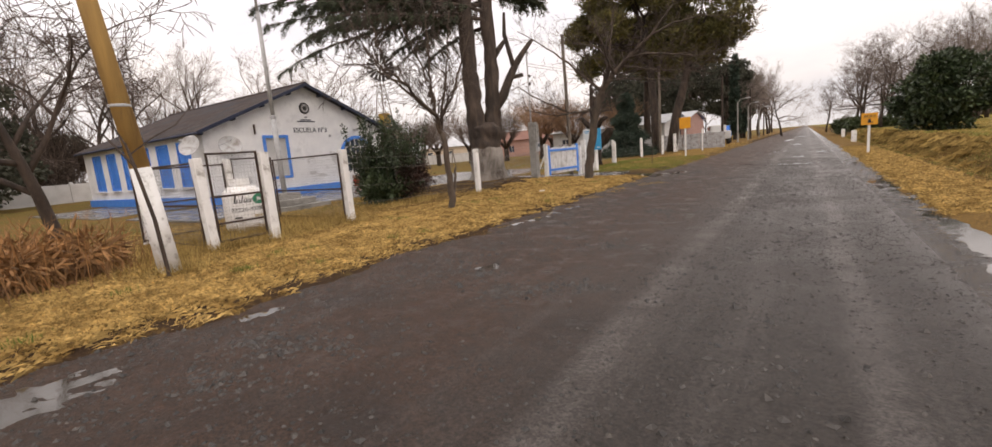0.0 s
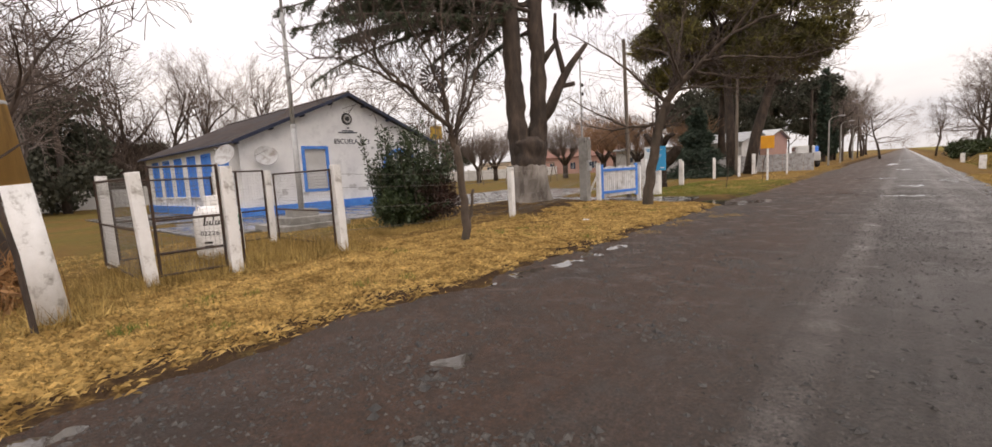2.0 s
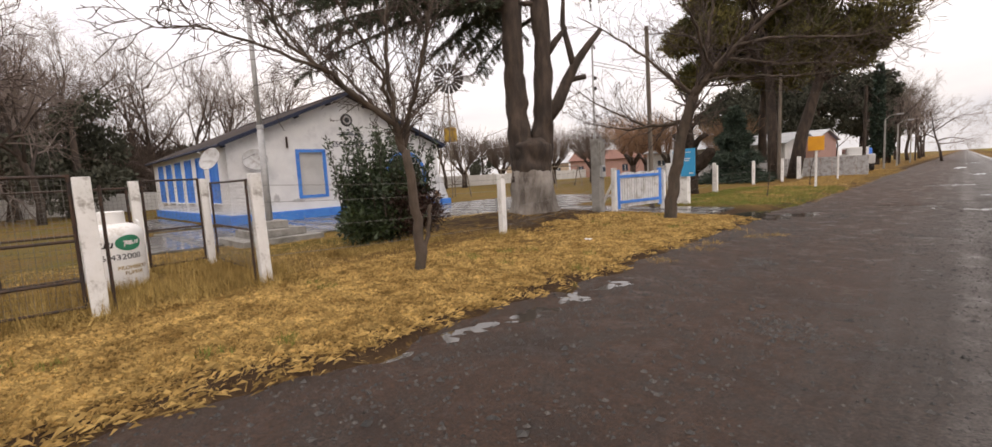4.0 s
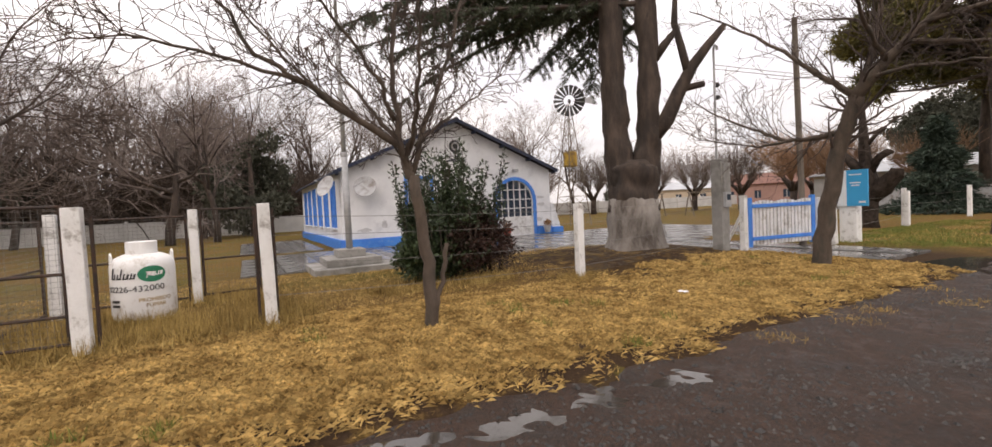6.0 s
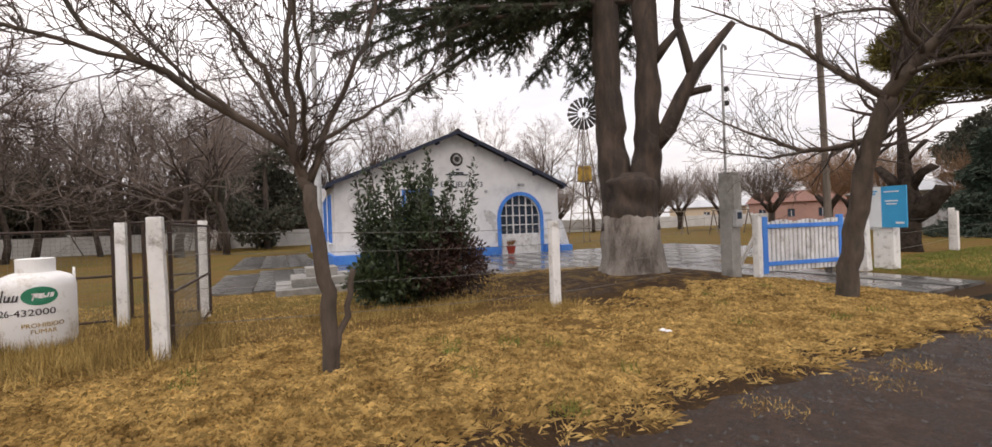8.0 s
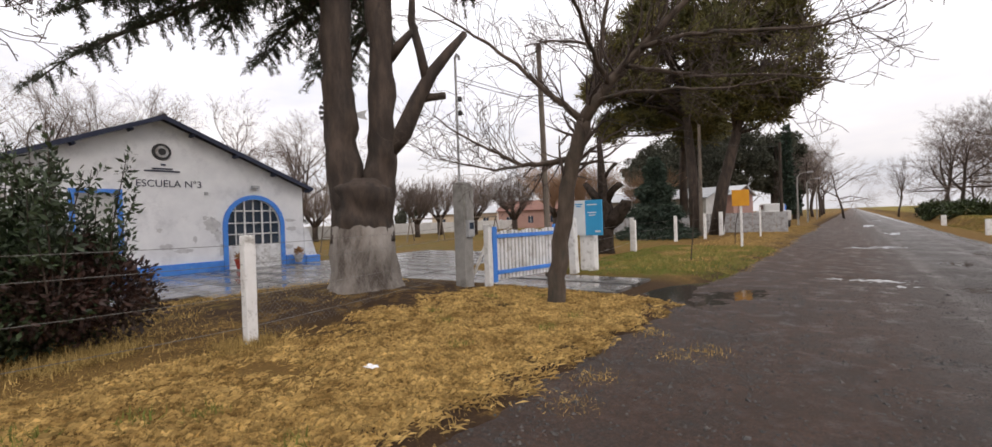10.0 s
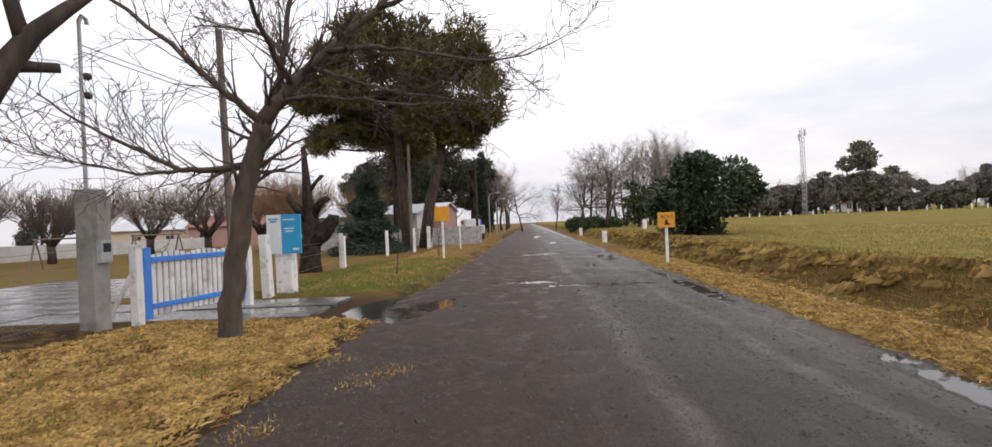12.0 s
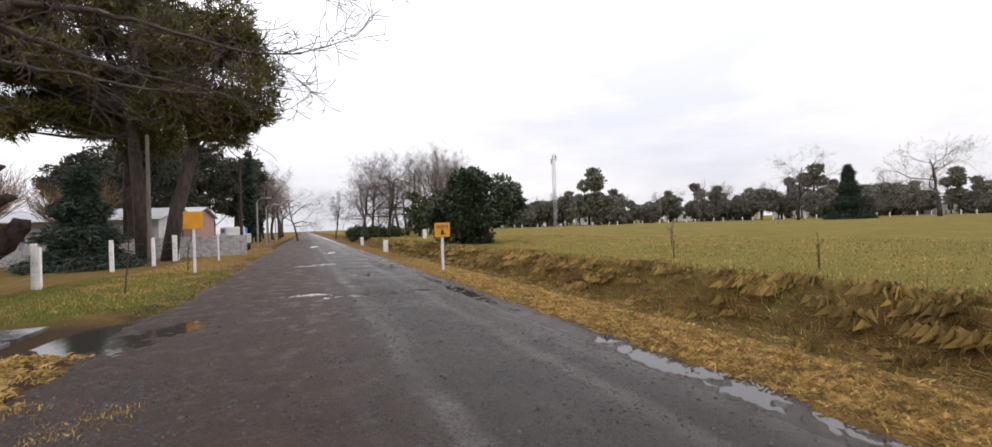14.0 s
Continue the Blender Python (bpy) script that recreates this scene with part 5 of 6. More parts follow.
# young bare tree on the verge
limbed_tree("young_tree", (-6.84, 8.56, G(-6.84, 8.56)), "young bare roadside tree with wide thin branches",
            [([(0, 0, -0.1), (0, -0.02, 0.5), (0.01, -0.06, 1.0), (0, -0.14, 1.75)], 0.085, 0.062),
             ([(0, -0.14, 1.7), (0.02, -0.3, 2.1), (0.05, -0.97, 2.5), (0.1, -1.29, 2.71), (0.1, -1.72, 2.95), (0.15, -1.95, 3.4), (0.2, -2.15, 4.0)], 0.052, 0.009),
             ([(0.1, -1.29, 2.71), (0.2, -2.06, 2.86), (0.25, -2.65, 2.96), (0.3, -3.05, 2.86)], 0.024, 0.005),
             ([(0, -0.14, 1.7), (-0.03, -0.27, 2.1), (-0.05, -0.32, 2.6), (-0.05, -0.29, 3.2), (-0.1, -0.22, 3.9), (-0.1, -0.2, 4.8)], 0.056, 0.009),
             ([(-0.02, -0.14, 1.8), (-0.1, 0.1, 2.55), (-0.15, 0.43, 3.2), (-0.2, 0.67, 3.95), (-0.2, 0.8, 4.6)], 0.038, 0.008),
             ([(-0.05, -0.32, 2.4), (0.1, -0.5, 2.8), (0.15, -0.92, 3.3), (0.2, -1.2, 3.7), (0.2, -1.5, 4.3)], 0.03, 0.006),
             ([(0, -0.1, 2.1), (-0.2, 0.4, 2.5), (-0.3, 0.86, 2.8), (-0.3, 1.2, 3.1)], 0.024, 0.005),
             ([(-0.03, -0.25, 2.1), (-0.6, -0.5, 2.7), (-1.1, -0.8, 3.3), (-1.5, -0.9, 4.0)], 0.03, 0.006),
             ([(0, -0.2, 2.0), (0.5, -0.2, 2.6), (0.9, -0.3, 3.3), (1.2, -0.2, 4.0)], 0.03, 0.006),
             ([(0.03, -0.75, 2.4), (-0.3, -1.3, 2.9), (-0.5, -1.8, 3.6), (-0.6, -2.1, 4.3)], 0.024, 0.005),
             ([(0.02, 0.04, 0.2), (0.02, 0.14, 0.5), (0.02, 0.22, 0.95)], 0.035, 0.028)], TWIGS, 5, M_BARK2, M_TWIG, 2, 0.62)
# leaning bare tree beside the gate
limbed_tree("leaning_tree", (-6.74, 16.54, G(-6.74, 16.54)), "leaning bare tree with spreading crown beside the gate",
            [([(0, 0, -0.15), (0.12, 0, 0.7), (0.24, 0, 1.44), (0.47, 0, 2.5), (0.7, 0, 3.15)], 0.17, 0.125),
             ([(0.68, 0, 3.1), (1.14, 0, 3.6), (1.67, 0.05, 4.1), (2.44, 0.1, 4.7), (3.1, 0.2, 5.5)], 0.125, 0.02),
             ([(0.55, 0, 2.85), (0.75, 0.2, 3.5), (0.9, 0.3, 4.2), (1.0, 0.4, 5.2), (1.1, 0.5, 6.0)], 0.09, 0.015),
             ([(0.42, 0, 2.5), (0.0, -0.05, 2.45), (-0.5, -0.1, 2.48), (-1.08, -0.1, 2.74), (-1.85, -0.15, 3.15), (-2.6, -0.2, 3.7)], 0.065, 0.012),
             ([(-0.5, -0.1, 2.48), (-0.9, -0.4, 2.4), (-1.4, -0.7, 2.55), (-2.0, -0.9, 2.7)], 0.03, 0.007),
             ([(0.7, 0, 3.1), (0.3, -0.2, 3.5), (-0.1, -0.4, 3.95), (-1.0, -0.7, 4.8), (-2.0, -1.0, 5.5)], 0.07, 0.012),
             ([(0.95, 0, 3.38), (1.5, -0.2, 3.4), (2.04, -0.3, 3.3), (3.0, -0.4, 3.12), (3.6, -0.5, 3.1)], 0.042, 0.008),
             ([(1.67, 0.05, 4.1), (2.3, 0, 4.1), (2.92, -0.05, 4.0), (3.9, -0.1, 3.75), (4.6, -0.1, 3.8)], 0.05, 0.008),
             ([(1.45, 0, 3.85), (2.0, 0.3, 3.7), (2.6, 0.5, 3.55), (3.5, 0.7, 3.45), (4.2, 0.8, 3.2)], 0.045, 0.008),
             ([(2.44, 0.1, 4.7), (3.2, 0.0, 4.9), (4.1, -0.2, 4.9), (5.0, -0.4, 4.6)], 0.045, 0.008),
             ([(1.14, 0, 3.6), (1.2, -0.8, 4.1), (1.3, -1.6, 4.6), (1.3, -2.4, 5.0)], 0.05, 0.01),
             ([(0.9, 0.3, 4.2), (0.4, 0.8, 4.7), (-0.5, 1.2, 5.1), (-1.4, 1.5, 5.3)], 0.045, 0.01)], TWIGS, 8, M_BARK2, M_TWIG, 2, 0.85)

# ---- evergreen shrub inside the fence ----
shrub = thing("evergreen_shrub", (-10.75, 10.5, 0.04), "dense dark evergreen shrub with reddish flank and upright shoots", "shrub")
rng = random.Random(8)
part("stems", tubes([([(0, 0, -0.1), (rng.uniform(-.35, .35), rng.uniform(-.35, .35), 0.7), (rng.uniform(-.6, .6), rng.uniform(-.6, .6), 1.5)], [0.04, 0.03, 0.01], 5) for _ in range(9)]), M_BARK, shrub)
part("foliage", leaf_cloud(rng, [(0, -0.15, 0.7, 1.05, 1.1, 0.75), (-0.2, -0.4, 1.1, 0.7, 0.7, 0.6), (0.2, -0.8, 0.55, 0.75, 0.6, 0.55), (0, -0.05, 0.95, 0.8, 0.85, 0.75)], 19000, 0.095, 0.3, 0.4, 0.42), M_SHRUB, shrub, "dark glossy leaves")
part("reddish_foliage", leaf_cloud(rng, [(0.3, 0.65, 0.72, 0.75, 0.75, 0.72), (0.15, 0.35, 1.2, 0.6, 0.6, 0.5), (0.55, 0.1, 0.8, 0.55, 0.6, 0.6)], 8500, 0.09, 0.3, 0.4, 0.4), M_SHRUB_RED, shrub, "reddish brown leaves")
shoots, rods = [], []
for _ in range(40):
    a, r = rng.uniform(0, 6.28), rng.uniform(0, 0.95)
    x, y = r * math.cos(a), -0.1 + r * math.sin(a) * 1.15
    h = rng.uniform(1.75, 3.05) * (1 - 0.16 * r)
    dx, dy = 0.18 * x + rng.gauss(0, 0.08), 0.18 * y + rng.gauss(0, 0.08)
    rods.append(([(x, y, 0.7), (x + dx * 0.5, y + dy * 0.5, 0.7 + (h - 0.7) * 0.6), (x + dx, y + dy, h)], [0.014, 0.01, 0.004], 4))
    n = int((h - 1.1) / 0.11)
    for k in range(n):
        q = (k + 1) / n
        w = 0.15 * (1.1 - 0.75 * q) * rng.uniform(0.6, 1.25)
        shoots.append((x + dx * q + 0.03 * rng.gauss(0, 1), y + dy * q + 0.03 * rng.gauss(0, 1), 1.1 + (h - 1.1) * q, w, w, 0.09))
for rod in rods:
    part("shoot_rod", tubes([rod]), M_BARK, shrub)
part("shoot_crown", leaf_cloud(rng, shoots, 8500, 0.095, 0.6, 0.25, 0.38), M_SHRUB, shrub, "upright leafy shoots")

# ---- umbrella pines, fir, dead stump along the road ----


def crown_blobs(rng, cx, cy, cz, rx, ry, rz, n, s):
    out = []
    for _ in range(n):
        d = Vector((rng.gauss(0, 1), rng.gauss(0, 1), rng.gauss(0, 0.9))).normalized() * rng.uniform(0.45, 1) ** 0.6
        k = s * rng.uniform(0.6, 1.3)
        out.append((cx + d.x * rx, cy + d.y * ry, cz + d.z * rz, k, k, k * 0.62))
    return out


def pine(seed, at, label, trunk, blobs, leaves, size=0.5):
    rng = random.Random(seed)
    t = thing("pine_tree", at, label, "tree", "umbrella pines by the road")
    segs = [trunk]
    top = Vector(trunk[0][-1])
    mid = Vector(trunk[0][-2])
    for b in blobs[::2]:
        e = Vector(b[:3])
        s = mid.lerp(top, rng.random())
        m = s.lerp(e, 0.5) + Vector((0, 0, -0.3))
        segs.append(([s, m, e], [0.13, 0.09, 0.03], 5))
    part("trunk", tubes(segs), M_BARK, t, soft=True)
    cs = []
    for b in blobs:
        for _ in range(int(leaves / len(blobs))):
            d = Vector((rng.gauss(0, 1), rng.gauss(0, 1), rng.gauss(0, 1))).normalized()
            q = rng.uniform(0.55, 1.05)
            cs.append(((b[0] + d.x * b[3] * q, b[1] + d.y * b[4] * q, b[2] + d.z * b[5] * q), d * 0.7 + Vector((0, 0, 0.5))))
    part("crown", tufts(rng, cs, size, 7), M_PINE, t, "olive green needle crown")
    return t


rng = random.Random(31)
pine(1, (-9.9, 43.5, 0.1), "tall umbrella pine with a leaning dark trunk", ([(0, 0, -0.2), (0.5, 0, 3.0), (1.4, 0.2, 6.5), (2.2, 0.3, 10.5)], [0.45, 0.38, 0.3, 0.16], 10),
     crown_blobs(rng, 1.9, 0, 12.0, 3.9, 4.2, 4.4, 34, 1.35) + crown_blobs(rng, 3.2, 0, 8.8, 2.2, 2.5, 1.3, 9, 1.0), 4600)
pine(2, (-11.2, 43.8, 0.1), "tall umbrella pine with an upright dark trunk", ([(0, 0, -0.2), (-0.1, 0, 3.5), (-0.4, 0.2, 7.5), (-0.9, 0.3, 12)], [0.4, 0.34, 0.28, 0.14], 10),
     crown_blobs(rng, -1.6, 0, 12.6, 4.2, 4.4, 4.6, 36, 1.4) + crown_blobs(rng, -5.2, 0, 9.8, 2.6, 2.6, 2.6, 16, 1.1), 5000)
pine(3, (-14.5, 53, 0.1), "dark pine standing behind the roadside pines", ([(0, 0, -0.2), (0, 0, 5), (0.2, 0, 9), (0.3, 0, 13)], [0.4, 0.34, 0.28, 0.14], 8),
     crown_blobs(rng, 0, 0, 11.5, 5.0, 4.5, 3.6, 26, 1.5), 3500)
concrete_post(-9.35, 42.6, 1.55, 0.22, label="whitewashed post before the pines")
tp = thing("utility_pole", (-10.3, 41.5, 0.1), "weathered timber utility pole among the pines", "pole")
part("shaft", tubes([tube((0, 0, -0.2), (0.05, 0, 7.2), 0.13, 0.09, 10)]), M_TIMBER, tp)
for x, y, h in ((-6.9, 52, 6.8), (-7.2, 84, 7.5), (-7.2, 112, 7.5)):
    tp = thing("utility_pole", (x, y, 0.1), "dark timber utility pole beside the road", "pole", "roadside poles")
    part("shaft", tubes([tube((0, 0, -0.2), (0, 0, h), 0.13, 0.1, 8)]), M_BARK, tp)
tp = thing("utility_pole", (-9.0, 20.2, 0.1), "slim dark timber pole behind the leaning tree", "pole")
part("shaft", tubes([tube((0, 0, -0.2), (-0.12, 0.0, 6.2), 0.085, 0.07, 8)]), M_TIMBER, tp)
for x, y in ((-6.6, 62), (-6.6, 74), (-6.6, 92)):
    t = thing("street_lamp", (x, y, 0.1), "grey street lamp with a short arm", "street lamp", "street lamps")
    part("post", tubes([tube((0, 0, -0.1), (0, 0, 4.6), 0.09, 0.06, 8), ([(0, 0, 4.55), (0.3, 0, 4.9), (0.9, 0, 5.0)], [0.05, 0.04, 0.04], 6)]), M_CONC, t)
    part("lamp_head", box((1.05, 0, 4.98), (0.5, 0.2, 0.12), bevel=0.03), M_STEEL, t)

fir = thing("fir_tree", (-12.3, 38.8, 0.1), "small dark green fir tree inside the garden fence", "tree")
rng = random.Random(12)
part("trunk", tubes([tube((0, 0, -0.1), (0, 0, 4.6), 0.12, 0.02, 7)]), M_BARK, fir)
cs = []
for _ in range(2600):
    h = 4.7 * rng.random() ** 1.4
    r = (2.3 * (1 - h / 5.0)) * rng.uniform(0.35, 1.05) * (0.85 + 0.25 * math.sin(h * 5))
    a = rng.uniform(0, 6.28)
    cs.append(((r * math.cos(a), r * math.sin(a), h + 0.25 - 0.12 * r), (math.cos(a), math.sin(a), -0.15)))
part("needles", tufts(rng, cs, 0.34, 6), M_FIR, fir, "dark needled branches")

stump = thing("pollarded_stump", (-10.45, 26.95, 0.1), "old dark hollow trunk with lopped limbs", "tree")
v, f = tubes([([(0, 0, -0.2), (0.0, 0, 0.4), (0.05, 0, 1.2), (0.1, 0, 2.0), (0.0, 0, 3.0), (-0.1, 0, 5.1)], [0.6, 0.48, 0.44, 0.42, 0.28, 0.22], 16),
              ([(0.1, 0, 1.2), (0.7, 0.1, 1.6), (1.15, 0.1, 2.1), (1.2, 0.1, 2.3)], [0.36, 0.34, 0.28, 0.2], 12),
              ([(0, 0, 2.0), (-0.5, 0, 2.6), (-0.9, 0, 3.1)], [0.25, 0.2, 0.12], 9), ([(0.1, 0, 2.2), (0.6, 0, 2.8), (1.0, 0, 3.0)], [0.22, 0.16, 0.1], 9),
              ([(-0.05, 0, 3.2), (0.4, 0, 3.6), (0.7, 0, 3.9)], [0.15, 0.12, 0.08], 8)])
part("trunk", (gnarl(v, 0.22, 2.9), f), M_OLD, stump, soft=True)
stump.scale = (0.78, 0.78, 0.92)
for x, y, h, s in ((-6.72, 25.3, 2.5, 2), (-6.8, 33.0, 2.3, 3), (10.3, 23.4, 0.7, 4), (6.1, 15.3, 0.62, 7), (5.95, 18.6, 0.85, 8)):
    z = G(x, y)
    out = []
    rg = random.Random(s)
    grow(rg, (0, 0, -0.05), (0, 0, 1), h, 0.022 if h > 1 else 0.018, 0, [(5, 30, 0.3, 0.1, 0.05), (2, 30, 0.5, 0.1, 0.1), (0, 0, 0, 0, 0.1)], out)
    t = thing("sapling", (x, y, z), "thin bare newly planted sapling", "sapling", "planted saplings")
    part("stem", tubes([b[:3] for b in out]), M_BARK, t)
stem = thing("thin_stem", (-6.98, 2.66, G(-6.98, 2.66)), "thin dark leaning stem on the verge", "sapling")
part("stem", tubes([([(0, 0, -0.1), (-0.03, -0.04, 0.8), (-0.1, -0.12, 1.5), (-0.14, -0.16, 1.8)], [0.03, 0.026, 0.022, 0.016], 6), ([(-0.1, -0.12, 1.5), (-0.3, -0.3, 1.9), (-0.5, -0.5, 2.15)], [0.016, 0.012, 0.005], 4), ([(-0.12, -0.14, 1.65), (0.0, 0.1, 1.85), (0.1, 0.35, 2.0), (0.15, 0.6, 2.3)], [0.014, 0.012, 0.009, 0.004], 4), ([(-0.14, -0.16, 1.78), (-0.2, -0.3, 2.2), (-0.2, -0.5, 2.6)], [0.014, 0.009, 0.004], 4)]), M_BARK, stem)

# ---- small bare tree and rusty weeds beside the utility pole ----
bare_tree(41, (-11.6, 2.7, 0.1), 3.9, 0.13, "spreading bare tree inside the fence", spec=SPREAD, lean=(0.05, -0.1), fat=1.6)
rng = random.Random(17)


def weed_mesh(rng, n, spread, h):
    segs = []
    for _ in range(n):
        x, y = rng.gauss(0, spread), rng.gauss(0, spread)
        hh = h * rng.uniform(0.4, 1.2)
        a = rng.uniform(0, 6.28)
        k = rng.uniform(0.1, 0.6)
        segs.append(([(x, y, -0.05), (x + k * 0.3 * math.cos(a), y + k * 0.3 * math.sin(a), hh * 0.6), (x + k * math.cos(a), y + k * math.sin(a), hh * (1 - 0.5 * k))], [0.006, 0.005, 0.002], 3))
    return tubes(segs)


for x, y in ((-8.3, 1.5), (-8.9, 0.6), (-8.0, 0.3), (-9.4, 1.8), (-8.6, 2.3), (-9.3, -0.4)):
    t = thing("weed_clump", (x, y, G(x, y)), "rust-brown withered tall weeds by the fence", "weeds", "withered weed clumps")
    part("stalk_tuft", weed_mesh(rng, 90, 0.4, 0.95), M_REED, t)
    part("withered_foliage", leaf_cloud(rng, [(0, 0, 0.32, 0.6, 0.6, 0.42)], 500, 0.26, -0.5, 0.2, 0.14), M_REED, t)

# ---- woods behind and left of the school ----
WOODS = "bare winter trees behind the school"
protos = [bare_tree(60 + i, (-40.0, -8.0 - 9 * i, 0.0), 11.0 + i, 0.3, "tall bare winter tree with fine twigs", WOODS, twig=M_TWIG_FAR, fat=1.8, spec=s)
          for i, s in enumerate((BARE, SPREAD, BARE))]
rng = random.Random(77)
for i in range(62):
    if i < 40:
        x, y = rng.uniform(-62, -29), rng.uniform(-48, 5)
        if x > -36 and y > -4:
            x -= 12
    elif i < 52:
        x, y = rng.uniform(-78, -54), rng.uniform(2, 40)
    else:
        x, y = rng.uniform(-30, -19), rng.uniform(-30, -6)
    s = rng.uniform(0.6, 0.92)
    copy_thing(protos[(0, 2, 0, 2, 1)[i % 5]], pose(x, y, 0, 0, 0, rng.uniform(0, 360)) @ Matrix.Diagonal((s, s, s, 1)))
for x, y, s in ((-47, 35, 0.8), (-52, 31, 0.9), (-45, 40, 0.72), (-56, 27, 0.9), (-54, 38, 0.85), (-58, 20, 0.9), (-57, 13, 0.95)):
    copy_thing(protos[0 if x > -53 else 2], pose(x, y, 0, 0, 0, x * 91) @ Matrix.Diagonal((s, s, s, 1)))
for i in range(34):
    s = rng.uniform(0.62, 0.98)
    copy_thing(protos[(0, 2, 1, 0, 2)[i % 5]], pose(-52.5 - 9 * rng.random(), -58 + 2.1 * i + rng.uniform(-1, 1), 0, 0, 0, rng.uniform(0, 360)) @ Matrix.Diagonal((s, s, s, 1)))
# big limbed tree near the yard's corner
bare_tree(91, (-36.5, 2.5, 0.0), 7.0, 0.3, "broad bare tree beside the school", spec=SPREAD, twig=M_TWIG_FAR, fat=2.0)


def evergreen(seed, at, blobs, n, size, mat, label, group, trunk=0.25):
    rng = random.Random(seed)
    t = thing("evergreen_tree", at, label, "tree", group)
    top = max(b[2] for b in blobs)
    part("trunk", tubes([tube((0, 0, -0.2), (0, 0, top), trunk, trunk * 0.4, 7)]), M_BARK, t)
    part("crown", leaf_cloud(rng, blobs, n, size, 0.2, 0.5, 0.6), mat, t)
    return t


rng = random.Random(5)
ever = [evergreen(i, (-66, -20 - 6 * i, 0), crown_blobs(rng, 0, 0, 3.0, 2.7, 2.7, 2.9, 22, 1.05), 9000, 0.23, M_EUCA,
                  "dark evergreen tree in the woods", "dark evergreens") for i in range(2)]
for i in range(38):
    x, y = (rng.uniform(-74, -43), rng.uniform(-46, 9)) if i < 29 else (rng.uniform(-96, -80), rng.uniform(5, 80))
    s = rng.uniform(0.9, 1.4)
    copy_thing(ever[i % 2], pose(x, y, 0, 0, 0, rng.uniform(0, 360)) @ Matrix.Diagonal((s, s, s * 1.25, 1)))

brush = thing("brushwood", (-56, -60, 0), "tangled brown winter undergrowth in the woods", "undergrowth", "undergrowth of the woods")
out = []
for k in range(34):
    grow(rng, (rng.gauss(0, 1.3), rng.gauss(0, 1.3), -0.1), (rng.gauss(0, 0.3), rng.gauss(0, 0.3), 1), rng.uniform(2.6, 5.2), 0.05, 0, [(6, 32, 0.55, 0.06, 0.12), (4, 36, 0.55, 0.05, 0.16), (0, 0, 0, 0.04, 0.2)], out)
part("stem_tangle", tubes([(p, [max(q, 0.016) for q in r], 3) for p, r, n, l in out]), M_BRUSH, brush)
part("dead_leaves", leaf_cloud(rng, crown_blobs(rng, 0, 0, 1.8, 2.2, 2.2, 1.6, 14, 1.1), 4200, 0.26, 0.1, 0.3, 0.45), M_BRUSH, brush)
for i in range(52):
    x, y = -52.3 - 6.5 * rng.random(), -62 + 1.5 * i + rng.uniform(-0.6, 0.6)
    s = rng.uniform(0.75, 1.3)
    copy_thing(brush, pose(x, y, 0, 0, 0, rng.uniform(0, 360)) @ Matrix.Diagonal((s, s, s * rng.uniform(0.9, 1.35), 1)))

# ---- rear boundary wall, houses and pollards beyond the yard ----
wall = thing("boundary_wall", (-50, 30, 0), "low whitewashed boundary wall behind the school yard", "wall", kind="structure")
for i in range(28):
    y = -72 + i * 5.0
    part("wall_panel", box((0, y + 2.5, 0.7), (0.15, 4.9, 1.7), bevel=0.02), M_HOUSE, wall)
    part("wall_pier", box((0.02, y, 0.75), (0.28, 0.22, 1.9), bevel=0.02), M_HOUSE, wall)

POLL = "pollarded trees beyond the yard"


def pollard(seed, at, h, label, mat):
    rng = random.Random(seed)
    t = thing("pollarded_tree", at, label, "tree", POLL)
    segs, tw = [([(0, 0, -0.2), (0, 0, 0.8), (0.05, 0, 1.7)], [0.36, 0.3, 0.3], 9)], []
    for i in range(6):
        a = 6.28 * i / 6 + rng.uniform(-0.3, 0.3)
        e = Vector((math.cos(a) * 0.9, math.sin(a) * 0.9, rng.uniform(2.4, 3.0)))
        segs.append(([(0, 0, 1.5), e * 0.6 + Vector((0, 0, 0.7)), e], [0.2, 0.17, 0.12], 7))
        for _ in range(40):
            d = Vector((math.cos(a) * 0.5 + rng.gauss(0, 0.4), math.sin(a) * 0.5 + rng.gauss(0, 0.4), 1)).normalized()
            grow(rng, e, d, h * rng.uniform(0.3, 0.62), 0.022, 0, [(4, 28, 0.5, 0.06, 0.08), (0, 0, 0, 0.05, 0.1)], tw)
    part("trunk", tubes(segs), M_BARK, t, soft=True)
    part("shoot_crown", tubes([(p, [max(0.011, q) for q in r], 3) for p, r, n, l in tw]), mat, t)
    return t


pa = pollard(1, (-26, 50, 0), 7.0, "pollarded tree with rusty brown winter shoots", M_TWIG_RED)
pb = pollard(2, (-36.5, 50, 0), 6.4, "pollarded tree with grey brown winter shoots", M_TWIG_FAR)
for src, x, y, s in ((pa, -21.5, 49, 0.9), (pb, -31, 50, 1), (pa, -17.5, 52, 0.8), (pb, -42, 50, 1.0), (pb, -39.5, 44, 0.9), (pa, -28.5, 58, 1.0), (pb, -45, 43, 1.05), (pb, -46, 36, 0.9)):
    copy_thing(src, pose(x, y, 0, 0, 0, x * 31) @ Matrix.Diagonal((s, s, s, 1)))
for i in range(12):
    s = 0.5 + 0.03 * (i % 5)
    copy_thing(protos[(i + 1) % 3], pose(-62 + 6.5 * i, 96 + 7 * math.sin(i * 2.1), 0, 0, 0, i * 77) @ Matrix.Diagonal((s, s, s, 1)))


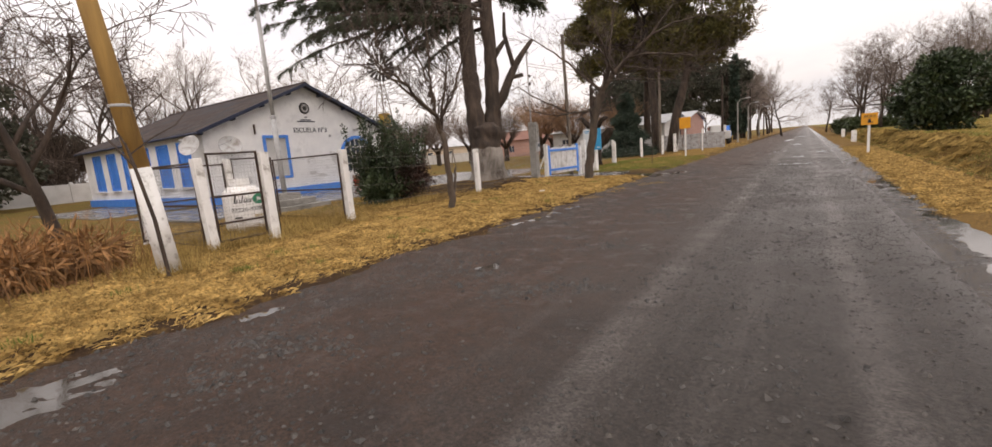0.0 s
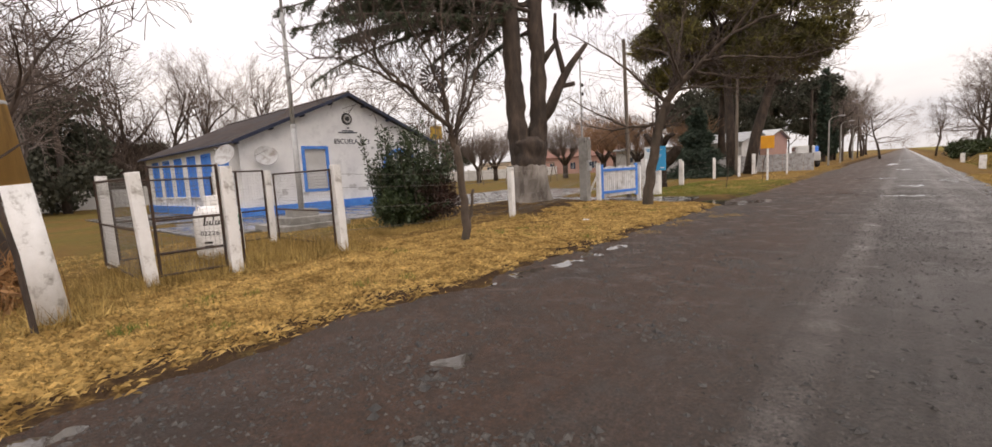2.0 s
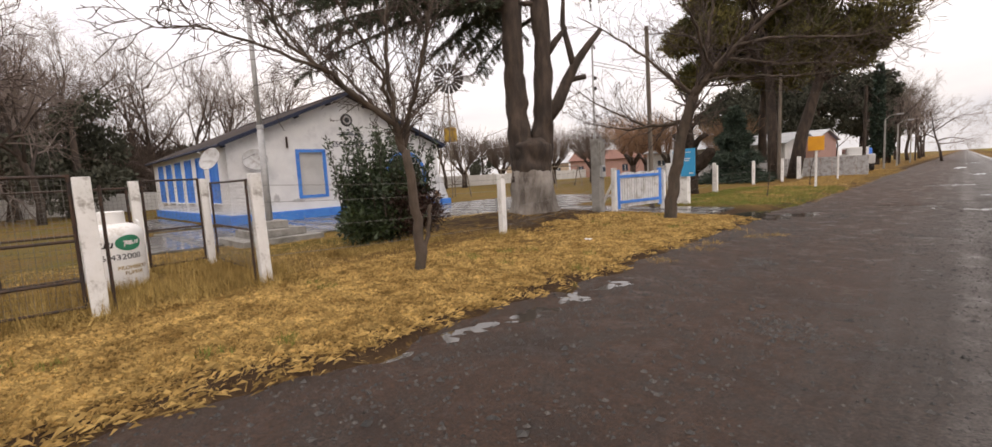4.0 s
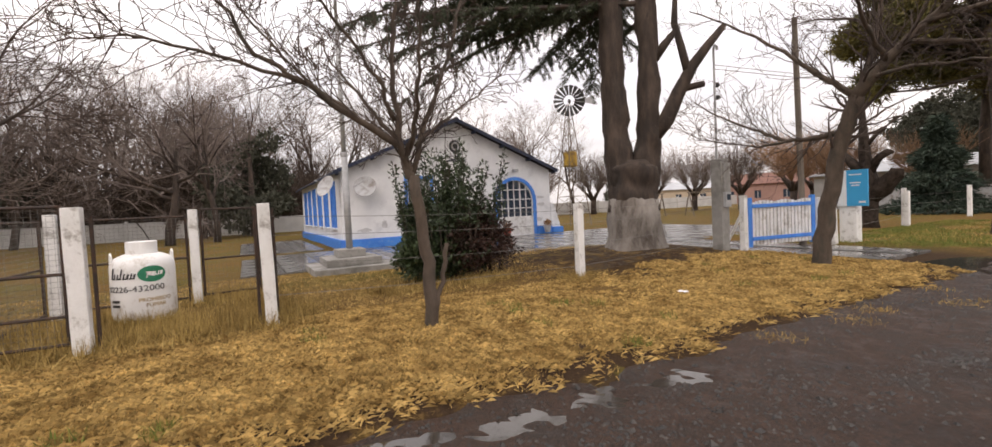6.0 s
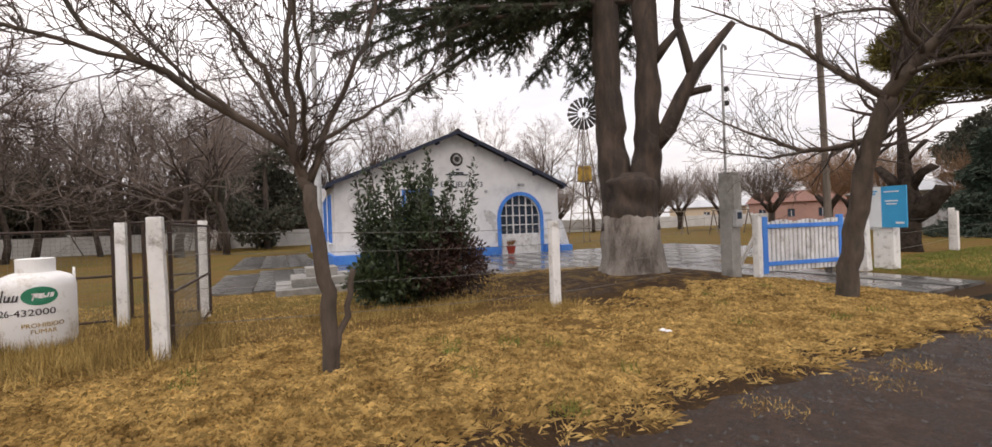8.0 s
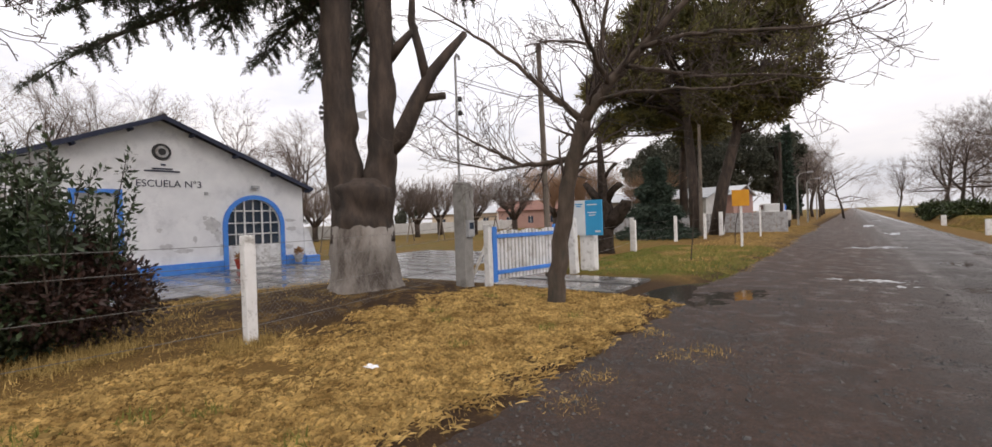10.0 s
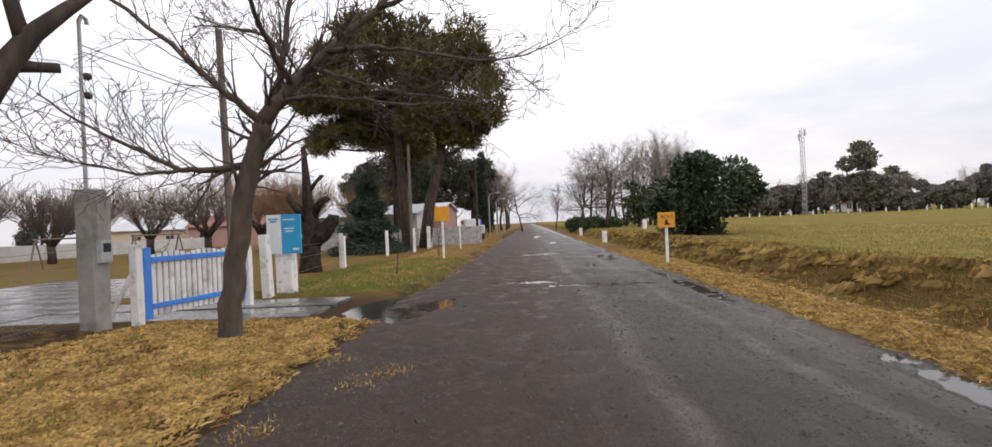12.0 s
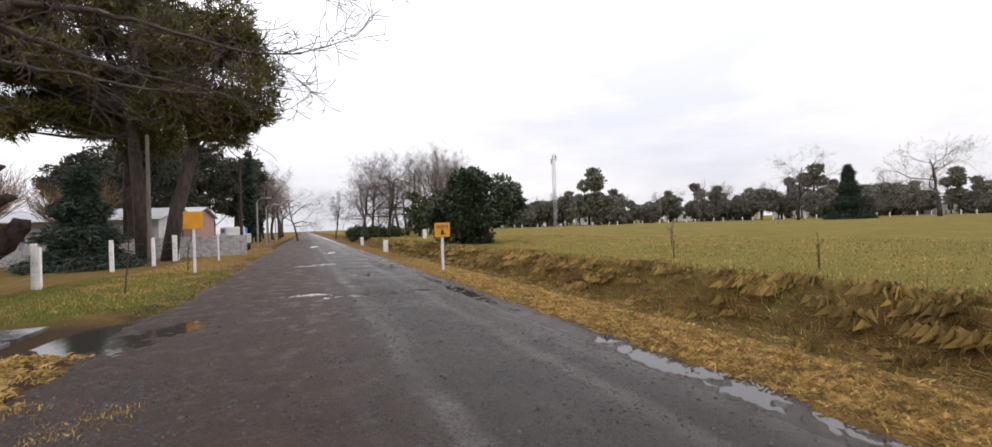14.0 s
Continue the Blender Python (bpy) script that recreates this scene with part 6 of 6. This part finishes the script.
def house(at, w, d, h, rise, wall_mat, roof_mat, label, rz=0, windows=3, flat=False):
    t = thing("house", at, label, "house", "houses of the village", rz=rz)
    holes = []
    n = windows
    for i in range(n):
        c = -w / 2 + w * (i + 0.5) / n
        holes.append([(c - 0.5, 0.9), (c + 0.5, 0.9), (c + 0.5, 2.1), (c - 0.5, 2.1)])
    part("wall", plate_with_holes([(-w / 2, -0.2), (w / 2, -0.2), (w / 2, h), (-w / 2, h)], holes, lambda u, v, q: (u, -d / 2 + q, v), 0.25), wall_mat, t)
    part("wall", box((0, d / 2 - 0.12, h / 2 - 0.1), (w, 0.25, h + 0.2)), wall_mat, t)
    for s in (-1, 1):
        part("wall", plate_with_holes([(-d / 2 + .26, -0.2), (d / 2 - .26, -0.2), (d / 2 - .26, h), (0, h + rise * 0.95), (-d / 2 + .26, h)], [], lambda u, v, q: (s * (w / 2 - 0.003) - s * q, u, v), 0.25), wall_mat, t)
    for i in range(n):
        c = -w / 2 + w * (i + 0.5) / n
        wn_ = part("window", box((c, -d / 2 + 0.16, 1.5), (0.98, 0.06, 1.18)), M_GLASS, t)
        part("window_frame", box((c, -d / 2 + 0.12, 1.5), (0.06, 0.04, 1.18)), M_WHITE, wn_)
    a = math.atan2(rise, d / 2)
    for s in (-1, 1):
        L = (d / 2 + 0.4) / math.cos(a)
        part("roof", box((0, s * (d / 2 + 0.4) / 2, h + 0.06 + rise - math.tan(a) * (d / 2 + 0.4) / 2), (w + 0.6, L, 0.1), tilt=Matrix.Rotation(-s * a, 4, "X")), roof_mat, t)
    return t


house((-44, 82, 0), 20, 7, 3.2, 1.6, M_SALMON, M_BRICKR, "long salmon plastered house with red tiled roof", 15, 5)
house((-62, 78, 0), 12, 8, 3.0, 1.2, M_CREAM, M_TIN, "cream house behind the yard wall", 35, 3)
house((-20, 60, 0), 15, 8, 3.0, 1.0, M_HOUSE, M_TIN, "low pale house with a tin roof", -8, 4)
house((-13.8, 63, 0), 5, 7, 3.3, 0.9, M_SALMON, M_TIN, "small salmon house beside the pines", -5, 2)
gf = thing("garden_wall", (-14.5, 47, 0), "grey ribbed sheet garden wall behind the fir", "wall", kind="structure")
for i in range(22):
    part("sheet_panel", box((-7 + i * 0.72, -0.0 + 0.04 * (i % 2), 0.7), (0.7, 0.03, 1.6), bevel=0.005), M_DISH, gf)


def vehicle(at, rz, mat, label):
    t = thing("parked_truck", at, label, "vehicle", rz=rz)
    part("body", box((0, 0, 1.05), (1.8, 4.4, 0.85), bevel=0.12), mat, t)
    part("cab", box((0, 0.4, 1.75), (1.65, 2.0, 0.75), bevel=0.16), mat, t)
    part("window", box((0, 0.4, 1.8), (1.68, 1.5, 0.4), bevel=0.05), M_GLASS, t)
    for sx in (-0.8, 0.8):
        for sy in (-1.4, 1.4):
            part("wheel", tubes([tube((sx - 0.12, sy, 0.38), (sx + 0.12, sy, 0.38), 0.38, n=18)]), M_BLACK, t)


vehicle((-8.2, 58, 0.1), 20, M_HOUSE, "white pickup parked beside the road")
vehicle((-9.0, 68, 0.1), 10, M_BLUE, "blue pickup parked beside the road")

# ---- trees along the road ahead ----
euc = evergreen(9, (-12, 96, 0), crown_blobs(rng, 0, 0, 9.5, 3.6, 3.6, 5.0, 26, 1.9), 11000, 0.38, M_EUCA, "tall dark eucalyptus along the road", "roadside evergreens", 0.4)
for x, y, s in ((-16, 84, 1.0), (-14, 108, 1.1), (-20, 100, 1.2), (-26, 92, 1.05), (-34, 104, 1.1), (-12, 124, 1.0), (-18, 72, 0.9), (-30, 120, 1.2), (-42, 118, 1.1)):
    copy_thing(euc, pose(x, y, 0, 0, 0, x * 13) @ Matrix.Diagonal((s, s, s, 1)))
cyp = evergreen(19, (-9.6, 86, 0), [(0, 0, 2 + k * 1.3, 1.15 - 0.09 * k, 1.15 - 0.09 * k, 1.2) for k in range(9)], 4200, 0.4, M_FIR, "dark column cypress beside the road", "cypresses", 0.3)
copy_thing(cyp, pose(-9.8, 97, 0, 0, 0, 80))
big = copy_thing(protos[0], pose(-8.6, 118, 0, 0, 0, 30) @ Matrix.Diagonal((1.0, 1.0, 1.0, 1)))
copy_thing(protos[0], pose(-8.0, 138, 0, 0, 0, 130))
for x, y, s in ((-9.4, 98, 0.72), (-10.5, 108, 0.85), (-9.2, 128, 0.95), (-8.6, 152, 1.0), (-12, 140, 1.0), (-8.8, 170, 1.0)):
    copy_thing(protos[2 if y % 4 else 0], pose(x, y, 0, 0, 0, y * 37) @ Matrix.Diagonal((s, s, s, 1)))
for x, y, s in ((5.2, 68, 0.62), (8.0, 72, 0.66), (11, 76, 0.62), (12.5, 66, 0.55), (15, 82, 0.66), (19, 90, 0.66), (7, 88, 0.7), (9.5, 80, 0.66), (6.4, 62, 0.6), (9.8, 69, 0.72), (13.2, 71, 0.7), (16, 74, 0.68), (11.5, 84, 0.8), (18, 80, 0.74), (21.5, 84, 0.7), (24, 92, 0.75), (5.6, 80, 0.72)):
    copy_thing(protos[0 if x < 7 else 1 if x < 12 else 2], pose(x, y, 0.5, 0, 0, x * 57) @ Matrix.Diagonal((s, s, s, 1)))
evergreen(23, (9.3, 60, 0.4), crown_blobs(rng, 0, 0, 3.0, 1.5, 1.5, 1.9, 12, 1.0), 3000, 0.3, M_LEAF, "dark round evergreen by the field", "field evergreens", 0.2)
low = thing("low_shrub", (5.2, 64, 0.2), "low dark shrub beside the road", "shrub", "low roadside shrubs")
part("foliage", leaf_cloud(rng, [(0, 0, 0.8, 2.2, 1.8, 1.1), (2, 0.5, 0.7, 1.6, 1.4, 1.0)], 3500, 0.25, 0.2, 0.5, 0.6), M_LEAF, low)
copy_thing(low, pose(4.2, 74, 0.2, 0, 0, 70))

bush = thing("evergreen_bush", (6.4, 33.6, 0.55), "large round dark evergreen bush at the field's edge", "bush")
rng = random.Random(3)
part("trunk", tubes([([(0, 0, -0.6), (0.1, 0, 0.5), (rng.gauss(0, .5), rng.gauss(0, .5), 1.8)], [0.12, 0.1, 0.05], 7) for _ in range(5)]), M_BARK, bush)
part("foliage", leaf_cloud(rng, [(0, 0, 2.2, 2.9, 2.7, 1.9)] + crown_blobs(rng, 0, 0, 2.25, 2.45, 2.3, 1.7, 22, 0.85) + [(-1.1, 0, 0.6, 1.3, 1.2, 1.0), (-0.2, -0.4, 0.3, 1.1, 1.0, 0.8)], 26000, 0.2, 0.3, 0.6, 0.5), M_SHRUB, bush, "glossy dark leaves")

# ---- far edge of the field ----
rng = random.Random(55)
# these crowns carry the haze in their pale leaf colour
far_trees = [evergreen(70 + i, (40 + 30 * i, 118 - 12 * i, 0.4), crown_blobs(rng, 0, 0, h, w, w, h * 0.8, n, 1.1), 6500, 0.4, M_HAZED_LEAF,
                       "tree across the field, leaf colour paled for haze", "trees across the field") for i, (h, w, n) in enumerate(((3.2, 2.6, 22), (2.4, 3.4, 24), (4.2, 2.0, 20)))]
for i in range(84):
    a = radians(13 + 60 * i / 83 + rng.uniform(-1, 1))
    R = rng.uniform(118, 145)
    x, y = -2 + R * math.sin(a), 10 + R * math.cos(a)
    k = i % 5
    if k in (0, 3):
        s = rng.uniform(0.45, 0.62)
        copy_thing(protos[i % 3], pose(x, y, 0.5, 0, 0, i * 47) @ Matrix.Diagonal((s, s, s, 1)))
    else:
        s = rng.uniform(1.1, 1.9) * (0.95 if 22 < i < 38 else 0.78)
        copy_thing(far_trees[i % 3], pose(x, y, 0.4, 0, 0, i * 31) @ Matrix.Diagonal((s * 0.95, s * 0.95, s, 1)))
for i, (deg, R, w, wm, rm) in enumerate([(37, 92, 9, M_CREAM, M_BRICKR), (33, 98, 7, M_HOUSE, M_BRICKR), (44, 96, 11, M_HOUSE, M_TIN), (50, 94, 8, M_CREAM, M_TIN),
                                         (55, 97, 12, M_HOUSE, M_BRICKR), (60, 92, 10, M_DISH, M_TIN), (65, 96, 12, M_HOUSE, M_TIN), (24, 110, 9, M_HOUSE, M_TIN), (29, 106, 7, M_HOUSE, M_TIN)]):
    a = radians(deg)
    R = R + 52 + 7 * (i % 3)
    house((-2 + R * math.sin(a), 10 + R * math.cos(a), 0.5), w, 6, 2.6, 1.1, wm, rm, "small village house across the field", -deg + 8 * (i % 3 - 1), 3)
fp = thing("field_fence", (0, 0, 0), "pale low rail and post fence across the field", "fence")
for i in range(60):
    a = radians(12 + 56 * i / 59)
    x, y = -2 + 108 * math.sin(a), 10 + 108 * math.cos(a)
    part("fence_stake", box((x, y, 0.95), (0.16, 0.16, 0.9), bevel=0.02), M_WHITE if i % 3 else M_TIMBER, fp)
bt1 = copy_thing(protos[1], pose(71, 61, 0.5, 0, 0, 40) @ Matrix.Diagonal((0.85, 0.85, 0.72, 1)))
copy_thing(protos[1], pose(80, 47, 0.5, 0, 0, 210) @ Matrix.Diagonal((1.0, 1.0, 0.72, 1)))
copy_thing(fir, pose(72, 54, 0.5, 0, 0, 10) @ Matrix.Diagonal((1.25, 1.25, 1.6, 1)))
mast = thing("radio_mast", (56, 113, 0.4), "tall red and white lattice radio mast", "mast")
ml = [(0.45 * math.cos(6.283 * i / 3), 0.45 * math.sin(6.283 * i / 3)) for i in range(3)]
for lx, ly in ml:
    part("mast_leg", tubes([tube((lx, ly, -0.2), (lx, ly, 18.5), 0.06, n=5)]), M_STEEL, mast)
seg = []
for k in range(18):
    for i in range(3):
        a, b = ml[i], ml[(i + 1) % 3]
        seg.append(tube((*a, k), (*b, k + 1.0), 0.035, n=4))
part("mast_lattice", tubes(seg), M_STEEL, mast)
for z, a in ((17.6, 0), (16.6, 2), (17.2, 4)):
    part("antenna", box((0.7 * math.cos(a), 0.7 * math.sin(a), z), (0.3, 0.3, 1.4), bevel=0.04), M_WHITE, mast)

# ---- grasses, stones and litter: uncountable ----
rng = random.Random(101)


def on_ground(x0, x1, y0, y1, keep=None):
    def f(r):
        while True:
            x, y = r.uniform(x0, x1), r.uniform(y0, y1)
            if keep is None or keep(x, y, r):
                return x, y, ground_height(x, y)
    return f


def verge_keep(x, y, r):
    if ground_height(x, y) < road_height(x, y) + 0.012:
        return False
    if math.exp(-((y - 19.4) / 1.5) ** 4) > 0.3 and x > -9:
        return False
    if r.random() > 0.12 + sstep(-4.75, -5.9, x + 0.5 * noise.noise((x, y, 31))):
        return False
    bare = 0.75 * gauss(x, y, -10.4, 15.0, 3.2, 2.8) + 0.42 * gauss(x, y, -7.4, 10.6, 1.6, 1.7)
    return noise.noise((x * 0.8, y * 0.8, 11)) + 0.5 * noise.noise((x * 3, y * 3, 12)) > r.uniform(-0.9, 0.35) - 0.25 + bare * 2


def stuff(name, mesh, mat, label, category):
    o = part(name, mesh, mat)
    tagged(o, label, category, kind="stuff")
    return o


stuff("verge_grass", matted(rng, 16000, 13, on_ground(-8.7, -4.5, -0.5, 18.5, verge_keep), 0.085, 0.0032, 0.07), M_STRAW, "flattened straw-coloured winter grass in lying tufts", "grass")
stuff("verge_stubble", blades(rng, 80000, on_ground(-8.7, -4.5, -0.5, 18.5, verge_keep), 0.05, 0.005, 2.4), M_STRAW, "short straw-coloured stubble between the tufts", "grass")
stuff("yard_grass", blades(rng, 50000, on_ground(-14.5, -8.6, -2, 17, verge_keep), 0.065, 0.008, 2.0), M_STRAW, "rough dry yellow grass inside the fence", "grass")
stuff("green_grass", blades(rng, 26000, on_ground(-9.8, -4.9, 20.8, 32, lambda x, y, r: noise.noise((x * .7, y * .7, 3)) > -0.25), 0.07, 0.009, 0.9), M_GREEN, "short green grass beside the walkway", "grass")
stuff("roadside_grass", blades(rng, 26000, on_ground(-8.5, -4.6, 22, 60), 0.07, 0.012, 1.1), M_STRAW, "dry grass along the road ahead", "grass")
stuff("right_verge_grass", matted(rng, 6500, 11, on_ground(1.75, 3.6, 9, 34, lambda x, y, r: ground_height(x, y) > road_height(x, y) + 0.01), 0.09, 0.004, 0.07), M_STRAW, "short straw-coloured grass of the far verge", "grass")
def bank_keep(x, y, r):
    return noise.noise((x * 1.4, y * 1.1, 41)) > r.uniform(-0.7, 0.4)


stuff("bank_grass", blades(rng, 34000, on_ground(3.4, 4.7, 8, 60, bank_keep), 0.13, 0.009, 2.0), M_TALL, "long matted dry grass on the field bank", "grass")
stuff("bank_green_grass", blades(rng, 26000, on_ground(3.3, 5.0, 8, 60, lambda x, y, r: not bank_keep(x, y, r)), 0.10, 0.008, 1.8), M_GREEN, "olive green grass between the dry tufts of the bank", "grass")
stuff("field_grass", blades(rng, 22000, on_ground(4.7, 16, 8, 50), 0.045, 0.012, 1.1), M_GREEN, "short yellow green grass of the open field", "grass")
stuff("field_straw", blades(rng, 45000, on_ground(4.7, 18, 8, 55), 0.06, 0.011, 1.2), M_STRAW, "dry tufts in the open field", "grass")


def overhang(rng, clumps, per):
    """Long grass hanging over the crest of the bank."""
    vs, fs = [], []
    for _ in range(clumps):
        y = rng.uniform(8, 50)
        x = 4.2 + 0.35 * noise.noise((y * 0.6, 3, 1)) + rng.gauss(0, 0.28)
        z = ground_height(x, y)
        big = rng.uniform(0.5, 1.3)
        for _ in range(per):
            px, py = x + rng.gauss(0, 0.06), y + rng.gauss(0, 0.1)
            a = math.pi + rng.gauss(0, 0.6)
            l = 0.26 * big * rng.uniform(0.6, 1.3)
            c, q, w = math.cos(a), math.sin(a), 0.0045
            k = len(vs)
            vs += [(px + q * w, py - c * w, z - 0.01), (px - q * w, py + c * w, z - 0.01), (px + c * l * 0.5, py + q * l * 0.5, z + 0.07 * big), (px + c * l, py + q * l, z - 0.05 * big)]
            fs += [(k, k + 2, k + 1), (k, k + 3, k + 2)]
    return vs, fs


stuff("bank_tufts", overhang(rng, 520, 15), M_TALL, "long dry tufts drooping over the field bank", "grass")


def tuft_place(spots, spread):
    def f(r):
        x0, y0 = spots[r.randrange(len(spots))]
        x, y = r.gauss(x0, spread), r.gauss(y0, spread)
        return x, y, max(ground_height(x, y), road_height(x, y) if x > -5 else -1)
    return f


foot = [(-9.35, 5.2), (-9.25, 5.7), (-9.0, 5.3), (-9.1, 6.1), (-9.5, 4.7), (-8.45, 3.95), (-8.4, 5.0), (-8.5, 6.9), (-8.5, 5.9), (-8.6, 4.5), (-8.7, 6.4), (-9.4, 7.1), (-9.8, 3.9), (-10.2, 5.0), (-8.9, 7.0), (-11.3, 6.3), (-7.4, 2.9), (-8.5, 3.3), (-10.3, 6.8), (-9.9, 4.4)]
stuff("long_grass", blades(rng, 15000, tuft_place(foot, 0.28), 0.26, 0.006, 0.8), M_TALL, "long dry grass about the post feet", "grass")
stuff("shrub_foot_grass", blades(rng, 4000, tuft_place([(-9.9, 8.8), (-9.7, 9.6), (-9.8, 10.5), (-9.9, 11), (-8.6, 12.1)], 0.22), 0.16, 0.006, 0.8), M_TALL, "longer grass at the shrub's foot", "grass")
weeds = [(rng.uniform(-8, -5.3), rng.uniform(0.5, 17)) for _ in range(26)] + [(-5.15, 10.1), (-6.6, 2.0), (-6.2, 3.2), (-7.6, 9.8)]
stuff("green_weeds", blades(rng, 2400, tuft_place(weeds, 0.07), 0.09, 0.009, 1.1), M_GREEN, "small green weeds in the dry verge", "weeds")


stuff("edge_tufts", blades(rng, 1000, tuft_place([(-3.84, 15.06), (-4.1, 14.7), (-4.5, 12.9), (-4.55, 13.6), (-4.6, 11.6), (-4.7, 15.6)], 0.13), 0.05, 0.007, 1.5), M_STRAW, "stray dry grass tufts on the muddy edge", "grass")


def pebbles(rng, count, place, s0, s1):
    vs, fs = [], []
    for _ in range(count):
        x, y, z = place(rng)
        s = rng.uniform(s0, s1) * (1 if rng.random() < 0.92 else 1.8)
        k = len(vs)
        a = rng.uniform(0, 6.28)
        for i in range(4):
            q = s * rng.uniform(0.6, 1.3)
            vs.append((x + q * math.cos(a + i * 1.57), y + q * math.sin(a + i * 1.57), z + s * 0.1))
        vs.append((x + s * rng.uniform(-.3, .3), y + s * rng.uniform(-.3, .3), z + s * rng.uniform(0.5, 0.9)))
        fs += [(k, k + 1, k + 4), (k + 1, k + 2, k + 4), (k + 2, k + 3, k + 4), (k + 3, k, k + 4)]
    return vs, fs


def on_road(x0, x1, y0, y1, keep=None):
    def f(r):
        while True:
            x, y = r.uniform(x0, x1), r.uniform(y0, y1)
            z = road_height(x, y)
            if z > -0.004 and z > ground_height(x, y) - 0.01 and noise.noise((x * 0.9, y * 0.5, 21)) > r.uniform(-0.7, 0.6):
                return x, y, z - 0.002
    return f


stuff("road_gravel", pebbles(rng, 26000, on_road(-5.0, 1.8, -1.5, 24), 0.005, 0.019), M_STONE, "loose dark gravel strewn over the road", "gravel")
stuff("dark_clods", pebbles(rng, 1500, on_road(-4.8, 1.6, -1.0, 22), 0.014, 0.03), M_STONE, "scattered dark stones on the worn asphalt", "gravel")
stuff("edge_clods", pebbles(rng, 5000, on_road(-5.1, -3.2, -1, 20), 0.006, 0.022), M_STONE, "small clods and stones along the muddy edge", "gravel")


def clod_place(r):
    x0, y0 = CLODS[r.randrange(len(CLODS))]
    x, y = r.gauss(x0, 0.2), r.gauss(y0, 0.11)
    return x, y, road_height(x, y) - 0.003


CLODS = [(-3.34, 1.44), (-3.04, 2.21), (-2.4, 3.79), (-1.79, 4.27), (-2.1, 4.05), (-3.6, 1.96), (-3.16, 4.38), (-2.06, 6.07), (-2.36, 9.3), (-2.2, 9.07), (-3.33, 12.06), (-1.77, 15.9)]
stuff("broken_clods", pebbles(rng, 1500, clod_place, 0.008, 0.026), M_STONE, "dark broken tar and mud clods on the road", "gravel")
paper = thing("paper_scrap", (-6.5, 12.4, G(-6.5, 12.4) + 0.03), "crumpled scrap of white paper on the grass", "litter")
bm = bmesh.new()
bmesh.ops.create_grid(bm, x_segments=5, y_segments=4, size=0.5, matrix=Matrix.Diagonal((0.15, 0.09, 1, 1)))
for v in bm.verts:
    v.co.z = 0.03 * noise.noise(v.co * 14)
part("sheet", bm, M_LEAFBIT, paper)

# ---- overhead wires ----
ow1 = thing("overhead_wires", (0, 0, 0), "thin overhead service wires from the mast", "wire")
wire_run("wire", [(-9.15, 16.85, 4.7), (-10.35, 41.5, 6.9)], 0.008, M_BLACK, 0.3, ow1, 10)
wire_run("wire", [(-9.15, 16.85, 4.6), (-6.9, 52, 6.6)], 0.008, M_BLACK, 0.5, ow1, 10)
wire_run("wire", [(-9.15, 16.85, 4.0), (-20.8, 20.2, 2.95)], 0.007, M_BLACK, 0.25, ow1, 10)
